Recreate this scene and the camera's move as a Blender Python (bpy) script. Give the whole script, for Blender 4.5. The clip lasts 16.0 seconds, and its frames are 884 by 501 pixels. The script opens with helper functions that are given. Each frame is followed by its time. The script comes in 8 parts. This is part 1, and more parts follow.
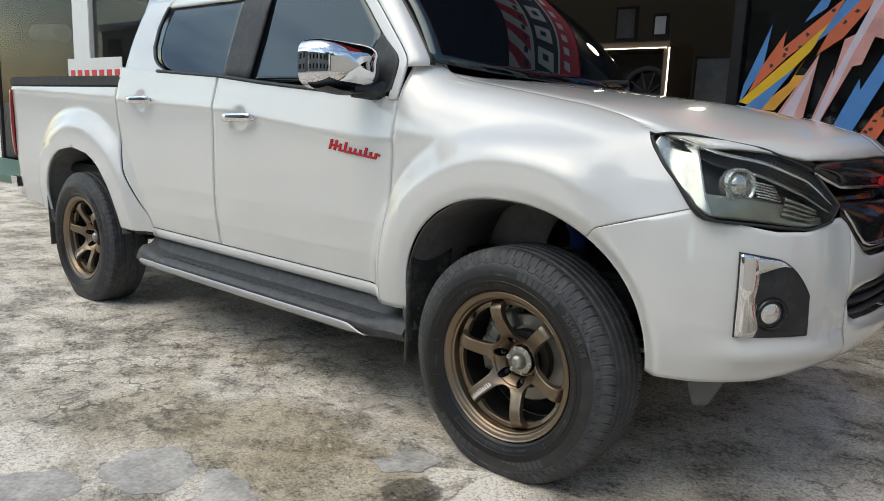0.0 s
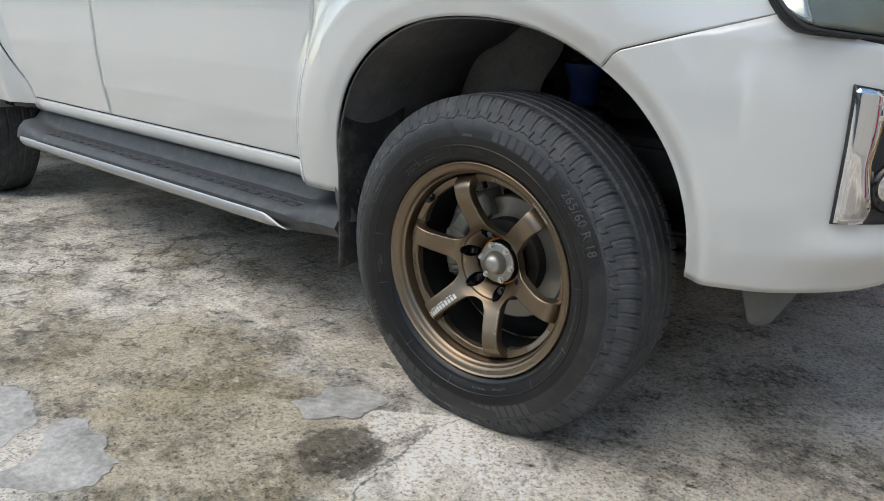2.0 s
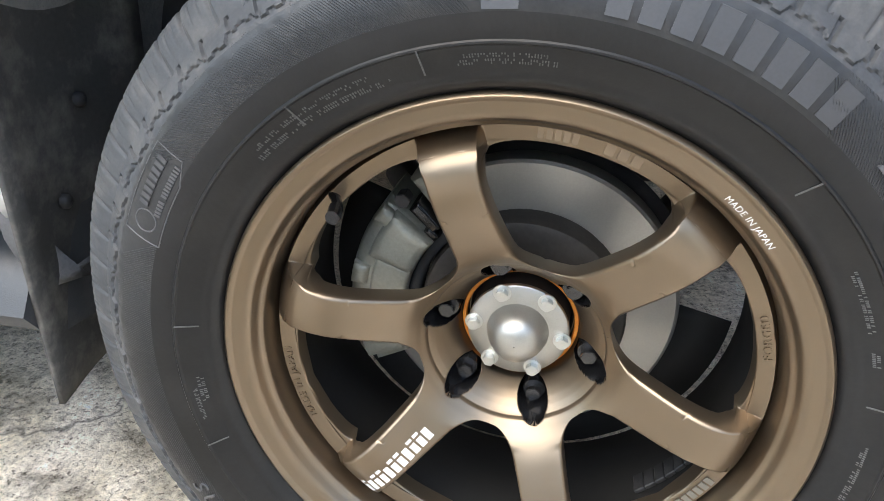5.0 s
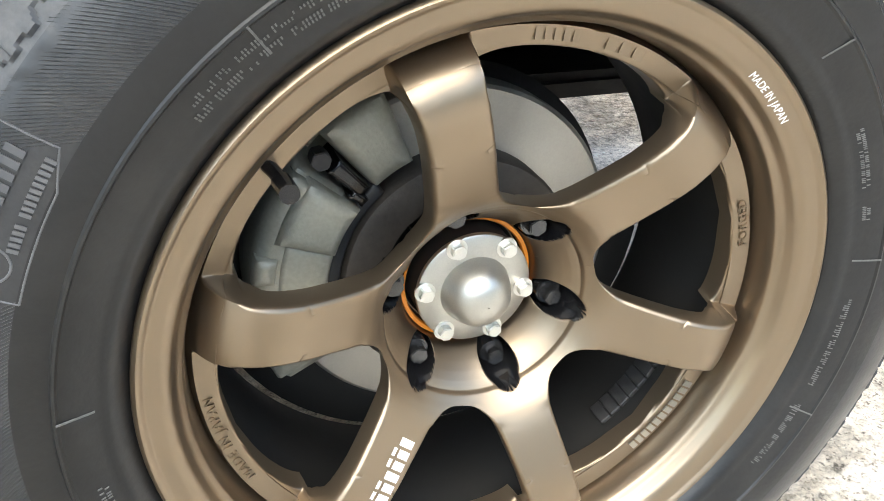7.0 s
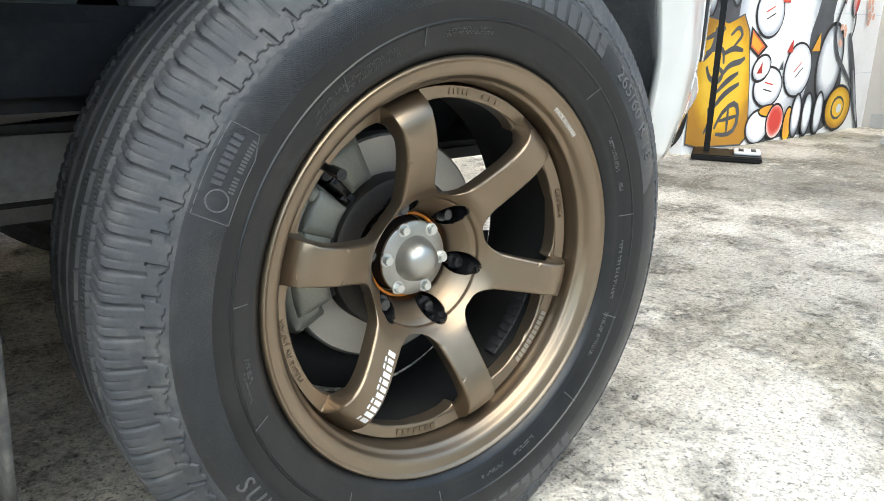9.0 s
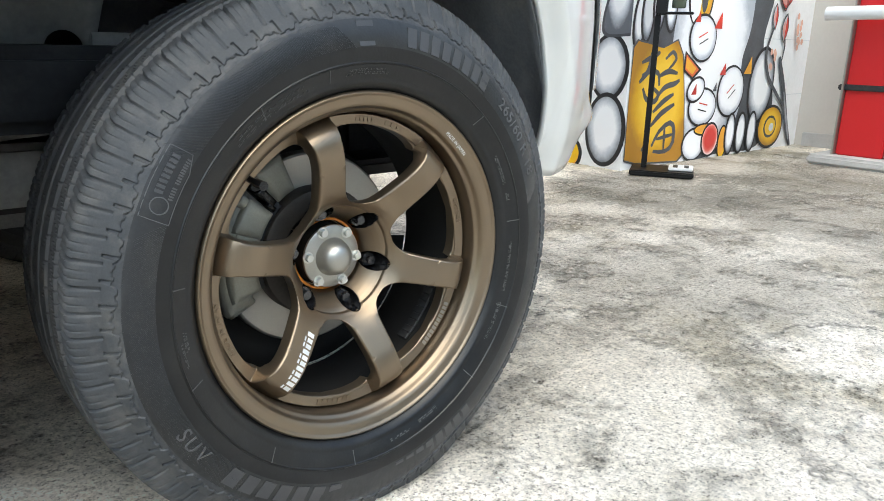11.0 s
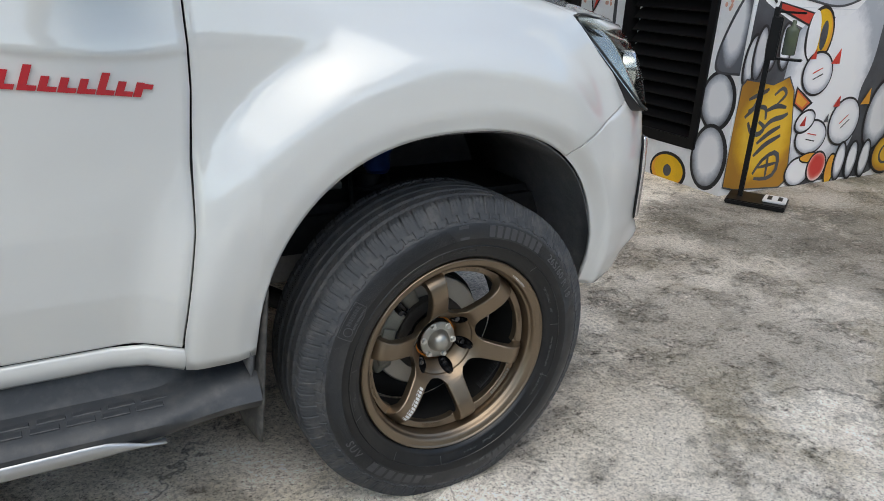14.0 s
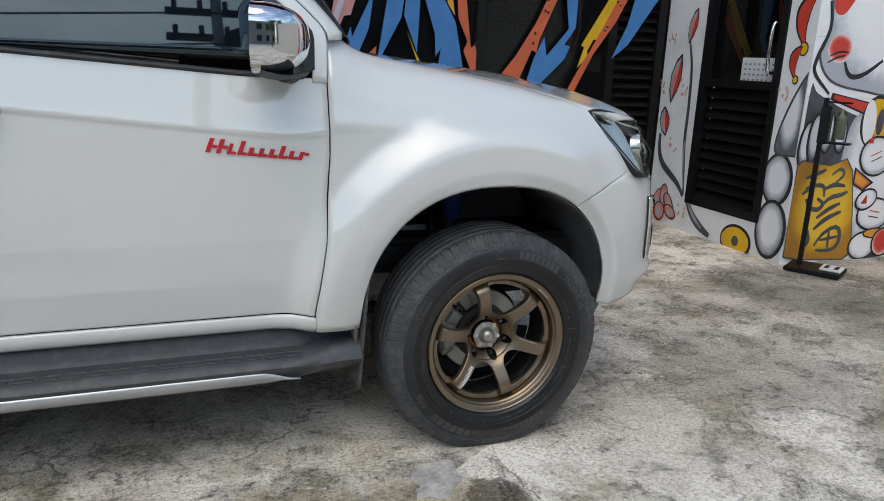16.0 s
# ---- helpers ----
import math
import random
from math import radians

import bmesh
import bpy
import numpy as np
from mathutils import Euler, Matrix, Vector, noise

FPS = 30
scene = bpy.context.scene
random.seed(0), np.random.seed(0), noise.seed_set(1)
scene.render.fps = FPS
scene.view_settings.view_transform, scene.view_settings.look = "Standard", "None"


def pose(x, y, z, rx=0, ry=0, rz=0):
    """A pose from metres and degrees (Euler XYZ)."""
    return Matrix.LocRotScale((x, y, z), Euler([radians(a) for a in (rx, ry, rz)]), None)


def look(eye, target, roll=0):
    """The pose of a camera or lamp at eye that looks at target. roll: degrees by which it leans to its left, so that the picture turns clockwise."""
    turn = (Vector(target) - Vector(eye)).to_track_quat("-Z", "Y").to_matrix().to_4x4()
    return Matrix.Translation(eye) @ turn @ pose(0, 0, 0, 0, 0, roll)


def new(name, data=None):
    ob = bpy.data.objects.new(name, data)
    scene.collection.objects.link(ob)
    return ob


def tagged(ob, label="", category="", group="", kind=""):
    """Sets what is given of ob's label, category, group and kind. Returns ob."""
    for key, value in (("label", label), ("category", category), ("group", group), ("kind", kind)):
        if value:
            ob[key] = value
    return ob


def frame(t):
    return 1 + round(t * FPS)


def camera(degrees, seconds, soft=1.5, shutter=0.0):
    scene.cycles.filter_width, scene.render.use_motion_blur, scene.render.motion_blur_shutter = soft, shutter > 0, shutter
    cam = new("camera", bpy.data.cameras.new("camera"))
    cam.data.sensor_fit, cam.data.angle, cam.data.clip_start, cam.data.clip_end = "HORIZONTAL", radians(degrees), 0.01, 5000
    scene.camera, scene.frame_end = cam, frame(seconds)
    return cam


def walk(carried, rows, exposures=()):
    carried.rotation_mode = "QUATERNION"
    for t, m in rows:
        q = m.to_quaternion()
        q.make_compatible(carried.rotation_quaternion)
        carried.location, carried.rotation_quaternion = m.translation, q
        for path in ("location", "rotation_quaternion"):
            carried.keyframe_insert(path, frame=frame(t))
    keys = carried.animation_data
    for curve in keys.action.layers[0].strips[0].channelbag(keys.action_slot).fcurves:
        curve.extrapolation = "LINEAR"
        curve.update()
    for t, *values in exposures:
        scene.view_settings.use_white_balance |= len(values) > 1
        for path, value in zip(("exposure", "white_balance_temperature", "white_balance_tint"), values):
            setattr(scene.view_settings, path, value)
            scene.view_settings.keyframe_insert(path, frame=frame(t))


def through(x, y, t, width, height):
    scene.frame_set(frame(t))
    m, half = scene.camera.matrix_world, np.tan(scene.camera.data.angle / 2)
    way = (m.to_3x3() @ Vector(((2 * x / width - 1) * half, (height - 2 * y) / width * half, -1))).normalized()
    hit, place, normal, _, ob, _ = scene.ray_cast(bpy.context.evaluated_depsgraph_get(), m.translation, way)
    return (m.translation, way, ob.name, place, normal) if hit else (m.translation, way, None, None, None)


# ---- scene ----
cam = camera(62.5, 16.0, soft=0.65)
EXPOSURES = [(0, 0.70, 7300, 5), (1.5, 0.7, 7100, 5), (3, 1.3, 6900, 6), (4.2, 1.8, 6900, 7), (6.3, 2.65, 7200, 5), (7.2, 2.6, 7100, 3), (8.5, 2.1, 6800, 1), (9.7, 1.72, 6800, 0), (11.8, 1.45, 6800, 2), (13, 0.95, 6800, 4), (14.5, 0.62, 6800, 5), (16, 0.58, 6800, 5)]
PATH = [
    (0, (1.294, -1.841, 1.15), (0.018, -0.343, 0.791), 2.3),
    (0.5, (1.262, -1.651, 1.098), (-0.011, -0.157, 0.711), 3.1),
    (1, (1.183, -1.502, 1.035), (-0.076, -0.017, 0.581), 3.1),
    (1.5, (1.051, -1.379, 0.969), (-0.183, 0.1, 0.433), 2.7),
    (2, (0.904, -1.227, 0.912), (-0.29, 0.252, 0.292), 2.3),
    (2.5, (0.77, -1.057, 0.88), (-0.372, 0.43, 0.183), 1.8),
    (3, (0.608, -0.908, 0.841), (-0.458, 0.603, 0.078), 1.2),
    (3.5, (0.434, -0.803, 0.82), (-0.524, 0.759, 0.018), 1.2),
    (4, (0.307, -0.702, 0.772), (-0.519, 0.922, -0.052), 1.2),
    (4.2, (0.246, -0.639, 0.759), (-0.493, 1.014, -0.09), 1.1),
    (6.3, (-0.127, -0.395, 0.703), (0.166, 1.36, -0.21), -0.3),
    (6.5, (-0.142, -0.375, 0.69), (0.247, 1.352, -0.24), -0.2),
    (7, (-0.191, -0.356, 0.666), (0.407, 1.298, -0.288), 1.2),
    (7.5, (-0.286, -0.383, 0.662), (0.583, 1.204, -0.191), 2.1),
    (8, (-0.369, -0.455, 0.665), (0.679, 1.092, -0.047), 2.2),
    (8.5, (-0.447, -0.549, 0.664), (0.66, 0.99, 0.026), 1.2),
    (9, (-0.509, -0.6, 0.642), (0.682, 0.896, 0.054), 0.9),
    (9.5, (-0.555, -0.659, 0.653), (0.694, 0.804, 0.103), 1.6),
    (9.7, (-0.564, -0.688, 0.647), (0.699, 0.768, 0.111), 1.6),
    (11.8, (-0.558, -0.818, 0.759), (0.701, 0.63, 0.195), 1.3),
    (12, (-0.559, -0.824, 0.798), (0.687, 0.627, 0.213), 1.5),
    (12.5, (-0.565, -0.855, 0.873), (0.637, 0.612, 0.237), 1.8),
    (13, (-0.634, -0.943, 1.024), (0.498, 0.557, 0.34), 2.4),
    (13.5, (-0.749, -1.087, 1.139), (0.307, 0.456, 0.43), 3.0),
    (14, (-0.821, -1.279, 1.205), (0.136, 0.329, 0.5), 3.2),
    (14.5, (-0.841, -1.489, 1.224), (0.007, 0.193, 0.551), 3.0),
    (15, (-0.907, -1.651, 1.255), (-0.131, 0.085, 0.635), 2.7),
    (15.5, (-0.977, -1.821, 1.276), (-0.246, -0.047, 0.711), 2.5),
    (16, (-1.001, -2.058, 1.285), (-0.31, -0.252, 0.777), 2.3),
]
walk(cam, [(t, look(eye, target, roll)) for t, eye, target, roll in PATH], EXPOSURES)

# ---- world and light ----
world = bpy.data.worlds.new("sky")
scene.world = world
world.use_nodes = True
wn = world.node_tree
sky = wn.nodes.new("ShaderNodeTexSky")
sky.sky_type = "NISHITA"
sky.sun_disc = False
sky.sun_elevation = radians(58)
sky.sun_rotation = radians(206)
sky.air_density = 1.2
sky.dust_density = 1.6
# broken bright cloud over the sky
wc = wn.nodes.new("ShaderNodeTexCoord")
wm = wn.nodes.new("ShaderNodeMapping")
wm.inputs["Scale"].default_value = (1.0, 1.0, 2.2)
wn.links.new(wc.outputs["Generated"], wm.inputs["Vector"])
cloud = wn.nodes.new("ShaderNodeTexNoise")
cloud.inputs["Scale"].default_value, cloud.inputs["Detail"].default_value, cloud.inputs["Roughness"].default_value, cloud.inputs["Distortion"].default_value = 2.3, 6, 0.58, 0.4
wn.links.new(wm.outputs[0], cloud.inputs["Vector"])
wr = wn.nodes.new("ShaderNodeValToRGB")
wr.color_ramp.elements[0].position, wr.color_ramp.elements[0].color = 0.42, (0.58, 0.63, 0.70, 1)
wr.color_ramp.elements[1].position, wr.color_ramp.elements[1].color = 0.64, (1.42, 1.36, 1.26, 1)
wn.links.new(cloud.outputs["Fac"], wr.inputs[0])
wx = wn.nodes.new("ShaderNodeMix")
wx.data_type, wx.blend_type = "RGBA", "MULTIPLY"
wx.inputs[0].default_value = 1.0
wn.links.new(sky.outputs[0], wx.inputs[6])
wn.links.new(wr.outputs[0], wx.inputs[7])
wn.links.new(wx.outputs[2], wn.nodes["Background"].inputs[0])
wn.nodes["Background"].inputs[1].default_value = 0.15
sun = new("sun", bpy.data.lights.new("sun", "SUN"))
sun.data.energy = 0.55
sun.data.angle = radians(60)
sun.data.color = (1.0, 0.97, 0.93)
SUN_DIR = Vector((-0.28, -0.56, 1.0))
sun.matrix_world = look(SUN_DIR * 20, (0, 0, 0))

# ---- helpers for building ----
Y_MID = 0.93          # the truck's middle line
HUB = (0.0, 0.0, 0.367)
REAR_X = -3.08


def node(nt, kind, **inputs):
    n = nt.nodes.new(kind)
    for k, v in inputs.items():
        n.inputs[k.replace("_", " ")].default_value = v
    return n


def ramp(nt, src, stops):
    r = nt.nodes.new("ShaderNodeValToRGB")
    els = r.color_ramp.elements
    while len(els) < len(stops):
        els.new(0.5)
    for e, (p, c) in zip(els, stops):
        e.position = p
        e.color = (*c, 1) if len(c) == 3 else c
    nt.links.new(src, r.inputs[0])
    return r.outputs[0]


def mix(nt, fac, a, b, blend="MIX"):
    m = nt.nodes.new("ShaderNodeMix")
    m.data_type = "RGBA"
    m.blend_type = blend
    for sock, v in ((m.inputs[0], fac), (m.inputs[6], a), (m.inputs[7], b)):
        if isinstance(v, (int, float)):
            sock.default_value = v
        elif isinstance(v, tuple):
            sock.default_value = (*v, 1) if len(v) == 3 else v
        else:
            nt.links.new(v, sock)
    return m.outputs[2]


def noise_tex(nt, scale, detail=4, rough=0.55, distort=0.0, coords=None):
    n = node(nt, "ShaderNodeTexNoise", Scale=scale, Detail=detail, Roughness=rough, Distortion=distort)
    nt.links.new(coords or nt.nodes["coords"].outputs["Object"], n.inputs["Vector"])
    return n.outputs["Fac"]


def material(name, base, rough=0.5, metal=0.0, spread=0.12, scale=6.0, fine=120.0, bump=0.1, depth=0.002, coat=0.0, dust=0.0, rspread=0.12):
    """Procedural surface: base colour with two scales of variation, varied roughness, fine relief."""
    m = bpy.data.materials.new(name)
    m.use_nodes = True
    nt = m.node_tree
    b = nt.nodes["Principled BSDF"]
    c = nt.nodes.new("ShaderNodeTexCoord")
    c.name = "coords"
    lo = tuple(max(0.0, v * (1 - spread)) for v in base)
    hi = tuple(min(1.0, v * (1 + spread)) for v in base)
    n1 = noise_tex(nt, scale, 5, 0.6)
    n2 = noise_tex(nt, fine, 3, 0.5)
    col = mix(nt, 0.35, ramp(nt, n1, [(0.3, lo), (0.7, hi)]), ramp(nt, n2, [(0.3, lo), (0.7, hi)]))
    if dust:
        n3 = noise_tex(nt, scale * 2.3, 6, 0.65)
        f = ramp(nt, n3, [(0.48, (0, 0, 0)), (0.75, (dust, dust, dust))])
        col = mix(nt, f, col, (0.34, 0.31, 0.27))
    nt.links.new(col, b.inputs["Base Color"])
    b.inputs["Metallic"].default_value = metal
    r = ramp(nt, n1, [(0.25, (max(0.0, rough - rspread * rough),) * 3), (0.75, (min(1.0, rough + rspread * rough),) * 3)])
    nt.links.new(r, b.inputs["Roughness"])
    b.inputs["Coat Weight"].default_value = coat
    b.inputs["Coat Roughness"].default_value = 0.03
    if bump:
        bp = node(nt, "ShaderNodeBump", Strength=bump, Distance=depth)
        nt.links.new(n2, bp.inputs["Height"])
        nt.links.new(bp.outputs[0], b.inputs["Normal"])
    return m


def finish(m, **inputs):
    for k, v in inputs.items():
        m.node_tree.nodes["Principled BSDF"].inputs[k.replace("_", " ")].default_value = v
    return m


def glassy(name, tint, rough, clear, through=(0.3, 0.32, 0.34)):
    """Tinted glass: a share of light goes straight through, the rest is a dark glossy sheet."""
    m = bpy.data.materials.new(name)
    m.use_nodes = True
    nt = m.node_tree
    b = nt.nodes["Principled BSDF"]
    b.inputs["Base Color"].default_value = (*tint, 1)
    b.inputs["Roughness"].default_value = rough
    b.inputs["IOR"].default_value = 1.6
    t = nt.nodes.new("ShaderNodeBsdfTransparent")
    t.inputs[0].default_value = (*through, 1)
    s = nt.nodes.new("ShaderNodeMixShader")
    s.inputs[0].default_value = clear
    nt.links.new(b.outputs[0], s.inputs[1])
    nt.links.new(t.outputs[0], s.inputs[2])
    nt.links.new(s.outputs[0], nt.nodes["Material Output"].inputs[0])
    return m


PAINT = material("pearl_white_paint", (0.69, 0.695, 0.675), 0.3, 0.0, 0.015, 1.5, 900, 0.0, coat=1.0)
finish(PAINT, Coat_IOR=1.85, Specular_IOR_Level=0.25)
PLASTIC = material("black_plastic", (0.020, 0.022, 0.0245), 0.55, 0, 0.25, 8, 500, 0.25, 0.0006, dust=0.10)
STEP_PLASTIC = material("grey_black_step_plastic", (0.048, 0.052, 0.058), 0.5, 0, 0.2, 10, 700, 0.3, 0.0006, dust=0.15)
GLOSS_BLACK = material("gloss_black", (0.012, 0.012, 0.013), 0.12, 0, 0.1, 6, 200, 0)
RUBBER = material("tyre_rubber", (0.0095, 0.0100, 0.0110), 0.36, 0, 0.3, 7, 260, 0.3, 0.0006, dust=0.025, rspread=0.25)
finish(RUBBER, Specular_IOR_Level=0.42)
TREAD = material("dusty_tread_rubber", (0.052, 0.055, 0.060), 0.60, 0, 0.25, 12, 420, 0.25, 0.0006, dust=0.19)
finish(TREAD, Specular_IOR_Level=0.35)
RUBBER_UP = material("dusty_upper_sidewall", (0.019, 0.020, 0.022), 0.40, 0, 0.3, 9, 300, 0.3, 0.0006, dust=0.06, rspread=0.2)
BRONZE = material("matt_bronze_paint", (0.252, 0.197, 0.141), 0.36, 0.92, 0.04, 5, 1800, 0.08, 0.0002)
CHROME = finish(material("chrome", (0.78, 0.78, 0.8), 0.05, 1.0, 0.03, 9, 300, 0))
ZINC = material("bright_zinc_bolt", (0.60, 0.60, 0.57), 0.30, 0.9, 0.1, 30, 900, 0.0)
BRUSHED = material("brushed_steel", (0.43, 0.42, 0.385), 0.40, 0.88, 0.14, 30, 900, 0.1, 0.0003)
CASTING = material("cast_alloy", (0.30, 0.295, 0.25), 0.5, 0.35, 0.2, 18, 300, 0.3, 0.001, dust=0.25)
DISC = material("brake_disc_steel", (0.40, 0.385, 0.35), 0.40, 0.7, 0.1, 14, 600, 0.15, 0.0004)
DARK_STEEL = material("dark_underbody_steel", (0.024, 0.024, 0.026), 0.6, 0.3, 0.4, 9, 90, 0.3, 0.002, dust=0.08)
# near black: the shade inside wheel and recesses is put into this colour
RECESS_SHADE = material("black_recess_shade", (0.006, 0.006, 0.006), 0.7, 0.0, 0.3, 9, 90, 0.1, 0.001)
LINER = material("arch_liner_felt", (0.15, 0.152, 0.158), 0.85, 0, 0.3, 12, 200, 0.5, 0.002, dust=0.3)
DUSTY = material("dusty_chassis_steel", (0.36, 0.36, 0.35), 0.75, 0, 0.35, 7, 90, 0.3, 0.002, dust=0.5)
DEFLECTOR = material("grey_deflector_plastic", (0.14, 0.142, 0.14), 0.6, 0, 0.2, 12, 200, 0.2, 0.001, dust=0.25)
BELL = material("rusty_disc_bell", (0.055, 0.048, 0.042), 0.6, 0.3, 0.3, 30, 200, 0.3, 0.001)
ORANGE = material("orange_hub_ring", (0.75, 0.24, 0.02), 0.4, 0, 0.08, 12, 200, 0.0)
NUT_BLACK = material("black_lug_nut", (0.009, 0.009, 0.010), 0.15, 0.2, 0.1, 30, 500, 0)
NUT_GREY = material("dark_polished_nut", (0.085, 0.085, 0.088), 0.20, 0.85, 0.1, 30, 500, 0)
SILVER_TRIM = material("silver_step_trim", (0.5, 0.51, 0.52), 0.32, 0.6, 0.05, 9, 600, 0.05, 0.0003)
RED = material("red_badge", (0.5, 0.02, 0.03), 0.25, 0, 0.08, 20, 300, 0)
WHITE_METAL = material("white_painted_metal", (0.70, 0.71, 0.72), 0.4, 0, 0.05, 4, 200, 0.05, 0.001)
WHITE_MARK = material("white_marking", (0.75, 0.75, 0.73), 0.5, 0, 0.05, 20, 300, 0)
TINT = glassy("tinted_car_glass", (0.006, 0.008, 0.012), 0.015, 0.14)
finish(TINT, IOR=1.8, Specular_Tint=(0.72, 0.93, 1.0, 1.0))
LENS = finish(glassy("clear_lamp_lens", (0.02, 0.02, 0.02), 0.02, 0.90, (0.96, 0.97, 0.95)), IOR=1.6)
TAIL_RED = finish(material("red_tail_lens", (0.33, 0.01, 0.012), 0.1, 0, 0.1, 20, 200, 0), Coat_Weight=1.0)
FLAP = material("dusty_flap_rubber", (0.055, 0.054, 0.052), 0.62, 0, 0.3, 9, 200, 0.3, 0.001, dust=0.45)
BLUE = material("blue_damper_boot", (0.02, 0.06, 0.22), 0.4, 0, 0.1, 20, 200, 0.0)


def mesh_of(verts, faces, smooth=True):
    me = bpy.data.meshes.new("m")
    me.from_pydata([tuple(v) for v in verts], [], faces)
    if smooth:
        me.polygons.foreach_set("use_smooth", [True] * len(me.polygons))
    me.update()
    return me


def base(name, at, label, category, group="", kind=""):
    """An Empty at a thing's base, which its parts hang from."""
    ob = new(name)
    ob.location = at
    ob.empty_display_size = 0.1
    return tagged(ob, label, category, group, kind)


def part(name, data, mat, parent=None, label="", m=None):
    """Links mesh data as ONE object under a thing or part (world coordinates, unless m places it)."""
    if isinstance(data, bmesh.types.BMesh):
        me = bpy.data.meshes.new(name)
        data.to_mesh(me)
        data.free()
        data = me
    data.name = name
    if mat and not data.materials:
        data.materials.append(mat)
    ob = new(name, data)
    if parent is not None:
        ob.parent = parent
        if parent.type == "EMPTY":
            ob.matrix_parent_inverse = Matrix.Translation(parent.location).inverted()
    if m is not None:
        ob.matrix_basis = m
    if label:
        ob["label"] = label
    return ob


def thicken(ob, t, offset=-1.0):
    md = ob.modifiers.new("thickness", "SOLIDIFY")
    md.thickness, md.offset = t, offset
    return ob


def auto_smooth(me, angle=35):
    """Sharp edges where faces meet at more than the angle, smooth elsewhere."""
    bm = bmesh.new()
    bm.from_mesh(me)
    for f in bm.faces:
        f.smooth = True
    for e in bm.edges:
        if len(e.link_faces) == 2 and e.calc_face_angle(0) > radians(angle):
            e.smooth = False
    bm.to_mesh(me)
    bm.free()
    return me


def box(cx, cy, cz, sx, sy, sz, bevel=0.0, seg=2, m=None):
    bm = bmesh.new()
    bmesh.ops.create_cube(bm, size=1)
    bmesh.ops.scale(bm, vec=(sx, sy, sz), verts=bm.verts)
    if bevel:
        bmesh.ops.bevel(bm, geom=list(bm.edges), offset=bevel, segments=seg, affect="EDGES", clamp_overlap=True)
    bmesh.ops.translate(bm, vec=(cx, cy, cz), verts=bm.verts)
    if m is not None:
        bmesh.ops.transform(bm, matrix=m, verts=bm.verts)
    return bm


def grid(fn, us, vs, close_u=False, flip=False):
    """Mesh over a grid of parameters: fn(u, v) gives a place."""
    nu, nv = len(us), len(vs)
    verts = [fn(u, v) for u in us for v in vs]
    faces = []
    for i in range(nu if close_u else nu - 1):
        for j in range(nv - 1):
            a, b = i * nv + j, ((i + 1) % nu) * nv + j
            faces.append((a, a + 1, b + 1, b) if flip else (a, b, b + 1, a + 1))
    return mesh_of(verts, faces)


def revolve(profile, n=96, flip=False):
    """Turns a profile of (radius, depth) round the y axis; depth runs inwards, along +y."""
    def fn(u, v):
        r, d = profile[v]
        return (r * math.cos(u), d, r * math.sin(u))
    return grid(fn, [2 * math.pi * i / n for i in range(n)], range(len(profile)), True, flip)


def lin(a, b, n):
    return [a + (b - a) * i / (n - 1) for i in range(n)]


def interp(x, table):
    """Smooth piecewise interpolation through (x, value) pairs."""
    if x <= table[0][0]:
        return table[0][1]
    for (x0, a), (x1, b) in zip(table, table[1:]):
        if x <= x1:
            return a + (b - a) * (x - x0) / (x1 - x0)
    return table[-1][1]


def smooth(a, b, x):
    t = min(1.0, max(0.0, (x - a) / (b - a)))
    return t * t * (3 - 2 * t)


def spline(pts, n):
    """n places on a Catmull-Rom curve through the points."""
    p = [Vector(q) for q in pts]
    p = [2 * p[0] - p[1]] + p + [2 * p[-1] - p[-2]]
    out = []
    k = len(p) - 3
    for i in range(n):
        s = min(k - 1e-6, k * i / (n - 1))
        j = int(s)
        t = s - j
        a, b, c, d = p[j:j + 4]
        out.append(0.5 * ((2 * b) + (c - a) * t + (2 * a - 5 * b + 4 * c - d) * t * t + (3 * b - a - 3 * c + d) * t ** 3))
    return out


def tube(path, radius, seg=10, cap=True):
    """A round bar along a list of places."""
    p = [Vector(q) for q in path]
    verts, faces = [], []
    side = None
    for i, c in enumerate(p):
        d = (p[min(i + 1, len(p) - 1)] - p[max(i - 1, 0)]).normalized()
        if side is None:
            side = d.orthogonal().normalized()
        side = (side - d * side.dot(d)).normalized()
        up = d.cross(side)
        r = radius[i] if isinstance(radius, (list, tuple)) else radius
        verts += [c + (side * math.cos(a) + up * math.sin(a)) * r for a in (2 * math.pi * k / seg for k in range(seg))]
    for i in range(len(p) - 1):
        for k in range(seg):
            a, b = i * seg + k, i * seg + (k + 1) % seg
            faces.append((a, b, b + seg, a + seg))
    if cap:
        faces.append(tuple(reversed(range(seg))))
        faces.append(tuple(range((len(p) - 1) * seg, len(p) * seg)))
    me = mesh_of(verts, faces)
    return auto_smooth(me, 50)


def lettering(text, size, depth, bend=None, spacing=1.0):
    """Raised letters, centred, lying in the xz plane with their face towards -y; bend(x, z, y) may lay them on a curve."""
    cu = bpy.data.curves.new("letters", "FONT")
    cu.body, cu.size, cu.extrude = text, size, depth / 2
    cu.align_x, cu.align_y = "CENTER", "CENTER"
    cu.space_character = spacing
    cu.resolution_u = 3
    tmp = new("letters", cu)
    me = bpy.data.meshes.new_from_object(tmp.evaluated_get(bpy.context.evaluated_depsgraph_get()))
    bpy.data.objects.remove(tmp)
    for v in me.vertices:
        x, y, z = v.co
        v.co = bend(x, y, -z) if bend else (x, -z, y)
    me.materials.clear()
    return me


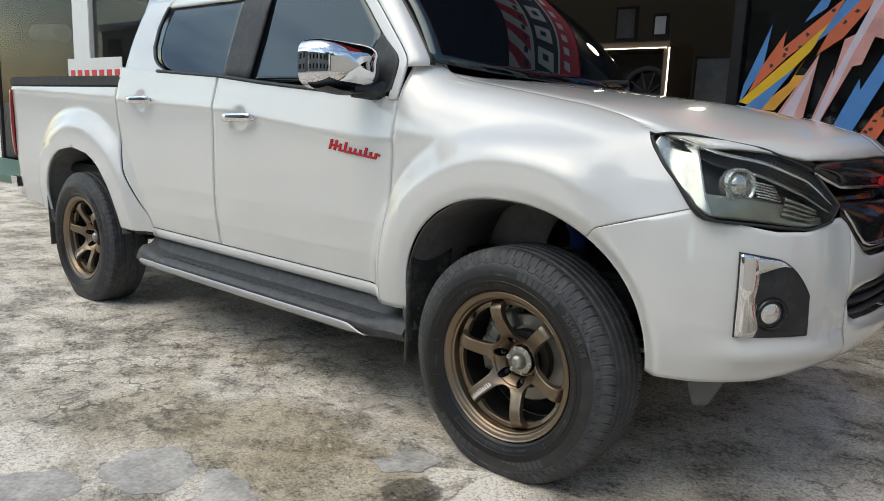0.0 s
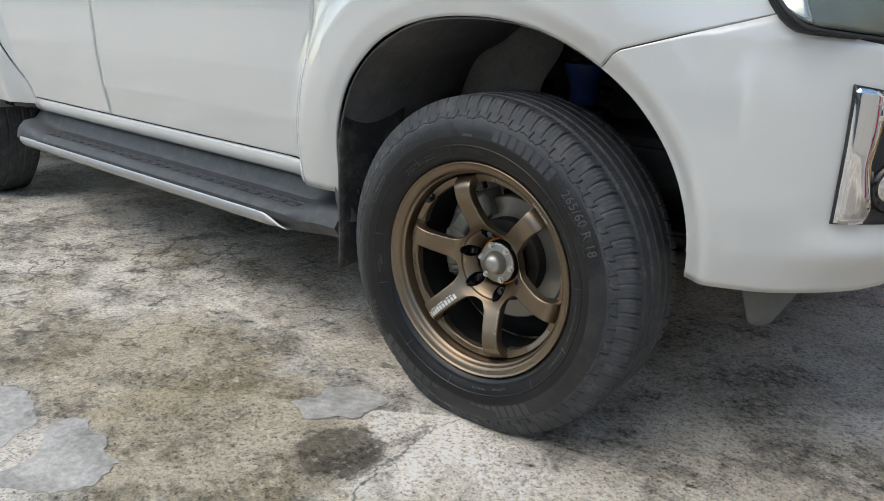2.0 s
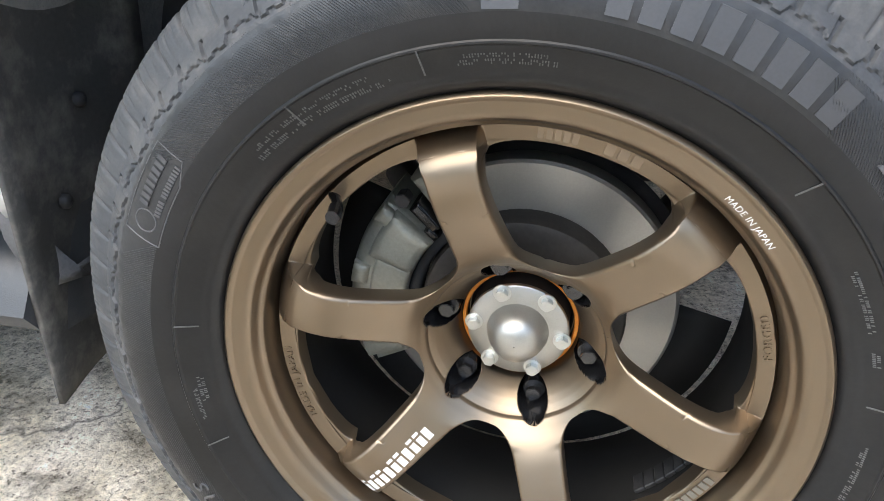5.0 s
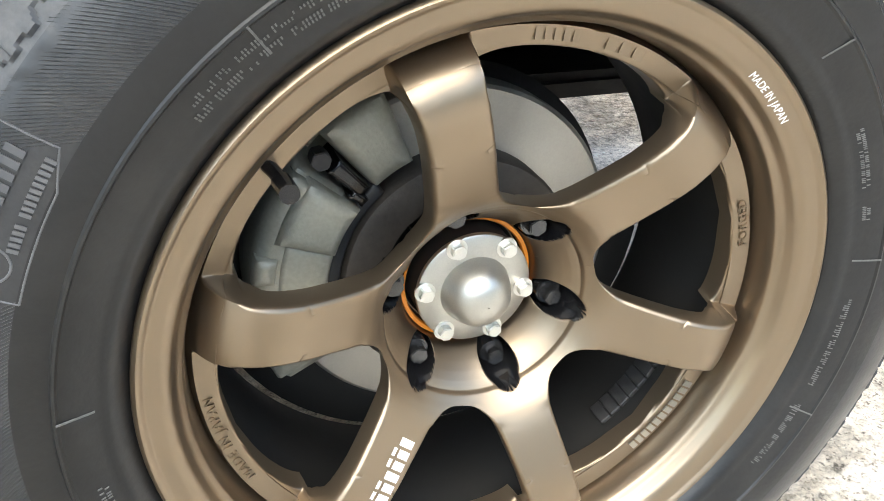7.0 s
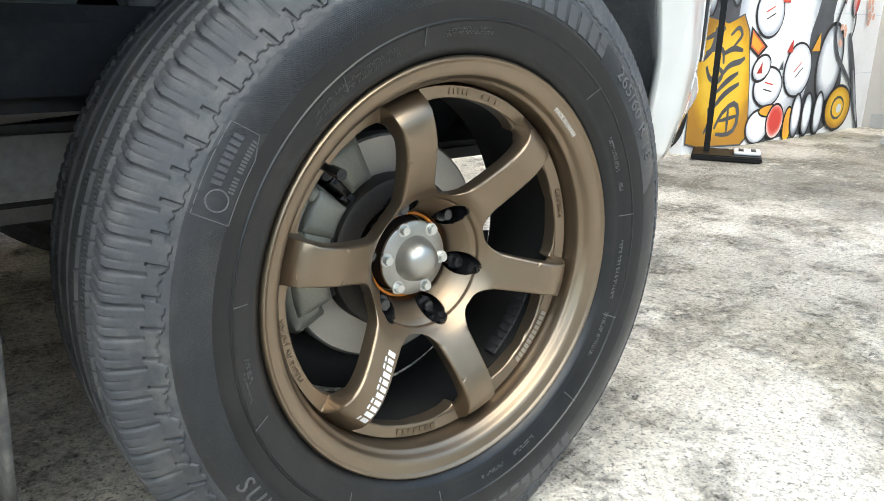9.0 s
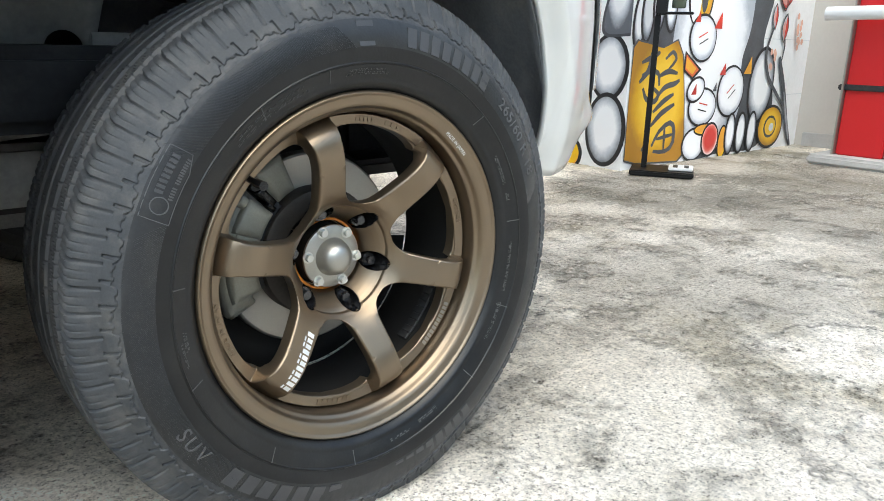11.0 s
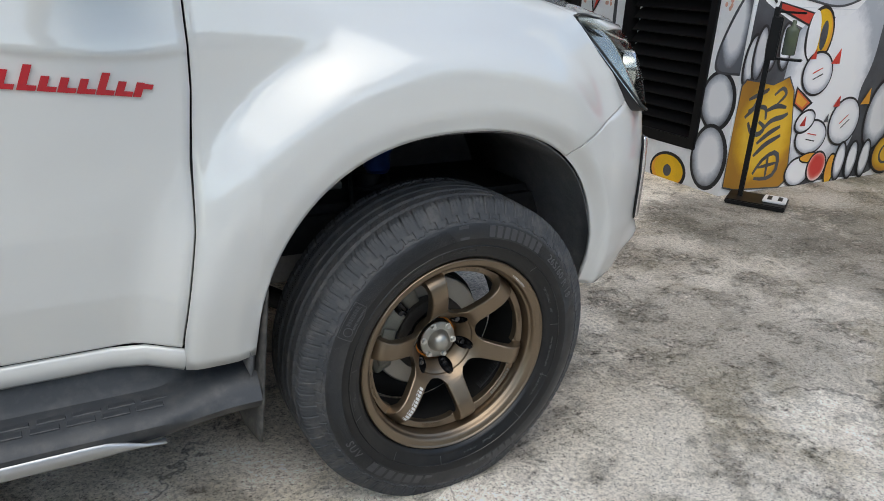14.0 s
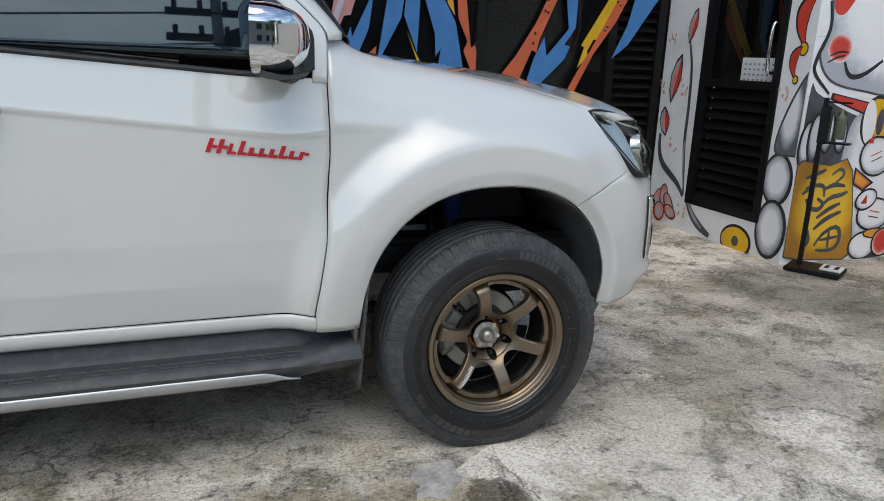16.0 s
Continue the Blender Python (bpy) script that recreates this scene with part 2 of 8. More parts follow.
def on_arc(radius, middle, depth, inward=False):
    """Bends text round the y axis: it reads from outside, its feet towards the hub (or away, if inward)."""
    def bend(x, z, y):
        s = -1 if inward else 1
        a = radians(middle) - s * x / radius
        r = radius + s * z
        return (r * math.cos(a), depth + y, r * math.sin(a))
    return bend


def join_meshes(name, datas):
    bm = bmesh.new()
    for d in datas:
        if isinstance(d, bmesh.types.BMesh):
            me = bpy.data.meshes.new("t")
            d.to_mesh(me)
            d.free()
            d = me
        bm.from_mesh(d)
        bpy.data.meshes.remove(d)
    me = bpy.data.meshes.new(name)
    bm.to_mesh(me)
    bm.free()
    return me

# ---- ground ----


def concrete_material():
    m = bpy.data.materials.new("worn_concrete")
    m.use_nodes = True
    nt = m.node_tree
    b = nt.nodes["Principled BSDF"]
    c = nt.nodes.new("ShaderNodeTexCoord")
    c.name = "coords"
    c_out = c.outputs["Object"]
    big = noise_tex(nt, 0.8, 5, 0.6)
    mid = noise_tex(nt, 2.4, 10, 0.70)
    blot = noise_tex(nt, 8.5, 10, 0.78)
    small = noise_tex(nt, 42, 6, 0.8)
    grit = noise_tex(nt, 190, 4, 0.8)
    # pale smooth skin, broken away in flakes over a darker granular bed
    skin_col = ramp(nt, mid, [(0.36, (0.53, 0.50, 0.445)), (0.48, (0.78, 0.75, 0.69)), (0.60, (0.96, 0.935, 0.88))])
    bed_col = ramp(nt, small, [(0.36, (0.13, 0.122, 0.105)), (0.50, (0.42, 0.395, 0.35)), (0.60, (0.82, 0.79, 0.73))])
    worn = node(nt, "ShaderNodeMath")
    worn.operation = "MULTIPLY_ADD"
    nt.links.new(mid, worn.inputs[0])
    worn.inputs[1].default_value = 0.9
    nt.links.new(blot, worn.inputs[2])
    flake = ramp(nt, worn.outputs[0], [(0.84, (1, 1, 1)), (0.88, (0.35, 0.35, 0.35)), (0.95, (0, 0, 0))])
    col = mix(nt, flake, skin_col, bed_col)
    col = mix(nt, 1.0, col, ramp(nt, big, [(0.36, (0.76, 0.745, 0.71)), (0.54, (1, 1, 1))]), "MULTIPLY")
    moss = ramp(nt, noise_tex(nt, 1.6, 6, 0.68, 0.8), [(0.52, (0, 0, 0)), (0.66, (0.6, 0.6, 0.6))])
    col = mix(nt, moss, col, mix(nt, 0.9, (0.47, 0.41, 0.25), ramp(nt, blot, [(0.35, (0.4, 0.4, 0.4)), (0.6, (1, 1, 1))]), "MULTIPLY"))
    # a few stains where they lie on the yard
    # the pale one at (0.66, -0.02) also lightens shaded ground by the bumper
    for x, y, r, c, amt in ((-0.34, -0.44, 0.25, (0.43, 0.365, 0.235), 0.65), (-0.78, -0.36, 0.24, (0.45, 0.385, 0.25), 0.6), (-1.22, -0.60, 0.22, (0.46, 0.40, 0.27), 0.5), (0.05, -0.62, 0.16, (0.42, 0.36, 0.24), 0.5), (0.66, -0.02, 0.34, (0.60, 0.56, 0.49), 0.45), (3.2, 0.2, 0.8, (0.16, 0.15, 0.125), 0.55), (3.9, 1.2, 0.7, (0.13, 0.125, 0.10), 0.6), (2.1, 0.5, 0.8, (0.22, 0.21, 0.18), 0.35), (1.7, -0.9, 0.5, (0.26, 0.25, 0.22), 0.25), (2.9, -0.9, 0.6, (0.17, 0.165, 0.14), 0.5), (2.6, 1.2, 0.4, (0.14, 0.135, 0.115), 0.6), (1.35, 0.25, 0.34, (0.27, 0.26, 0.225), 0.35), (-0.11, -0.29, 0.080, (0.09, 0.078, 0.055), 0.8)):
        v = node(nt, "ShaderNodeVectorMath")
        v.operation = "DISTANCE"
        nt.links.new(c_out, v.inputs[0])
        v.inputs[1].default_value = (x, y, 0)
        d = node(nt, "ShaderNodeMath")
        d.operation = "MULTIPLY_ADD"
        nt.links.new(blot, d.inputs[0])
        d.inputs[1].default_value = -r * 2.2
        nt.links.new(v.outputs["Value"], d.inputs[2])
        f = ramp(nt, d.outputs[0], [(0.0, (amt,) * 3), (max(0.02, r * 0.12), (0, 0, 0))]) if r < 0.2 else ramp(nt, d.outputs[0], [(0.0, (amt,) * 3), (r * 0.30, (0, 0, 0))])
        col = mix(nt, f, col, c)
    col = mix(nt, 0.8, col, ramp(nt, small, [(0.38, (0.45, 0.435, 0.41)), (0.44, (1, 1, 1))]), "MULTIPLY")
    col = mix(nt, ramp(nt, small, [(0.57, (0, 0, 0)), (0.66, (0.6, 0.6, 0.6))]), col, (0.84, 0.83, 0.81))
    col = mix(nt, 0.8, col, ramp(nt, grit, [(0.38, (0.48, 0.465, 0.44)), (0.46, (1, 1, 1))]), "MULTIPLY")
    # a few wandering cracks
    wob = node(nt, "ShaderNodeTexNoise", Scale=3.0, Detail=5.0, Roughness=0.65)
    nt.links.new(c_out, wob.inputs["Vector"])
    far = node(nt, "ShaderNodeVectorMath")
    far.operation = "MULTIPLY_ADD"
    nt.links.new(wob.outputs["Color"], far.inputs[0])
    far.inputs[1].default_value = (0.55, 0.55, 0.0)
    nt.links.new(c_out, far.inputs[2])
    vor = node(nt, "ShaderNodeTexVoronoi", Scale=0.75)
    vor.feature = "DISTANCE_TO_EDGE"
    nt.links.new(far.outputs[0], vor.inputs["Vector"])
    crack = ramp(nt, vor.outputs["Distance"], [(0.0, (1, 1, 1)), (0.0022, (1, 1, 1)), (0.005, (0, 0, 0))])
    crack = mix(nt, 1.0, crack, ramp(nt, noise_tex(nt, 1.1, 3, 0.5), [(0.52, (0, 0, 0)), (0.60, (0.75, 0.75, 0.75))]), "MULTIPLY")
    col = mix(nt, crack, col, (0.07, 0.064, 0.055))
    # short crazing lines where the skin is thin
    wob2 = node(nt, "ShaderNodeTexNoise", Scale=14.0, Detail=3.0, Roughness=0.6)
    nt.links.new(c_out, wob2.inputs["Vector"])
    far2 = node(nt, "ShaderNodeVectorMath")
    far2.operation = "MULTIPLY_ADD"
    nt.links.new(wob2.outputs["Color"], far2.inputs[0])
    far2.inputs[1].default_value = (0.13, 0.13, 0.0)
    nt.links.new(c_out, far2.inputs[2])
    vor2 = node(nt, "ShaderNodeTexVoronoi", Scale=8.5)
    vor2.feature = "DISTANCE_TO_EDGE"
    nt.links.new(far2.outputs[0], vor2.inputs["Vector"])
    craze = ramp(nt, vor2.outputs["Distance"], [(0.0, (1, 1, 1)), (0.022, (0.9, 0.9, 0.9)), (0.06, (0, 0, 0))])
    craze = mix(nt, 1.0, craze, ramp(nt, noise_tex(nt, 5.0, 5, 0.7), [(0.44, (0, 0, 0)), (0.56, (0.85, 0.85, 0.85))]), "MULTIPLY")
    zone = node(nt, "ShaderNodeVectorMath")
    zone.operation = "DISTANCE"
    nt.links.new(c_out, zone.inputs[0])
    zone.inputs[1].default_value = (-1.6, -0.25, 0)
    craze = mix(nt, 1.0, craze, ramp(nt, zone.outputs["Value"], [(0.55, (0.9, 0.9, 0.9)), (1.15, (0, 0, 0))]), "MULTIPLY")
    col = mix(nt, craze, col, (0.11, 0.098, 0.08))
    crumb = noise_tex(nt, 75, 5, 0.75)
    col = mix(nt, 0.9, col, ramp(nt, crumb, [(0.34, (0.52, 0.50, 0.47)), (0.44, (0.90, 0.88, 0.84)), (0.52, (1.08, 1.07, 1.04)), (0.64, (1.28, 1.26, 1.22))]), "MULTIPLY")
    pits = noise_tex(nt, 95, 3, 0.7)
    col = mix(nt, 0.8, col, ramp(nt, pits, [(0.35, (0.30, 0.285, 0.265)), (0.41, (1, 1, 1))]), "MULTIPLY")
    col = mix(nt, 1.0, col, (1.13, 1.085, 1.05), "MULTIPLY")
    nt.links.new(col, b.inputs["Base Color"])
    nt.links.new(ramp(nt, mid, [(0.3, (0.50,) * 3), (0.7, (0.82,) * 3)]), b.inputs["Roughness"])
    h = mix(nt, 0.35, mix(nt, 0.45, small, grit), mix(nt, 1.0, flake, (1, 1, 1), "DIFFERENCE"))
    bp = node(nt, "ShaderNodeBump", Strength=1.0, Distance=0.016)
    nt.links.new(h, bp.inputs["Height"])
    nt.links.new(bp.outputs[0], b.inputs["Normal"])
    return m


CONCRETE = concrete_material()
PATCH = material("smooth_cement_patch", (0.45, 0.43, 0.395), 0.7, 0, 0.6, 9, 70, 0.8, 0.006, dust=0.6)


def ground_z(x, y):
    return 0.004 * noise.noise((x * 1.3, y * 1.3, 0.0)) + 0.002 * noise.noise((x * 5, y * 5, 3.0))


def build_ground():
    near = [(-6 + 0.08 * i) for i in range(150)]
    xs = [-400, -120, -40, -18, -10, -7.5] + near + [6.2, 7.5, 10, 18, 40, 120, 400]
    ys = [-400, -120, -40, -15, -8, -5] + [(-3.6 + 0.08 * i) for i in range(95)] + [4.2, 5.5, 8, 15, 40, 120, 400]
    ob = part("ground", grid(lambda u, v: (u, v, ground_z(u, v) if abs(u) < 7 and abs(v) < 5 else 0.0), xs, ys), CONCRETE)
    tagged(ob, "worn grey concrete yard with stains, moss and rough pitted patches", "ground", kind="structure")


def patch(pts, seed):
    """A thin irregular skim of newer cement on the yard."""
    rnd = random.Random(seed)
    loop = spline([(*p, 0) for p in pts] + [(*pts[0], 0)], 130)[:-1]
    bm = bmesh.new()
    top, low = [], []
    for q in loop:
        wob = noise.noise_vector((q.x * 14, q.y * 14, seed * 1.7)) * 0.028 + noise.noise_vector((q.x * 45, q.y * 45, seed)) * 0.010
        x, y = q.x + wob.x + rnd.uniform(-.003, .003), q.y + wob.y + rnd.uniform(-.003, .003)
        top.append(bm.verts.new((x, y, 0.0022)))
        low.append(bm.verts.new((x + rnd.uniform(-.004, .004), y + rnd.uniform(-.004, .004), -0.006)))
    bm.faces.new(top)
    for i in range(len(top)):
        j = (i + 1) % len(top)
        bm.faces.new((top[j], top[i], low[i], low[j]))
    tagged(part("cement_patch", bm, PATCH), "smooth lighter grey cement patch skimmed on the concrete yard", "cement patch", "cement patches")


build_ground()

# ---- truck body surfaces ----
ARCH_F = (-0.014, 0.445, 0.450, 0.463, 2.25)
FRONT_A, FRONT_N = 0.466, 2.12      # the front half of the front arch
ARCH_R = (-3.11, 0.445, 0.462, 0.450, 2.3)


def arch_z(x, arch):
    cx, cz, a, b, n = arch
    t = abs((x - cx) / a)
    if arch is ARCH_F:
        a, n = (a, n + 0.11) if x < cx else (FRONT_A, FRONT_N)
        t = abs((x - cx) / a)
    return cz if t >= 1 else cz + b * (1 - t ** n) ** (1 / n)


SIDE_WING = [(0.38, 0.125), (0.46, 0.100), (0.52, 0.086), (0.62, 0.066), (0.75, 0.050), (0.90, 0.041), (1.03, 0.037), (1.075, 0.034), (1.09, 0.035), (1.115, 0.043), (1.17, 0.051), (1.25, 0.066), (1.32, 0.088)]
SIDE = [(0.38, 0.125), (0.46, 0.100), (0.52, 0.086), (0.62, 0.066), (0.75, 0.050), (0.90, 0.0425), (1.03, 0.0385), (1.068, 0.0380), (1.080, 0.0325), (1.10, 0.0365), (1.13, 0.0435), (1.17, 0.052), (1.25, 0.068), (1.32, 0.088)]
TOP_Z = [(-0.64, 1.415), (-0.60, 1.398), (-0.55, 1.372), (-0.50, 1.340), (-0.46, 1.313), (-0.42, 1.296), (-0.37, 1.284), (-0.1, 1.243), (0.12, 1.207), (0.30, 1.165), (0.40, 1.135), (0.50, 1.115), (0.63, 1.095), (0.73, 1.045), (0.85, 0.99)]
PLAN = spline([(0.10, -0.030, 0), (0.26, -0.010, 0), (0.42, 0.028, 0), (0.55, 0.086, 0), (0.66, 0.158, 0), (0.75, 0.26, 0), (0.815, 0.38, 0), (0.858, 0.53, 0), (0.885, 0.71, 0), (0.895, 0.93, 0)], 160)
PLAN_S = [0.10]
for _a, _b in zip(PLAN, PLAN[1:]):
    PLAN_S.append(PLAN_S[-1] + (_b - _a).length)
NOSE_IN = [(0.40, 0.055), (0.45, 0.030), (0.52, 0.010), (0.60, 0.0), (0.72, 0.0), (0.80, 0.004), (0.90, 0.020), (1.0, 0.055), (1.10, 0.11), (1.2, 0.18)]
U_END = PLAN_S[-1]


def flare(x, z, arch, size):
    cx, cz, a, b, n = arch
    dx, dz = (x - cx) / a, max(0.0, (z - cz)) / b
    rho = (abs(dx) ** 2.15 + dz ** 2.15) ** (1 / 2.15)
    return size * (1 - smooth(1.24, 1.54, rho))


def crease_z(x):
    return 1.052 - 0.10 * (x + 0.56) if x > -1.6 else 1.156 - 0.03 * (x + 1.6)


def side_y(x, z):
    """Inset of the body's side from the wheel plane."""
    zz = z - (crease_z(x) - 1.09) * smooth(0.85, 1.05, z) * (1 - smooth(-0.75, -0.45, x))
    k = smooth(-0.64, -0.46, x)
    y = interp(zz, SIDE) * (1 - k) + interp(zz, SIDE_WING) * k
    if x > -1.2:
        y -= flare(x, z, ARCH_F, 0.074)
    if x < -2.2:
        y -= flare(x, z, ARCH_R, 0.060)
    return y


def side(x, z):
    """The side's surface; over the front wheel it rolls in towards the bonnet."""
    y = side_y(x, z)
    if x > -0.75:
        zt = interp(x, TOP_Z)
        zs = zt - 0.20
        if z > zs:
            t = min(1.0, (z - zs) / 0.20)
            y += (0.235 - y) * (1 - math.sqrt(max(0.0, 1 - t * t))) * smooth(-0.75, -0.45, x)
    for hx, hz in ((-1.505, 1.112), (-2.385, 1.172)):
        if abs(x - hx) < 0.1:
            y += 0.017 * math.exp(-(((x - hx) ** 2 + (z - hz) ** 2) / 0.045 ** 2) ** 3)
    return Vector((x, y, z))


def nose(u, z):
    """The front wrap, by length along the plan's curve."""
    u = min(max(u, PLAN_S[0]), U_END)
    lo = 0
    while lo < len(PLAN_S) - 2 and PLAN_S[lo + 1] < u:
        lo += 1
    t = (u - PLAN_S[lo]) / (PLAN_S[lo + 1] - PLAN_S[lo])
    p = PLAN[lo].lerp(PLAN[lo + 1], t)
    d = (PLAN[min(lo + 3, len(PLAN) - 1)] - PLAN[max(lo - 2, 0)]).normalized()
    inward = Vector((-d.y, d.x, 0))
    return Vector((p.x, p.y, z)) + inward * interp(z, NOSE_IN)


def arch_roll(x, z):
    cx, cz, a, b, n = ARCH_F
    if x > cx:
        a, n = FRONT_A, FRONT_N
    rho = (abs((x - cx) / a) ** n + (max(0.0, z - cz) / b) ** n) ** (1 / n)
    amount = interp(x, [(-0.47, 0.016), (0.0, 0.012), (0.2, 0.026), (0.32, 0.036), (0.46, 0.038)])
    return amount * (1 - smooth(0.985, 1.11, rho))


def skin(u, z, out=0.0):
    """Any place of the lower body: side, corner and front in one surface; out: metres proud of it."""
    k = smooth(0.18, 0.46, u)
    if k <= 0:
        p = side(u, z)
    elif k >= 1:
        p = nose(u, z)
    else:
        p = side(u, z).lerp(nose(u, z), k)
    if -0.6 < u < 0.62:      # the arch's edge rolls inwards
        p = p + Vector((0, arch_roll(u, z), 0))
    if out:
        e = 0.004
        n = (skin(u + e, z) - skin(u - e, z)).cross(skin(u, z + e) - skin(u, z - e)).normalized()
        p = p + n * out
    return p


def mirrored(p):
    return Vector((p[0], 2 * Y_MID - p[1], p[2]))


truck = base("pickup_truck", (-1.6, Y_MID, 0.0), "pearl white double-cab pickup truck on bronze six-spoke wheels", "pickup truck")


def panel(name, fn, us, vs, mat, parent=None, label="", thick=0.012, both=True, flip=False):
    """A body panel on the near side and, mirrored, on the far side."""
    ob = thicken(part(name, grid(fn, us, vs, flip=flip), mat, parent or truck, label), thick)
    if both:
        thicken(part(name, grid(lambda u, v: mirrored(fn(u, v)), us, vs, flip=not flip), mat, parent or truck, label), thick)
    return ob


def arch_columns(arch, n=44):
    cx, cz, a, b, e = arch
    return [cx - a * math.cos(math.pi * i / (n - 1)) for i in range(n)]


GAP = 0.0046
# front wing, from the door's seam over the wheel to the lamp


def wing_x0(z):
    return interp(z, [(0.45, -0.604), (0.52, -0.606), (0.75, -0.572), (1.0, -0.556), (1.2, -0.560), (1.339, -0.552), (1.40, -0.60)])


def wing_low(u):
    if u <= ARCH_F[0] - ARCH_F[2]:
        return 0.458
    if u < 0.262:
        return max(0.458, arch_z(u, ARCH_F))
    return interp(u, [(0.262, arch_z(0.262, ARCH_F)), (0.30, 0.862), (0.42, 0.898), (0.57, 0.938)])


def wing_top(u):
    return interp(u, [(-0.64, 1.415), (-0.60, 1.398), (-0.55, 1.372), (-0.50, 1.340), (-0.46, 1.313), (-0.42, 1.296), (-0.37, 1.284), (-0.1, 1.243), (0.12, 1.207), (0.30, 1.165), (0.392, 1.137), (0.417, 1.10), (0.466, 1.04), (0.54, 0.960), (0.57, 0.939)])


def wing_point(u, v):
    lo, hi = wing_low(u), wing_top(u)
    z = lo + (hi - lo) * (math.sin(v * math.pi / 2) ** 1.15)
    k = 1 - smooth(-0.60, -0.47, u)
    x = u + k * (wing_x0(z) + 0.6)
    return skin(x, min(z, interp(x, TOP_Z)), -GAP * 0)


cols = lin(-0.60, -0.465, 8) + [x for x in arch_columns(ARCH_F, 56) if -0.461 < x < 0.262] + lin(0.262, 0.57, 22)
panel("front_wing", wing_point, cols, lin(0, 1, 40), PAINT, label="white front wing with a flared wheel arch")

# front bumper


def bump_low(u):
    return interp(u, [(0.43, 0.4455), (0.6, 0.440), (0.8, 0.452), (1.0, 0.485), (U_END, 0.50)])


def bump_top(u):
    if u < 0.57:
        return wing_low(max(u, 0.2621)) - 0.0012
    return interp(u, [(0.262, 0.0), (0.27, 0.846), (0.30, 0.858), (0.42, 0.894), (0.57, 0.934), (0.62, 0.912), (0.80, 0.884), (0.90, 0.884), (0.99, 0.902), (1.05, 0.922), (1.085, 0.900), (1.14, 0.845), (1.19, 0.808), (1.24, 0.797), (U_END, 0.795)])


def bump_point(u, v):
    lo = max(bump_low(u), arch_z(u, ARCH_F) if u < ARCH_F[0] + FRONT_A else 0)
    hi = max(lo + 0.002, bump_top(u) - (0.0012 if u < 0.57 else GAP))
    z = lo + (hi - lo) * v
    p = skin(u, z)
    if u > 0.6:   # a shelf under the fog lamps and a lip below
        s = smooth(0.6, 0.75, u)
        p = p + Vector((0.02, -0.012, 0)) * s * math.exp(-((z - 0.535) / 0.035) ** 2)
    return p


front_cols = [0.2626] + [x for x in arch_columns((ARCH_F[0], ARCH_F[1], FRONT_A, 0, 0), 90) if x > 0.266]
U_IN = 1.105


def intake_top(u):
    return interp(u, [(U_IN, 0.672), (U_IN + 0.03, 0.698), (U_IN + 0.12, 0.712), (U_END, 0.722)])


def intake_low(u):
    return interp(u, [(U_IN, 0.668), (U_IN + 0.015, 0.625), (U_IN + 0.06, 0.606), (U_END, 0.598)])


panel("front_bumper", bump_point, front_cols + lin(0.456, U_IN, 54), lin(0, 1, 34), PAINT, label="white front bumper corner")
panel("bumper_bar", lambda u, v: skin(u, intake_top(u) + (bump_top(u) - GAP - intake_top(u)) * v, 0.004 * math.sin(math.pi * v)), lin(U_IN - 0.002, U_END, 22), lin(0, 1, 8), PAINT)
panel("bumper_lip", lambda u, v: skin(u, bump_low(u) + (intake_low(u) - bump_low(u)) * v, 0.012 * math.sin(math.pi * v) * smooth(U_IN, U_IN + 0.08, u)), lin(U_IN - 0.002, U_END, 20), lin(0, 1, 8), PAINT)
intake = panel("air_intake", lambda u, v: skin(u, 0.56 + 0.2 * v, -0.05), lin(U_IN - 0.04, U_END, 14), lin(0, 1, 5), PLASTIC, label="black slatted lower air intake")
for zc in (0.625, 0.660, 0.695):
    panel("intake_slat", lambda u, v, zc=zc: skin(u, zc + 0.009 * math.sin(2 * math.pi * v), -0.02 + 0.016 * math.cos(2 * math.pi * v)), lin(U_IN - 0.01, U_END, 12), lin(0, 1, 9), PLASTIC, thick=0.001)

# doors below the window line


def belt_z(x):
    return interp(x, [(-2.7, 1.352), (-2.3, 1.322), (-1.7, 1.292), (-1.37, 1.262), (-0.8, 1.222), (-0.55, 1.216)])


def door_seam(z):
    return interp(z, [(0.45, -1.738), (0.55, -1.742), (0.8, -1.728), (1.1, -1.716), (1.3, -1.71)])


def cab_rear(z):
    return interp(z, [(0.46, -2.385), (0.55, -2.40), (0.65, -2.47), (0.80, -2.565), (0.95, -2.62), (1.1, -2.645), (1.35, -2.65)])


SILL_Z = 0.512


def door_point(back, front):
    def fn(s, v):
        x0 = -1.2
        for _ in range(3):
            z = SILL_Z + (belt_z(x0) - SILL_Z) * v
            x0 = back(z) + GAP + (front(z) - back(z) - 2 * GAP) * s
        return side(x0, z)
    return fn


front_door = panel("front_door", door_point(door_seam, wing_x0), lin(0, 1, 70), lin(0, 1, 150), PAINT, label="white front door with chrome handle and red badge")
rear_door = panel("rear_door", door_point(cab_rear, door_seam), lin(0, 1, 50), lin(0, 1, 150), PAINT, label="white rear door with chrome handle")
panel("sill", lambda u, v: side(u, 0.455 + (SILL_Z - 0.004 - 0.455) * v) + Vector((0, -0.010 * math.sin(math.pi * v) ** 0.6 + 0.004, 0)), lin(-2.40, -0.607, 30), lin(0, 1, 8), PAINT, label="white door sill")
# added black backing sheet: the shade in the door seams is its colour
panel("door_frame", lambda u, v: side(u, 0.46 + 0.75 * v) + Vector((0, 0.016, 0)), lin(-2.62, -0.5, 24), lin(0, 1, 8), GLOSS_BLACK, thick=0.004)

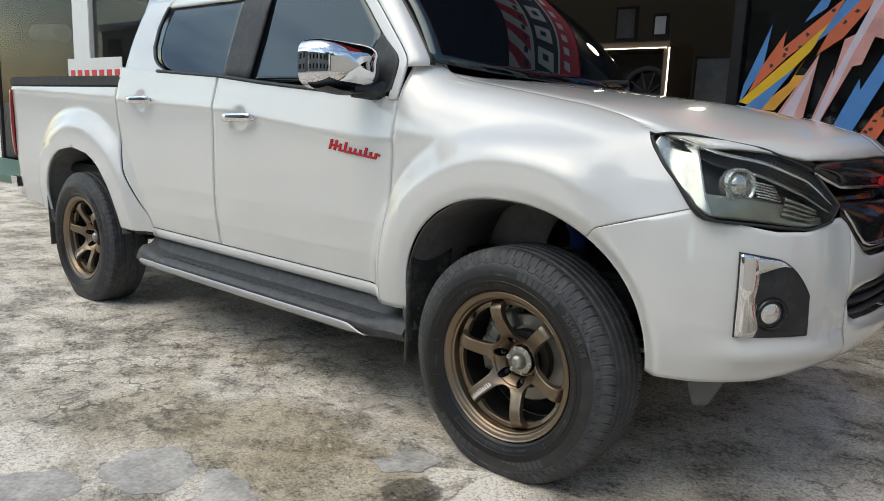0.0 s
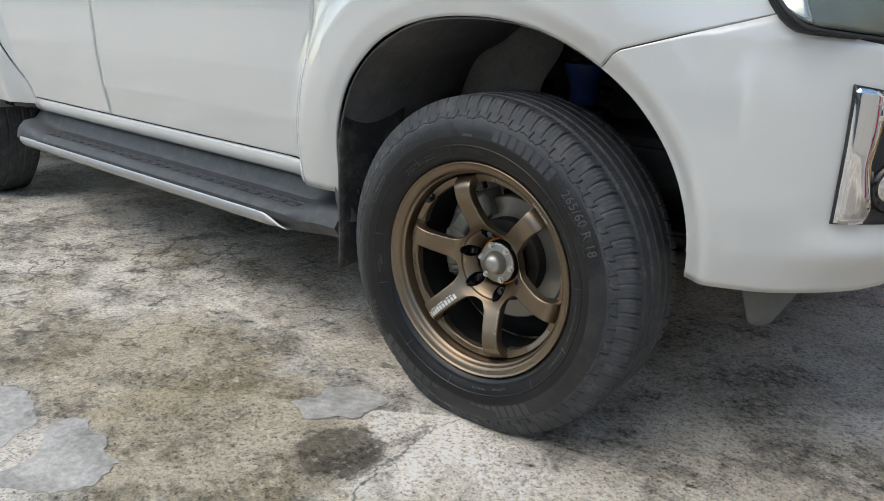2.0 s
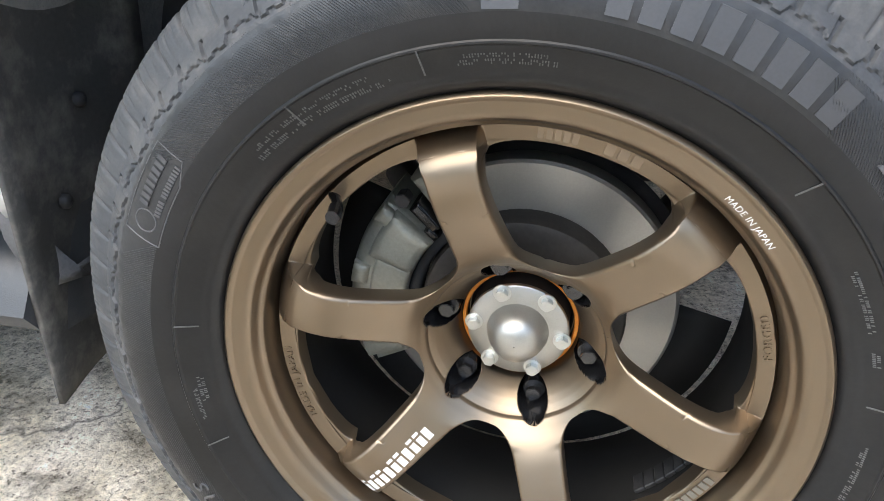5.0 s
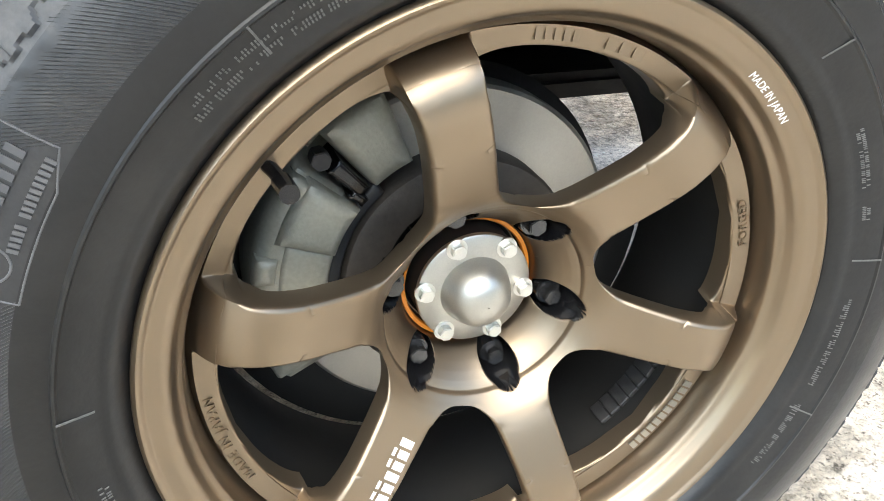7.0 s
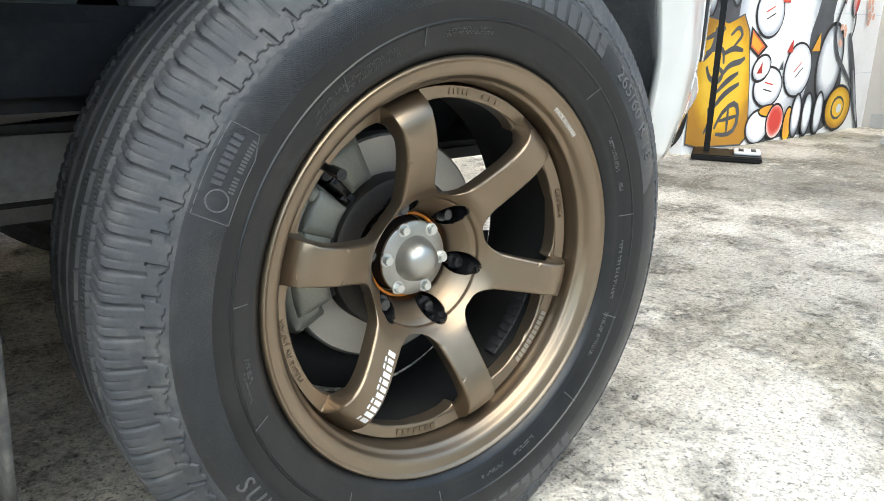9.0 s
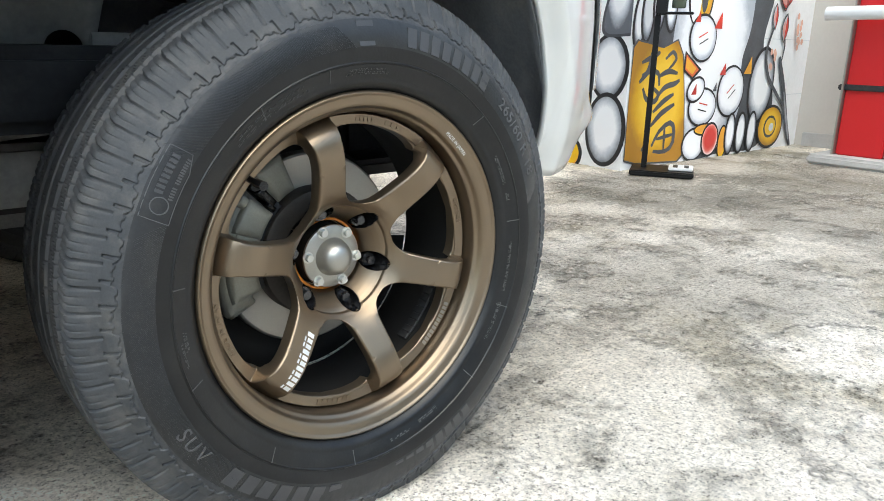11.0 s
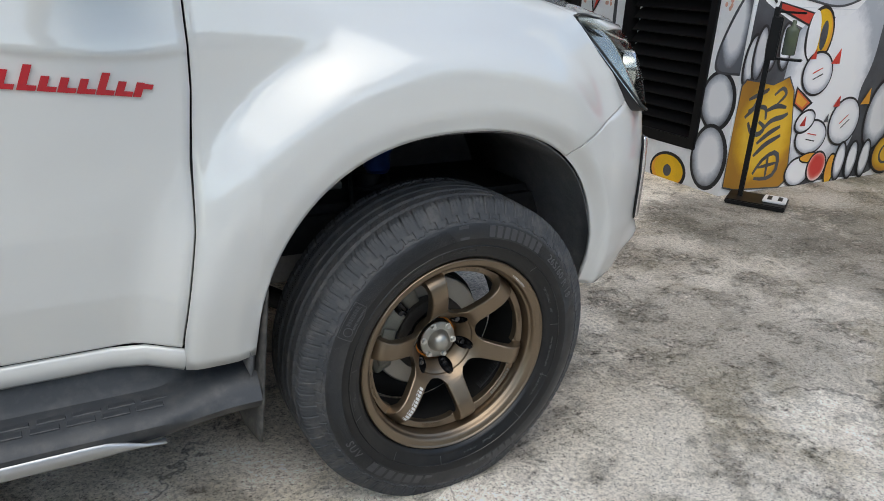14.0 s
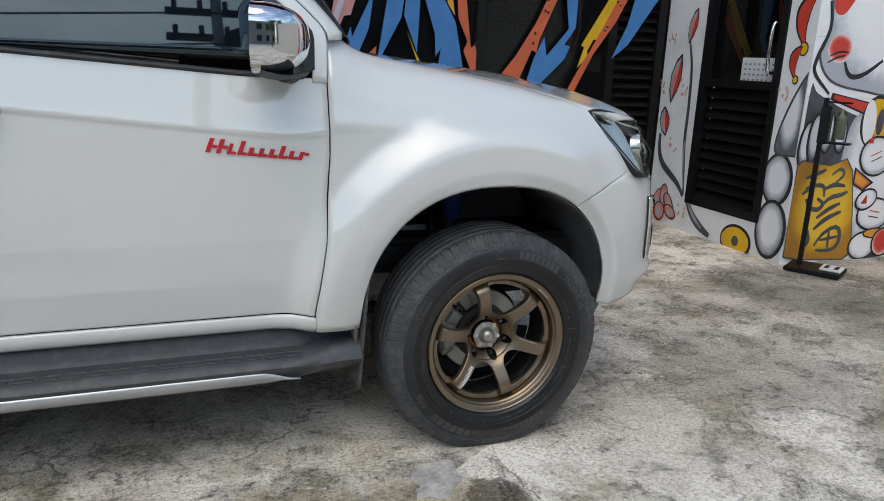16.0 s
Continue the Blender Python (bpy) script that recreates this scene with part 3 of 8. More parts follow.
# load bed


def bed_low(x):
    return max(0.50, arch_z(x, ARCH_R)) if ARCH_R[0] - ARCH_R[2] < x < ARCH_R[0] + ARCH_R[2] else 0.50


def bed_top(x):
    return interp(x, [(-4.2, 1.262), (-2.6, 1.235)])


def bed_front(s, v):
    """The strip between the arch and the cab, whose front edge follows the door."""
    z = 0.48 + (bed_top(-3.0) - 0.48) * v
    x1 = cab_rear(z) - 0.006
    xa = ARCH_R[0] + ARCH_R[2] * (max(0.0, 1 - (max(0.0, z - ARCH_R[1]) / ARCH_R[3]) ** ARCH_R[4])) ** (1 / ARCH_R[4]) if z < ARCH_R[1] + ARCH_R[3] else ARCH_R[0]
    return side(xa + (x1 - xa) * s, z)




def bed_rear(s, v):
    z = 0.48 + (bed_top(-3.0) - 0.48) * v
    xa = ARCH_R[0] - ARCH_R[2] * (max(0.0, 1 - (max(0.0, z - ARCH_R[1]) / ARCH_R[3]) ** ARCH_R[4])) ** (1 / ARCH_R[4]) if z < ARCH_R[1] + ARCH_R[3] else ARCH_R[0]
    xr = -4.115 - 0.02 * smooth(0.8, 0.5, z)
    return side(xr + (xa - xr) * s, z)


ROWS_B = [0.5 - 0.5 * math.cos(math.pi * i / 47) for i in range(48)]
for m, fl in ((lambda p: p, False), (mirrored, True)):
    me = join_meshes("bed_side", [grid(lambda u, v: m(bed_front(u, v)), lin(0, 1, 24), ROWS_B, flip=fl), grid(lambda u, v: m(bed_rear(u, v)), lin(0, 1, 24), ROWS_B, flip=fl)])
    bm = bmesh.new()
    bm.from_mesh(me)
    bmesh.ops.remove_doubles(bm, verts=bm.verts, dist=0.0015)
    bm.to_mesh(me)
    bm.free()
    thicken(part("bed_side", me, PAINT, truck, "white load bed side with a flared wheel arch"), 0.012)
part("bed_rail", box(-3.41, 0.10, 1.272, 1.58, 0.09, 0.065, 0.012), PLASTIC, truck, "black plastic bed rail cap")
part("bed_rail", box(-3.41, 2 * Y_MID - 0.10, 1.272, 1.58, 0.09, 0.065, 0.012), PLASTIC, truck, "black plastic bed rail cap")
part("bed_cover", box(-3.41, Y_MID, 1.300, 1.56, 1.56, 0.02, 0.006), GLOSS_BLACK, truck, "black bed cover")
part("tailgate", box(-4.20, Y_MID, 0.92, 0.06, 1.56, 0.66, 0.015), PAINT, truck, "white tailgate")
for m, fl in ((lambda p: p, False), (mirrored, True)):
    def tail(u, v):
        """Red wrap-round lens, slightly proud of the bed side, waisted in the middle."""
        z = 0.795 + 0.425 * v
        bow = 0.030 * math.sin(math.pi * v) ** 0.6
        x = -4.118 - 0.105 * math.sin(u * math.pi / 2) - 0.010 * (1 - v)
        y = side_y(-4.115, z) - 0.008 - bow * 0.5 * math.sin(math.pi * min(1, u * 1.4)) + 0.13 * (1 - math.cos(u * math.pi / 2))
        return m(Vector((x, y, z)))
    thicken(part("tail_lamp", grid(tail, lin(0, 1, 12), lin(0, 1, 18), flip=not fl), TAIL_RED, truck, "red wrap-round tail lamp"), 0.012)
part("rear_bumper", box(-4.25, Y_MID, 0.60, 0.22, 1.74, 0.19, 0.06, 4), CHROME, truck, "chrome rear step bumper")

# cab above the window line


def upper_y(z, x=-1.5):
    return 0.072 + (z - 1.25) * 0.34 + 0.10 * max(0.0, z - 1.62)


def up(x, z):
    return Vector((x, upper_y(z, x), z))


Z_ROOF = 1.70


def seam_x(z):
    """Front edge of the door, along the wing and then the windscreen pillar."""
    return interp(z, [(1.20, -0.560), (1.30, -0.554), (1.339, -0.553), (1.36, -0.564), (1.40, -0.602), (1.442, -0.648), (1.55, -0.765), (1.65, -0.88), (1.72, -0.965)])


def pane_front(z):
    return seam_x(z) - 0.062 if z > 1.44 else interp(z, [(1.22, -0.735), (1.40, -0.735), (1.44, -0.708)])


def strip(name, fa, fb, zs, mat, label="", off=0.0, n=8, parent=None, thick=0.01):
    return panel(name, lambda s, z: up(fa(z) + (fb(z) - fa(z)) * s, z) + Vector((0, off, 0)), lin(0, 1, n), zs, mat, parent, label, thick)


def win_rear_back(z):
    """Rear edge of the back door's window, with a round lower corner."""
    return -2.20 + interp(z, [(1.30, 0.18), (1.315, 0.05), (1.33, -0.04), (1.355, -0.12), (1.39, -0.175), (1.45, -0.215), (1.55, -0.225), (1.66, -0.19), (1.70, -0.15)])


strip("door_window_frame", lambda z: seam_x(z) - 0.046 - 0.018 * smooth(1.36, 1.44, z), lambda z: seam_x(z) - 0.0045, lin(1.208, Z_ROOF, 26), PAINT, "white door frame beside the window", -0.004)
zs_w = lin(1.27, 1.655, 16)
front_window = strip("front_window", lambda z: -1.505, lambda z: pane_front(z) - 0.004, zs_w, TINT, "tinted front door window", 0.010, 14, thick=0.004)
rear_window = strip("rear_window", lambda z: win_rear_back(z) + 0.012, lambda z: -1.70, zs_w, TINT, "tinted rear door window", 0.010, 14, thick=0.004)
strip("window_frame", lambda z: -1.705, lambda z: -1.497, lin(1.25, 1.68, 6), PLASTIC, "black pillar trim between the door windows", -0.002)
strip("rear_pillar", lambda z: -2.665 + 0.05 * smooth(1.45, 1.75, z), win_rear_back, lin(1.30, Z_ROOF, 24), PAINT, "white rear cab pillar", -0.003, 14)
strip("window_seal", lambda z: win_rear_back(z) - 0.004, lambda z: win_rear_back(z) + 0.018, lin(1.315, 1.66, 24), PLASTIC, "", -0.006, 3)
panel("roof_rail", lambda s, v: up(-2.64 + s * (2.64 + seam_x(1.66)), 1.655 + 0.06 * v), lin(0, 1, 20), lin(0, 1, 5), PAINT, label="white roof side rail")


def belt_strip(s, v):
    x = -2.26 + s * (2.26 - 0.63)
    z = belt_z(x) - 0.006 + 0.018 * v
    return Vector((x, side_y(x, belt_z(x)) + 0.002 - 0.010 * math.sin(math.pi * v), z))


panel("belt_moulding", belt_strip, lin(0, 1, 30), lin(0, 1, 7), PLASTIC, label="black rubber window seal moulding", thick=0.006)


def roof_point(s, w):
    x = -2.62 + s * (2.62 - 0.86)
    y = 0.245 + w * 2 * (Y_MID - 0.245)
    c = math.sin(math.pi * w)
    return Vector((x, y, 1.712 + 0.075 * c ** 0.7 - 0.03 * smooth(0.8, 1.0, s) - 0.02 * smooth(0.25, 0.0, s)))


thicken(part("roof", grid(roof_point, lin(0, 1, 16), lin(0, 1, 24)), PAINT, truck, "white cab roof"), 0.02)


def screen_point(s, w):
    y = 0.165 + 0.10 * s + w * 2 * (Y_MID - 0.165 - 0.10 * s)
    c = math.sin(math.pi * w) ** 0.8
    x0, x1 = -0.497 + 0.14 * c, -0.845 + 0.10 * c
    z0, z1 = 1.345 - 0.04 * c, 1.70 + 0.05 * c
    sag = 0.03 * math.sin(math.pi * s)
    return Vector((x0 + (x1 - x0) * s + sag * 0.5, y, z0 + (z1 - z0) * s + sag))


windscreen = thicken(part("windscreen", grid(screen_point, lin(0, 1, 14), lin(0, 1, 30)), TINT, truck, "tinted windscreen with reflections"), 0.005)
thicken(part("back_window", grid(lambda s, w: Vector((-2.60 + 0.10 * s, 0.20 + 0.06 * s + w * 2 * (Y_MID - 0.20 - 0.06 * s), 1.30 + 0.42 * s)), lin(0, 1, 4), lin(0, 1, 8)), TINT, truck), 0.005)
part("cabin_floor", box(-1.6, Y_MID, 0.62, 2.0, 1.55, 0.1, 0.02), DARK_STEEL, truck)
part("cab_back_wall", box(-2.62, Y_MID, 0.9, 0.04, 1.60, 0.78, 0.01), PAINT, truck)
part("dashboard", box(-0.78, Y_MID, 1.13, 0.42, 1.46, 0.26, 0.06, 3), PLASTIC, truck, "black dashboard")
for yy in (0.55, 1.31):
    part("seat", join_meshes("seat", [box(-1.55, yy, 0.85, 0.5, 0.5, 0.2, 0.06, 3), box(-1.80, yy, 1.18, 0.16, 0.48, 0.6, 0.06, 3), box(-1.84, yy, 1.54, 0.10, 0.26, 0.18, 0.04, 3)]), PLASTIC, truck, "dark cab seat with headrest")




def pillar_inner(s, v):
    """The windscreen pillar's front face, from its outer edge to the glass."""
    z = 1.325 + 0.375 * v
    a = up(seam_x(z) + 0.002, z) + Vector((0, -0.003, 0))
    q = screen_point(min(1.0, max(0.0, (z - 1.345) / 0.355)), 0.0)
    b = Vector((q.x + 0.002, q.y + 0.006, z + 0.006))
    return a.lerp(b, s) + Vector((0.012, -0.008, 0.0)) * math.sin(math.pi * s)


panel("pillar_face", pillar_inner, lin(0, 1, 8), lin(0, 1, 20), PAINT, label="white windscreen pillar face", thick=0.004)
panel("screen_seal", lambda s, v: pillar_inner(0.86 + 0.2 * s, v) + Vector((0.003, -0.003, 0.003)), lin(0, 1, 3), lin(0, 1, 16), PLASTIC, label="black windscreen seal", thick=0.003)

# bonnet
BON_MID = [(-0.42, 1.318), (-0.13, 1.288), (0.32, 1.240), (0.60, 1.192), (0.75, 1.150), (0.83, 1.10), (0.87, 1.06)]


def bonnet_front(y):
    return interp(y, [(0.19, 0.40), (0.218, 0.450), (0.29, 0.628), (0.392, 0.732), (0.45, 0.760), (0.55, 0.790), (0.70, 0.815), (0.93, 0.83)])


def bonnet_point(s, w):
    y = 0.238 + w * (Y_MID - 0.238)
    xb = -0.468 + 0.135 * math.sin(w * math.pi / 2) ** 0.8
    xf = bonnet_front(y)
    x = xb + (xf - xb) * s
    y -= 0.044 * smooth(0.28, 0.40, x) * (1 - w) ** 8
    k = math.sin(w * math.pi / 2) ** 0.8
    z = interp(x, TOP_Z) * (1 - k) + interp(x, BON_MID) * k - 0.002
    z -= 0.012 * smooth(0.06, 0.0, xf - x) + 0.005 * smooth(0.05, 0.0, w)
    return Vector((x, y, z))


panel("bonnet", bonnet_point, lin(0, 1, 44), lin(0, 1, 24), PAINT, label="white bonnet", thick=0.01)
# added white filler that lightens the dark gap between bonnet and wing
panel("wing_flange", lambda s, v: Vector((-0.42 + 0.80 * s, 0.175 + 0.11 * v, interp(-0.42 + 0.80 * s, TOP_Z) - 0.013)), lin(0, 1, 24), lin(0, 1, 4), PAINT, label="added white filler strip under the bonnet's edge", thick=0.003)
part("cowl", grid(lambda s, w: Vector((-0.60 + 0.24 * s + 0.07 * math.sin(math.pi * w), 0.25 + w * 1.36, 1.315 - 0.04 * s - 0.01)), lin(0, 1, 4), lin(0, 1, 16)), PLASTIC, truck, "black wiper cowl")
for y0, y1 in ((0.55, 1.10), (1.05, 1.6)):
    part("wiper", tube([(-0.40, y0, 1.318), (-0.40, (y0 + y1) / 2, 1.345), (-0.46, y1, 1.36)], 0.008), PLASTIC, truck, "black windscreen wiper")

# ---- wheels ----
SPOKES = [46.2 + 60 * k for k in range(6)]
# depth of the face along a spoke: a conical bowl for the nuts, a bowed spoke, a roll into the barrel
FACE = [(0.050, 0.128), (0.0562, 0.127), (0.0568, 0.1065), (0.0580, 0.1020), (0.0610, 0.0970), (0.0650, 0.0905), (0.0700, 0.0830), (0.0750, 0.0765), (0.0785, 0.0728), (0.0803, 0.0712), (0.0809, 0.0685), (0.0817, 0.0664), (0.0830, 0.0648), (0.0855, 0.0620), (0.0890, 0.0576), (0.0950, 0.0512), (0.1020, 0.0456), (0.1100, 0.0404), (0.1200, 0.0350), (0.1300, 0.0298), (0.1400, 0.0247), (0.1500, 0.0201), (0.1600, 0.0166), (0.1700, 0.0145), (0.1800, 0.0142), (0.1880, 0.0155), (0.1950, 0.0185), (0.2010, 0.0232), (0.2060, 0.0290), (0.2105, 0.0360), (0.2150, 0.0460), (0.2180, 0.0520)]
PAD = [(0.165, 0.0480), (0.1985, 0.0462), (0.2005, 0.0450), (0.2130, 0.0416), (0.2150, 0.0395), (0.2180, 0.0340)]
R_HUB, R_RING = 0.0870, 0.2000


def spoke_edge(r):
    """Half the width of a spoke, in metres."""
    return interp(r, [(0.087, 0.0250), (0.105, 0.0236), (0.125, 0.0222), (0.15, 0.0212), (0.17, 0.0211), (0.185, 0.0222), (0.195, 0.0236), (0.205, 0.0246), (0.218, 0.0252)])


def spoke_half(r):
    """Half the width of the metal at a radius, as an angle; 30 degrees where spokes run together."""
    full = math.pi / 6
    if r <= R_HUB or r >= R_RING:
        return full
    h = spoke_edge(r)
    f = 0.023
    if r < R_HUB + f:
        t = (R_HUB + f - r) / f
        h += (full * R_HUB - 0.0250) * (1 - (1 - t ** 2.4) ** (1 / 2.4))
    f = 0.014
    if r > R_RING - f:
        t = (r - (R_RING - f)) / f
        h += (full * R_RING - spoke_edge(r)) * (1 - (1 - t ** 3.2) ** (1 / 3.2))
    return min(full, h / r)


def nut_pocket(r, a):
    """1 inside a lug nut's pocket, 0 outside, with a rounded rim."""
    along = r - 0.0700
    width = 0.0142 * math.sqrt(max(0.0, 1 - (max(0.0, along) / 0.0150) ** 2)) if along < 0.0150 else 0.0
    return 1 - smooth(width - 0.0024, width + 0.0008, math.hypot(abs(a) * r, min(0.0, along)))


def rim_depth(r, a):
    """Depth of the wheel's face at a radius and an angle off a spoke's middle."""
    soft = 0.004 * smooth(0.09, 0.11, r) * (1 - smooth(0.206, 0.212, r))
    d = sum(interp(r + soft * q, FACE) for q in (-1.0, -0.5, 0.0, 0.5, 1.0)) / 5
    arc = abs(a) * r
    if r > 0.176:
        e = spoke_edge(r)
        k = smooth(e - 0.0012, e + 0.0030, arc) * smooth(0.176, 0.186, r)
        d = d * (1 - k) + max(d, interp(r, PAD)) * k
    if 0.1 < r < 0.2:
        d += 0.0012 * min(1.0, arc / 0.022) ** 4
    # pocket for the lug nut, drilled into the bowl's cone
    along = r - 0.0700
    k = nut_pocket(r, a)
    if 0.0568 < r < 0.0850:
        d = d * (1 - k) + max(d, 0.116 if along < 0.004 else 0.116 - 4.2 * (along - 0.004)) * k
    return d


def spoke_face():
    radii = [0.050, 0.0562] + lin(0.0568, 0.0799, 44) + [0.0803, 0.0806, 0.0809, 0.0813, 0.0817, 0.0821, 0.0825, 0.0830, 0.0836, 0.0842, 0.0848, 0.0855, 0.0862] + [R_HUB] + [R_HUB + 0.023 * (i / 14) ** 1.7 for i in range(1, 15)] + lin(0.1135, R_RING - 0.0165, 22) + [R_RING - 0.014 * (1 - i / 15) ** 1.7 for i in range(16)] + lin(0.2006, 0.218, 15)
    cols = lin(-1, 1, 121)
    verts, faces = [], []
    for c in SPOKES:
        o = len(verts)
        w = len(cols) + 6
        for r in radii:
            h = spoke_half(r)
            free = h < math.pi / 6 - 1e-6
            s0 = min(h, spoke_edge(r) / r)
            s1 = min(h, s0 + 0.0034 / r)
            row = []
            for t in cols:
                q = abs(t)
                if r < 0.15:
                    a = h * q
                elif q < 0.70:
                    a = s0 * q / 0.70
                elif q < 0.82:
                    a = s0 + (s1 - s0) * (q - 0.70) / 0.12
                else:
                    a = s1 + (h - s1) * (q - 0.82) / 0.18
                a = math.copysign(a, t)
                d = rim_depth(r, a)
                if free:      # rounded edges
                    d += 0.0022 * max(0.0, 1 - (h - abs(a)) * r / 0.0030) ** 2
                row.append((a, r, d))
            dd = row[0][2]
            wall = 0.020 if r < 0.19 else 0.016
            back = [(-(h + (g / r if free else 0)), r, dd + k * wall) for g, k in ((0.0006, 0.15), (0.0010, 0.6), (0.0004, 1.0))]
            fore = [(-x, rr, z) for x, rr, z in back]
            for a, rr, d in back[::-1] + row + fore:
                ang = radians(c) + a
                verts.append((rr * math.cos(ang), d, rr * math.sin(ang)))
        for i in range(len(radii) - 1):
            for j in range(w - 1):
                p = o + i * w + j
                faces.append((p, p + 1, p + w + 1, p + w))
    me = mesh_of(verts, faces)
    bm = bmesh.new()
    bm.from_mesh(me)
    bmesh.ops.remove_doubles(bm, verts=bm.verts, dist=1e-5)
    bm.to_mesh(me)
    bm.free()
    return me


BARREL = [(0.236, 0.014), (0.2445, 0.012), (0.2472, 0.008), (0.2474, 0.003), (0.2465, 0.0002), (0.2445, -0.0012), (0.2425, -0.0004), (0.2412, 0.0018), (0.2395, 0.0028), (0.2330, 0.0044), (0.2275, 0.0072), (0.2252, 0.0102), (0.2240, 0.0150), (0.2215, 0.0185), (0.2195, 0.0200), (0.2184, 0.0222), (0.2178, 0.0300), (0.2174, 0.0360), (0.2170, 0.0420), (0.2168, 0.050), (0.2165, 0.060)]
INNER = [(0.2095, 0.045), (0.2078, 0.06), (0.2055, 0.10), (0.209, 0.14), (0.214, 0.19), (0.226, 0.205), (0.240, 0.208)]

TREAD_MID = 0.112      # depth of the tread's middle line


def tyre_profile():
    """(radius, depth) from the outer bead over the tread to the inner bead, with a tag of the zone."""
    out = [(0.2390, 0.0180), (0.2440, 0.0100), (0.2475, 0.0045), (0.2510, 0.0000), (0.2550, -0.0045), (0.2585, -0.0068), (0.2610, -0.0072), (0.2640, -0.0085), (0.2700, -0.0118), (0.2770, -0.0150), (0.2810, -0.0164), (0.2822, -0.0180), (0.2836, -0.0180), (0.2848, -0.0168), (0.2920, -0.0188), (0.3020, -0.0204), (0.3110, -0.0202), (0.3200, -0.0186), (0.3290, -0.0156), (0.3335, -0.0138), (0.3362, -0.0122), (0.3385, -0.0108), (0.3405, -0.0095), (0.3422, -0.0083), (0.3440, -0.0070), (0.3458, -0.0056), (0.3478, -0.0040), (0.3504, -0.0019), (0.3530, 0.0008)]
    side = [(r, d, 0) for r, d in out]
    crown = []
    n = 52
    for i in range(n + 1):
        w = -0.1115 + 0.223 * i / n       # across the tread
        t = abs(w) / 0.1115
        r = 0.3875 - 0.004 * t ** 2 - 0.028 * max(0.0, (t - 0.80) / 0.20) ** 2.0
        crown.append((r, TREAD_MID + w, 1))
    inner = [(r, 2 * TREAD_MID - d, 0) for r, d, _ in reversed(side)]
    return side + crown + inner


BLOCKS = 80            # shoulder blocks round the tread


def tread_cut(w, a):
    """How deep the tread is cut at a place across the tread and round it."""
    turn = a * BLOCKS / (2 * math.pi)
    pitch = 2 * math.pi * 0.383 / BLOCKS
    cut = 0.0
    for g, half in ((0.0, 0.0024), (0.031, 0.0030), (-0.031, 0.0030), (0.0655, 0.0034), (-0.0655, 0.0034)):
        k = abs(w - g)
        cut = max(cut, 0.0064 * (1 - smooth(half - 0.0010, half + 0.0014, k)))
    out = abs(w)
    sign = 1.0 if w > 0 else -1.0
    bow = 0.34 * math.sin(math.pi * min(1.0, max(0.0, (out - 0.066) / 0.075)))
    ph = (turn + sign * bow + (0.5 if w > 0 else 0.0)) % 1.0
    s = min(ph, 1 - ph) * pitch
    if out > 0.068:        # lateral grooves and two fine sipes on each shoulder block
        cut = max(cut, 0.0052 * (1 - smooth(0.0008, 0.0030, s)) * (0.45 + 0.55 * abs(math.sin((out - 0.068) * 70))))
        if 0.072 < out < 0.104:
            for q in (0.36, 0.66):
                cut = max(cut, 0.0016 * (1 - smooth(0.0003, 0.0014, abs(ph - q) * pitch)))
    elif out > 0.034:      # rib with slanted fine sipes
        p2 = (turn * 2 + sign * out * 60) % 1.0
        cut = max(cut, 0.0022 * (1 - smooth(0.0004, 0.0015, min(p2, 1 - p2) * pitch / 2)) * smooth(0.040, 0.045, out))
    elif out > 0.004:
        p2 = (turn * 1.0 - sign * out * 40) % 1.0
        cut = max(cut, 0.0026 * (1 - smooth(0.0006, 0.0016, min(p2, 1 - p2) * pitch)) * smooth(0.010, 0.016, out))
    return cut


def tyre_mesh():
    prof = tyre_profile()
    n = BLOCKS * 22
    verts, faces = [], []
    m = len(prof)
    for i in range(n):
        a = 2 * math.pi * i / n
        ca, sa = math.cos(a), math.sin(a)
        for r, d, zone in prof:
            w = d - TREAD_MID
            if zone:
                r -= tread_cut(w, a)
            elif 0.331 < r < 0.3535:      # buttress: a winding ridge below the blocks, which run out over it
                turn = a * BLOCKS / (2 * math.pi) + (0.5 if w > 0 else 0.0)
                ph = (turn * 0.5) % 1.0
                reach = 0.3435 - 0.0042 * (smooth(0.05, 0.13, ph) - smooth(0.55, 0.63, ph)) + 0.0012 * math.sin(4 * math.pi * turn)
                block = smooth(reach, reach + 0.0022, r)
                ridge = math.exp(-((r - reach + 0.0035) / 0.0018) ** 2)
                q = turn % 1.0
                groove = (1 - smooth(0.0010, 0.0030, min(q, 1 - q) * 0.0295)) * smooth(reach + 0.001, reach + 0.004, r)
                push = 0.0030 * block + 0.0010 * ridge - 0.0040 * groove
                d += -push if w < 0 else push
            z = r * sa
            if z < -0.3655:              # the tyre's foot is pressed flat
                z = -0.3655 - 0.0012
            verts.append((r * ca, d - 0.010 * (1 if w < 0 else -1) * smooth(-0.30, -0.36, r * sa) * smooth(0.25, 0.31, r) * (1 if abs(w) > 0.08 else 0), z))
    for i in range(n):
        for j in range(m - 1):
            p, q = i * m + j, ((i + 1) % n) * m + j
            faces.append((p, q, q + 1, p + 1))
    me = auto_smooth(mesh_of(verts, faces), 32)
    me.materials.append(RUBBER)
    me.materials.append(TREAD)
    me.materials.append(RUBBER_UP)
    first = next(k for k, q in enumerate(prof) if q[0] > 0.336)
    last = m - 1 - first
    up0 = next(k for k, q in enumerate(prof) if q[0] > 0.297)
    me.polygons.foreach_set("material_index", [1 if first <= j < last else 2 if up0 <= j < m - 1 - up0 else 0 for i in range(n) for j in range(m - 1)])
    return me


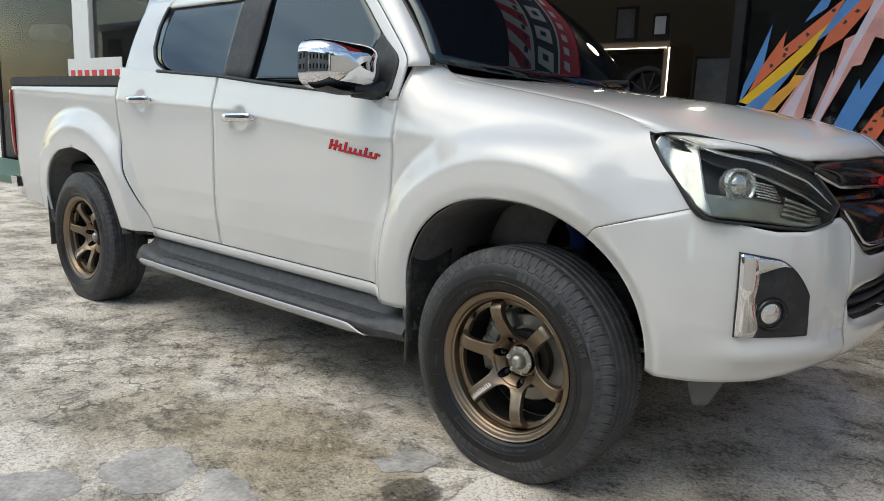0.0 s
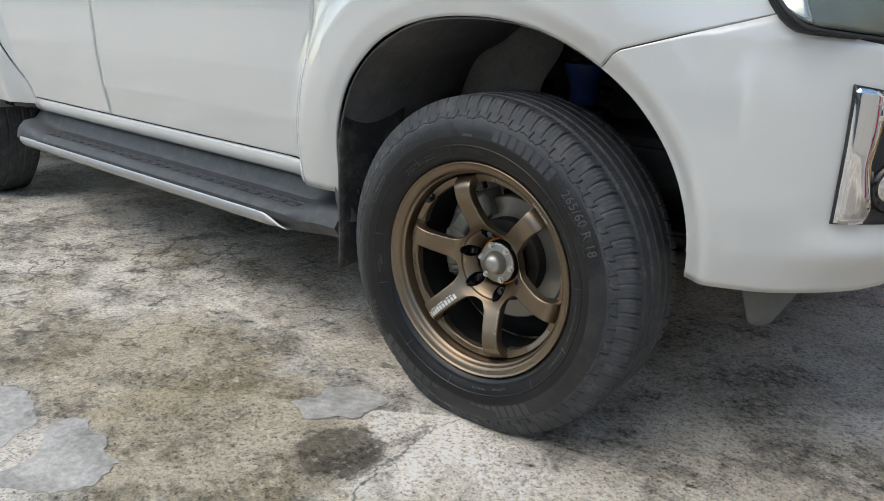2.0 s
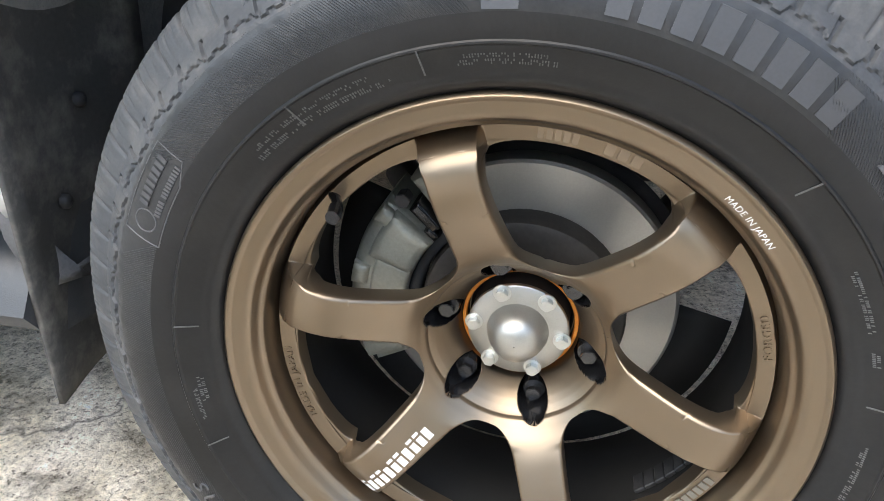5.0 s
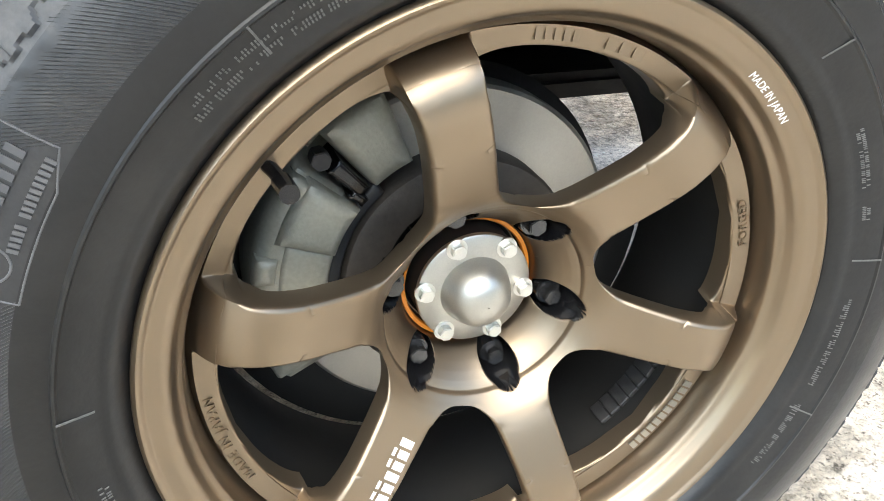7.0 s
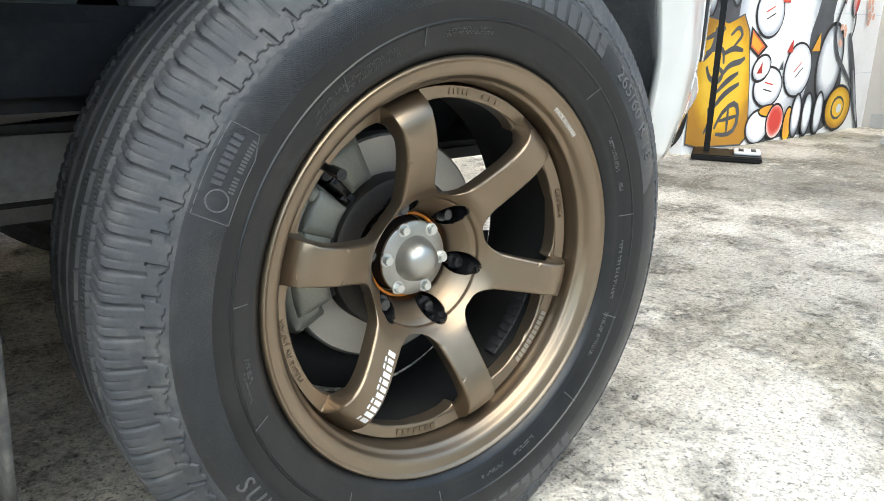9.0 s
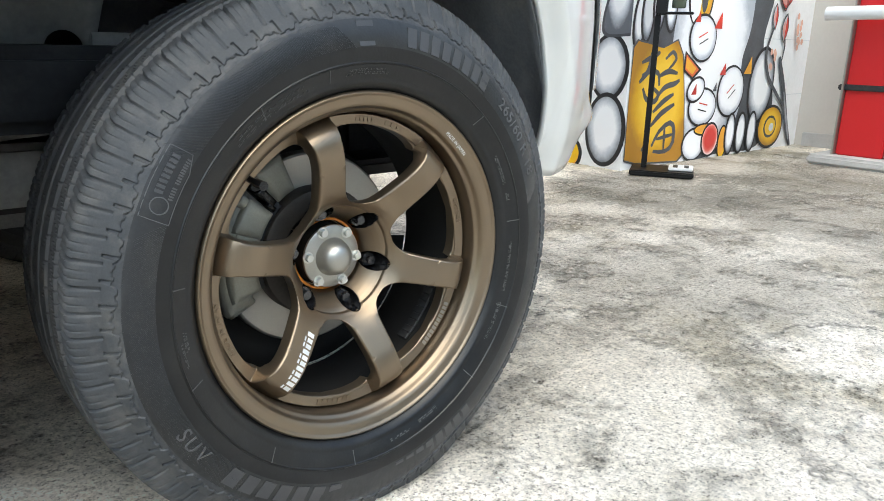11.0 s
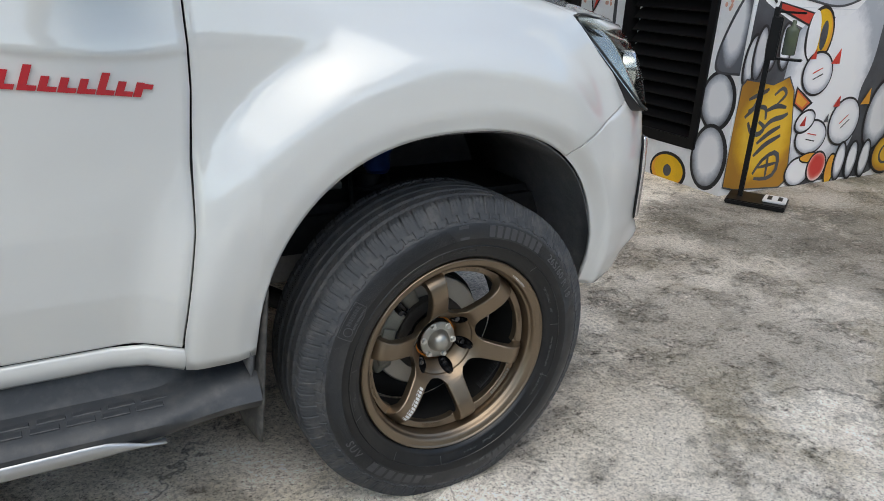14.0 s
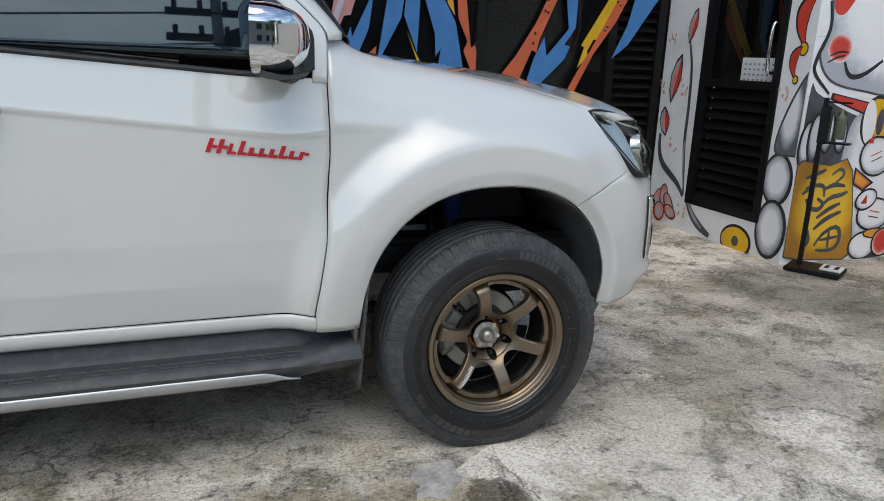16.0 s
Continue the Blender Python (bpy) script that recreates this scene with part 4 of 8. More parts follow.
def hexagon(r, depth, bevel=0.0008):
    bm = bmesh.new()
    bmesh.ops.create_cone(bm, cap_ends=True, segments=6, radius1=r, radius2=r, depth=depth)
    bmesh.ops.bevel(bm, geom=list(bm.edges), offset=bevel, segments=2, affect="EDGES")
    bmesh.ops.rotate(bm, matrix=Matrix.Rotation(radians(90), 3, "X"), verts=bm.verts)
    return bm


def at_polar(r, deg, d, turn=0):
    return pose(r * math.cos(radians(deg)), d, r * math.sin(radians(deg)), 0, turn, 0)


def bars_on_arc(r, mid, span, depth, height, n, thick=0.0006, skip=(), fill=0.72):
    """A row of plain raised bars round an arc, in place of words that are not lettered."""
    bm = bmesh.new()
    step = span / n
    for k in range(n):
        if k in skip:
            continue
        a0 = radians(mid + span / 2 - step * k)
        a1 = radians(mid + span / 2 - step * (k + fill))
        vs = []
        for d in (depth, depth - thick):
            for rr, aa in ((r - height / 2, a0), (r + height / 2, a0), (r + height / 2, a1), (r - height / 2, a1)):
                vs.append(bm.verts.new((rr * math.cos(aa), d if not callable(d) else d(rr), rr * math.sin(aa))))
        bm.faces.new(vs[4:8])
        for i in range(4):
            j = (i + 1) % 4
            bm.faces.new((vs[i], vs[j], vs[4 + j], vs[4 + i]))
    bmesh.ops.recalc_face_normals(bm, faces=bm.faces)
    me = bpy.data.meshes.new("bars")
    bm.to_mesh(me)
    bm.free()
    return me


def side_d(r):
    return interp(r, [(a, b) for a, b, z in tyre_profile()[:30] if z == 0])


RUBBER_FINE = material("rubber_relief", (0.052, 0.053, 0.057), 0.40, 0, 0.15, 20, 500, 0.1, 0.0003)
RUBBER_GREY = material("scuffed_rubber_text", (0.10, 0.10, 0.10), 0.6, 0, 0.4, 90, 500, 0.1, 0.0003)


RUBBER_TEXT = material("rubber_lettering", (0.085, 0.086, 0.09), 0.45, 0, 0.2, 40, 500, 0.1, 0.0003)


def drape(me, lift):
    """Lays flat relief on the tyre's curved side."""
    for v in me.vertices:
        x, y, z = v.co
        v.co.y = side_d(math.hypot(x, z)) + y - lift
    return me


def hatch(r0, r1, a0, a1, n, lift=0.0004):
    """A band of fine radial ribs on the tyre's side."""
    verts, faces = [], []
    rs = lin(r0, r1, 5)
    for k in range(n):
        a = a0 + (a1 - a0) * (k + 0.5) / n
        w = abs(a1 - a0) / n * 0.28
        o = len(verts)
        for r in rs:
            d = side_d(r)
            lean = 150 * (r - r0)
            for aa, dd in ((a - w + lean, d + 0.0004), (a + lean, d - lift), (a + w + lean, d + 0.0004)):
                verts.append((r * math.cos(radians(aa)), dd, r * math.sin(radians(aa))))
        for i in range(len(rs) - 1):
            for j in range(2):
                p = o + i * 3 + j
                faces.append((p, p + 1, p + 4, p + 3))
    return mesh_of(verts, faces, False)


def tyre_relief(tyre):
    """Raised marks on the tyre's outer side."""
    def text(s, size, r, mid, spacing=1.0, inward=False, mat=RUBBER_FINE, label=""):
        me = drape(lettering(s, size, 0.0022, on_arc(r, mid, 0.0, inward), spacing), 0.0004)
        part("tyre_lettering", me, RUBBER_TEXT, tyre, label)
    text("265/60 R 18", 0.0255, 0.3185, 33, 1.1, label="raised tyre size lettering")
    text("SUV", 0.026, 0.317, 211, 1.3, True, label="raised lettering")
    tagged(part("tyre_mark", drape(bars_on_arc(0.3185, 66, 30, 0, 0.025, 8, 0.0012), 0.0003), RUBBER_FINE, tyre), kind="stuff")
    tagged(part("tyre_mark", drape(bars_on_arc(0.3185, 92, 6, 0, 0.030, 1, 0.0008), 0.0003), RUBBER_FINE, tyre), kind="stuff")
    tagged(part("tyre_mark", drape(bars_on_arc(0.318, 240, 36, 0, 0.024, 7, 0.0012), 0.0003), RUBBER_FINE, tyre), kind="stuff")
    tagged(part("tyre_mark", drape(bars_on_arc(0.318, 290, 30, 0, 0.026, 8, 0.0012), 0.0003), RUBBER_FINE, tyre), kind="stuff")
    for h in (hatch(0.302, 0.336, 12, 52, 100), hatch(0.302, 0.338, 96, 142, 120), hatch(0.302, 0.336, 158, 226, 170)):
        tagged(part("tyre_hatching", h, RUBBER_UP, tyre, "band of fine moulded ribs"), kind="stuff")
    for deg in (8, 47, 104, 125, 173, 199, 233, 262, 312, 338):
        part("tyre_tick", drape(bars_on_arc(0.2735, deg, 0.35, 0, 0.018, 1, 0.0006), 0.0002), RUBBER_GREY, tyre)
    for r, mid, span, n, h in ((0.2665, 122, 26, 20, 0.0045), (0.2735, 123, 22, 18, 0.004), (0.2700, 92, 14, 12, 0.004), (0.2745, 92, 12, 10, 0.003), (0.2685, 27, 11, 11, 0.005), (0.2690, 17, 3, 3, 0.005), (0.2690, 352, 18, 15, 0.004), (0.2690, 332, 14, 14, 0.0045), (0.2690, 292, 8, 6, 0.005), (0.2700, 280, 8, 6, 0.004), (0.2690, 187, 6, 5, 0.006), (0.2750, 190, 7, 7, 0.0035)):
        rnd = random.Random(int(mid * 10 + n))
        for row in (-0.26, 0.26):
            tagged(part("tyre_small_print", drape(bars_on_arc(r + row * h, mid, span, 0, h * 0.38, n * 3, 0.0006, [k for k in range(n * 3) if rnd.random() < 0.35], 0.45), 0.0002), RUBBER_GREY, tyre), kind="stuff")
    # raised five-sided label with a round mark and two rows of worn print
    panel_pts = [(0.3005, 158.5), (0.3005, 147.0), (0.3080, 143.2), (0.3330, 143.6), (0.3330, 158.0)]
    loop = []
    for (r0, a0), (r1, a1) in zip(panel_pts, panel_pts[1:] + panel_pts[:1]):
        loop += [(r0 + (r1 - r0) * k / 8, a0 + (a1 - a0) * k / 8) for k in range(8)]
    spot = lambda r, d, lift=0.0: Vector((r * math.cos(radians(d)), side_d(r) - lift, r * math.sin(radians(d))))
    part("tyre_label", tube([spot(r, d) for r, d in loop + loop[:1]], 0.0006, 6, False), RUBBER_TEXT, tyre, "raised outline of a worn label")
    part("tyre_label_mark", tube([spot(0.3165 + 0.0095 * math.sin(t), 155.2 + 1.7 * math.cos(t)) for t in [2 * math.pi * i / 24 for i in range(25)]], 0.0007, 6, False), RUBBER_TEXT, tyre, "raised round mark")
    tagged(part("tyre_small_print", drape(bars_on_arc(0.3225, 148.6, 8.6, 0, 0.0085, 8, 0.0009, (), 0.62), 0.0003), RUBBER_FINE, tyre), kind="stuff")
    tagged(part("tyre_small_print", drape(bars_on_arc(0.3085, 148.8, 9.4, 0, 0.0050, 16, 0.0008, (5,), 0.6), 0.0003), RUBBER_TEXT, tyre), kind="stuff")


def build_wheel():
    """Wheel in its own axes: the lip's plane is y = 0 and +y runs inwards."""
    rim = part("wheel", join_meshes("wheel", [auto_smooth(spoke_face(), 50), auto_smooth(revolve(BARREL, 144), 40)]), BRONZE, truck, "matt bronze six-spoke alloy wheel", Matrix.Identity(4))
    rim.data.materials.append(NUT_BLACK)        # the nut pockets are painted gloss black
    for f in rim.data.polygons:
        x, y, z = f.center
        r = math.hypot(x, z)
        a = (math.atan2(z, x) - radians(SPOKES[0]) + math.pi / 6) % (math.pi / 3) - math.pi / 6
        if 0.0570 < r < 0.0855 and y < 0.119 and nut_pocket(r, a) > 0.02:
            f.material_index = 1
    # the barrel's colour holds the shade behind the spokes
    part("inner_barrel", auto_smooth(revolve(INNER, 96), 40), RECESS_SHADE, rim, "inner barrel coloured near black for the shade behind the spokes")
    tyre = part("tyre", tyre_mesh(), RUBBER, rim, "black road tyre with worn tread")
    tyre_relief(tyre)
    dome = [(0.0005, 0.0655), (0.008, 0.0662), (0.016, 0.0692), (0.0225, 0.0755), (0.0265, 0.0845), (0.0275, 0.0900), (0.0290, 0.0937), (0.0455, 0.0945), (0.0472, 0.0957), (0.0477, 0.0990), (0.0474, 0.0995)]
    cap = part("centre_cap", auto_smooth(revolve(dome, 64), 40), BRUSHED, rim, "brushed steel hub cap with a domed middle")
    part("cap_skirt", revolve([(0.0471, 0.0985), (0.0471, 0.15)], 64), RECESS_SHADE, rim, "dark skirt behind the hub cap")
    bolt = hexagon(0.0062, 0.008)
    bm2 = bmesh.new()
    bmesh.ops.create_cone(bm2, cap_ends=True, segments=16, radius1=0.0085, radius2=0.0085, depth=0.002, matrix=Matrix.Translation((0, 0.004, 0)) @ Matrix.Rotation(radians(90), 4, "X"))
    bolt = join_meshes("cap_bolt", [bolt, bm2])
    for k in range(6):
        part("cap_bolt", bolt, ZINC, rim, "", at_polar(0.0417, 53 + 60 * k, 0.0905, 12 * k))
    ring = [(0.0512, 0.1170), (0.0514, 0.1140), (0.0522, 0.1130), (0.0552, 0.1130), (0.0560, 0.126)]
    part("hub_ring", auto_smooth(revolve(ring, 72), 40), ORANGE, rim, "orange hub locating ring")
    # black lining: the shade of the gap round the cap, as colour
    part("hub_bore", revolve([(0.0513, 0.1165), (0.0511, 0.130), (0.0470, 0.132)], 64), RECESS_SHADE, rim, "dark bore behind the hub ring")
    cone = bmesh.new()
    bmesh.ops.create_cone(cone, cap_ends=True, segments=24, radius1=0.0118, radius2=0.0104, depth=0.016, matrix=Matrix.Rotation(radians(90), 4, "X"))
    bmesh.ops.bevel(cone, geom=[e for e in cone.edges if abs(e.verts[0].co.y - e.verts[1].co.y) < 1e-5], offset=0.0015, segments=2, affect="EDGES")
    tip = hexagon(0.0078, 0.012)
    bmesh.ops.translate(tip, vec=(0, -0.011, 0), verts=tip.verts)
    nut = auto_smooth(join_meshes("lug_nut", [cone, tip]), 35)
    for k, a in enumerate(SPOKES):
        part("lug_nut", nut, NUT_GREY, rim, "dark polished wheel nut", at_polar(0.0690, a, 0.1045, 17 * k))
    for k in range(9):      # balance weights stuck inside the barrel
        part("balance_weight", box(0, 0, 0, 0.005, 0.022, 0.0115, 0.001, 1), DARK_STEEL, rim, "", Matrix.Rotation(radians(-(310 + 3.4 * k)), 4, "Y") @ Matrix.Translation((0.2025, 0.088, 0)))
    # valve, leaning out of the barrel
    a = radians(137.5)
    o = Vector((0.212 * math.cos(a), 0.046, 0.212 * math.sin(a)))
    inw = Vector((-math.cos(a), 0, -math.sin(a)))
    stem = [o, o + inw * 0.006 + Vector((0, -0.003, 0)), o + inw * 0.011 + Vector((0, -0.010, 0)), o + inw * 0.014 + Vector((0, -0.026, 0))]
    part("valve", join_meshes("valve", [tube(stem, 0.0045, 12), tube([stem[2] + Vector((0, -0.004, 0)), stem[3], stem[3] + Vector((0, -0.004, 0))], 0.0060, 12)]), NUT_BLACK, rim, "black tyre valve with its cap")
    # markings
    lip = lambda r, lift: interp(r, sorted((q, d) for q, d in BARREL[7:12])) - lift
    me = lettering("MADE IN JAPAN", 0.0068, 0.0003, on_arc(0.2315, 46, 0.0), 1.05)
    for v in me.vertices:
        v.co.y += lip(math.hypot(v.co.x, v.co.z), 0.0003)
    part("wheel_lettering", me, WHITE_MARK, rim, "small white lettering on the rim's lip")
    for s, mid, inward, size in (("FORGED", 15, True, 0.0100), ("MADE IN JAPAN", 195, False, 0.0100)):
        part("wheel_lettering", lettering(s, size, 0.0012, on_arc(0.2075, mid, 0.0425, inward), 1.15), BRONZE, rim, "raised bronze lettering")
    part("wheel_marking", bars_on_arc(0.2075, 260, 17, 0.0430, 0.009, 7, 0.0012), BRONZE, rim)
    part("wheel_marking", bars_on_arc(0.2075, 321, 22, 0.0430, 0.010, 11, 0.0010), BRUSHED, rim)
    part("wheel_marking", bars_on_arc(0.2075, 83, 9, 0.0430, 0.008, 5, 0.0010), BRONZE, rim)
    part("wheel_marking", bars_on_arc(0.2075, 69, 9, 0.0430, 0.008, 3, 0.0010), BRONZE, rim)
    # white decal of plain bars along one spoke
    bm = bmesh.new()
    c, s = math.cos(radians(228)), math.sin(radians(228))
    rnd = random.Random(4)
    for k in range(11):
        r0 = 0.112 + 0.0078 * k
        for off, ln in ((0.006, 0.0100), (-0.003 if k % 3 else 0.0, 0.003)):
            q = []
            for rr, ww in ((r0, off - ln / 2), (r0 + 0.0056, off - ln / 2), (r0 + 0.0056, off + ln / 2), (r0, off + ln / 2)):
                q.append(bm.verts.new((rr * c - ww * s, rim_depth(rr, ww / rr) - 0.0005, rr * s + ww * c)))
            bm.faces.new(q)
    tagged(part("wheel_decal", bm, WHITE_MARK, rim, "white decal of bars on one spoke"), kind="stuff")
    return rim


def build_brake():
    """Disc and caliper behind the front wheel, in the wheel's axes."""
    disc = [(0.088, 0.149), (0.090, 0.151), (0.145, 0.151), (0.148, 0.153), (0.149, 0.156), (0.149, 0.176), (0.09, 0.177)]
    d = part("brake_disc", auto_smooth(revolve(disc, 96), 30), DISC, truck, "bare steel brake disc")
    part("disc_bell", auto_smooth(revolve([(0.062, 0.140), (0.066, 0.124), (0.090, 0.121), (0.0965, 0.1235), (0.0990, 0.128), (0.0995, 0.1505)], 64), 30), BELL, d, "rusty brown disc bell")

    def arc_block(a0, a1, r0, r1, d0, d1, b):
        """A cast block bent round the axle, with rounded edges and ends."""
        prof = [(r0, d1), (r0, d0 + b), (r0 + 0.3 * b, d0 + 0.3 * b), (r0 + b, d0), ((r0 + r1) / 2, d0 - 0.001), (r1 - b, d0), (r1 - 0.3 * b, d0 + 0.3 * b), (r1, d0 + b), (r1, d1)]
        rm = (r0 + r1) / 2
        e = math.degrees(b / rm)
        cols = [(a0, 1.0), (a0, b / (d1 - d0)), (a0 + 0.3 * e, 0.3 * b / (d1 - d0)), (a0 + e, 0.0)] + [(x, 0.0) for x in lin(a0 + e, a1 - e, 12)[1:-1]] + [(a1 - e, 0.0), (a1 - 0.3 * e, 0.3 * b / (d1 - d0)), (a1, b / (d1 - d0)), (a1, 1.0)]

        def at(u, v):
            ang, k = cols[u]
            r, dd = prof[v]
            return (r * math.cos(radians(ang)), max(dd, d0 + k * (d1 - d0)), r * math.sin(radians(ang)))
        return auto_smooth(grid(at, range(len(cols)), range(len(prof))), 50)
    caliper = part("brake_caliper", arc_block(138, 205, 0.124, 0.171, 0.112, 0.182, 0.013), CASTING, truck, "dusty cast alloy brake caliper")
    # outer bridge: two piston housings with a sunk waist, a raised lip, and the carrier's ends
    for args in ((139.5, 160, 0.112, 0.158, 0.103, 0.150, 0.009), (176, 198, 0.112, 0.160, 0.103, 0.150, 0.010), (159, 177, 0.113, 0.150, 0.109, 0.150, 0.004), (140.5, 147, 0.150, 0.170, 0.1065, 0.150, 0.006), (164, 172, 0.152, 0.169, 0.1065, 0.150, 0.006)):
        part("caliper_casting", arc_block(*args), CASTING, caliper)
    for args in ((112, 130.5, 0.108, 0.170, 0.116, 0.182, 0.012), (196, 208, 0.122, 0.166, 0.118, 0.182, 0.014)):
        part("carrier_end", arc_block(*args), CASTING, caliper, "cast alloy caliper carrier end")
    part("pad_backing", arc_block(129, 201, 0.101, 0.113, 0.122, 0.150, 0.003), PLASTIC, caliper, "black brake pad edge")
    for a0, a1, r0, r1 in ((131.0, 136.0, 0.118, 0.150), (134.5, 138.5, 0.112, 0.126)):
        part("pad_clip", arc_block(a0, a1, r0, r1, 0.110, 0.150, 0.003), NUT_BLACK, caliper, "black pad clip")
    for ang, rr in ((134.2, 0.161),):
        part("guide_bolt", hexagon(0.0075, 0.016), DARK_STEEL, caliper, "dark guide bolt", at_polar(rr, ang, 0.112, 20))
    shield = part("dust_shield", auto_smooth(grid(lambda u, v: ((0.08 + 0.08 * v) * math.cos(radians(20 + 90 * u)), 0.186, (0.08 + 0.08 * v) * math.sin(radians(20 + 90 * u))), lin(0, 1, 20), lin(0, 1, 3)), 30), DARK_STEEL, truck, "pressed metal brake dust shield")
    thicken(shield, 0.002)
    # added black sheet that keeps lit ground from showing through the wheel
    guard = part("splash_guard", auto_smooth(grid(lambda u, v: ((0.095 + 0.112 * v) * math.cos(radians(150 + 205 * u)), 0.222 - 0.035 * v, (0.095 + 0.112 * v) * math.sin(radians(150 + 205 * u))), lin(0, 1, 40), lin(0, 1, 4)), 30), RECESS_SHADE, truck, "added black sheet behind the brake disc")
    thicken(guard, 0.002)
    part("hub_carrier", auto_smooth(revolve([(0.001, 0.17), (0.06, 0.17), (0.075, 0.19), (0.075, 0.30), (0.001, 0.31)], 32), 30), DARK_STEEL, truck)
    return [o for o in truck.children if o.name.split(".")[0] in ("brake_disc", "brake_caliper", "dust_shield", "splash_guard", "hub_carrier")]


def set_part(ob, m):
    ob.matrix_basis = m @ ob.matrix_basis


def clone(ob, m):
    """A copy of a part with all under it, at another pose."""
    made = {}
    for o in (ob, *ob.children_recursive):
        made[o] = o.copy()
        scene.collection.objects.link(made[o])
        made[o].parent = made.get(o.parent, o.parent)
        made[o].matrix_parent_inverse = o.matrix_parent_inverse
    made[ob].matrix_basis = m @ ob.matrix_basis
    return made[ob]


wheel = build_wheel()
brake = build_brake()
CORNERS = [Matrix.Translation(HUB), Matrix.Translation((REAR_X, 0.0, HUB[2])) @ Matrix.Identity(4),
           Matrix.Translation((0, 2 * Y_MID, HUB[2])) @ Matrix.Rotation(math.pi, 4, "Z"), Matrix.Translation((REAR_X, 2 * Y_MID, HUB[2])) @ Matrix.Rotation(math.pi, 4, "Z")]
for cm in CORNERS[1:]:
    clone(wheel, cm)
for cm in CORNERS[1:]:
    for o in brake:
        clone(o, cm)
set_part(wheel, CORNERS[0])
for o in brake:
    set_part(o, CORNERS[0])

# ---- truck: lamps, trim and underside ----


def u_of_x(x):
    """Length along the front plan's curve at which it reaches x."""
    for p, s in zip(PLAN, PLAN_S):
        if p.x >= x:
            return s
    return U_END


def rail(pts, n):
    """n places along a polyline, evenly by its given stations (s, x, y, z)."""
    out = []
    for s in lin(0, 1, n):
        out.append(Vector([interp(s, [(q[0], q[k]) for q in pts]) for k in (1, 2, 3)]))
    return out


LAMP_LOW = [(0.0, 0.371, 0.150, 1.120), (0.10, 0.420, 0.118, 1.060), (0.30, 0.560, 0.084, 0.917), (0.36, 0.590, 0.098, 0.908), (0.85, 0.770, 0.330, 0.884), (1.0, 0.806, 0.400, 0.905)]
LAMP_TOP = [(0.0, 0.376, 0.160, 1.127), (0.05, 0.40, 0.186, 1.134), (0.18, 0.455, 0.218, 1.132), (0.55, 0.640, 0.290, 1.100), (0.85, 0.745, 0.392, 1.046), (1.0, 0.822, 0.395, 0.955)]


def eased(ps, n=2):
    """The same line with its corners rounded off."""
    last = len(ps) - 1
    return [ps[i] if i in (0, last) else sum((ps[min(last, max(0, i + k))] for k in range(-n, n + 1)), Vector()) / (2 * n + 1) for i in range(last + 1)]


LOW_R, TOP_R = eased(rail(LAMP_LOW, 61)), eased(rail(LAMP_TOP, 61))


def lamp_at(s, v, out=0.0):
    k = s * 60
    i = min(59, int(k))
    a, b = LOW_R[i].lerp(LOW_R[i + 1], k - i), TOP_R[i].lerp(TOP_R[i + 1], k - i)
    p = a.lerp(b, v)
    bulge = 0.030 * math.sin(math.pi * v) * math.sin(math.pi * min(1.0, s * 1.15 + 0.02)) ** 0.7
    return p + Vector((0.72, -0.62, 0.30)).normalized() * (bulge + out)


BROW = material("lamp_brow_black", (0.014, 0.014, 0.016), 0.3, 0, 0.1, 9, 200, 0.0)
REFLECTOR = material("lamp_reflector", (0.78, 0.79, 0.78), 0.12, 0.75, 0.05, 30, 300, 0.0)
LAMP_DARK = material("lamp_inner_silver", (0.36, 0.37, 0.33), 0.24, 0.55, 0.2, 30, 300, 0.0)


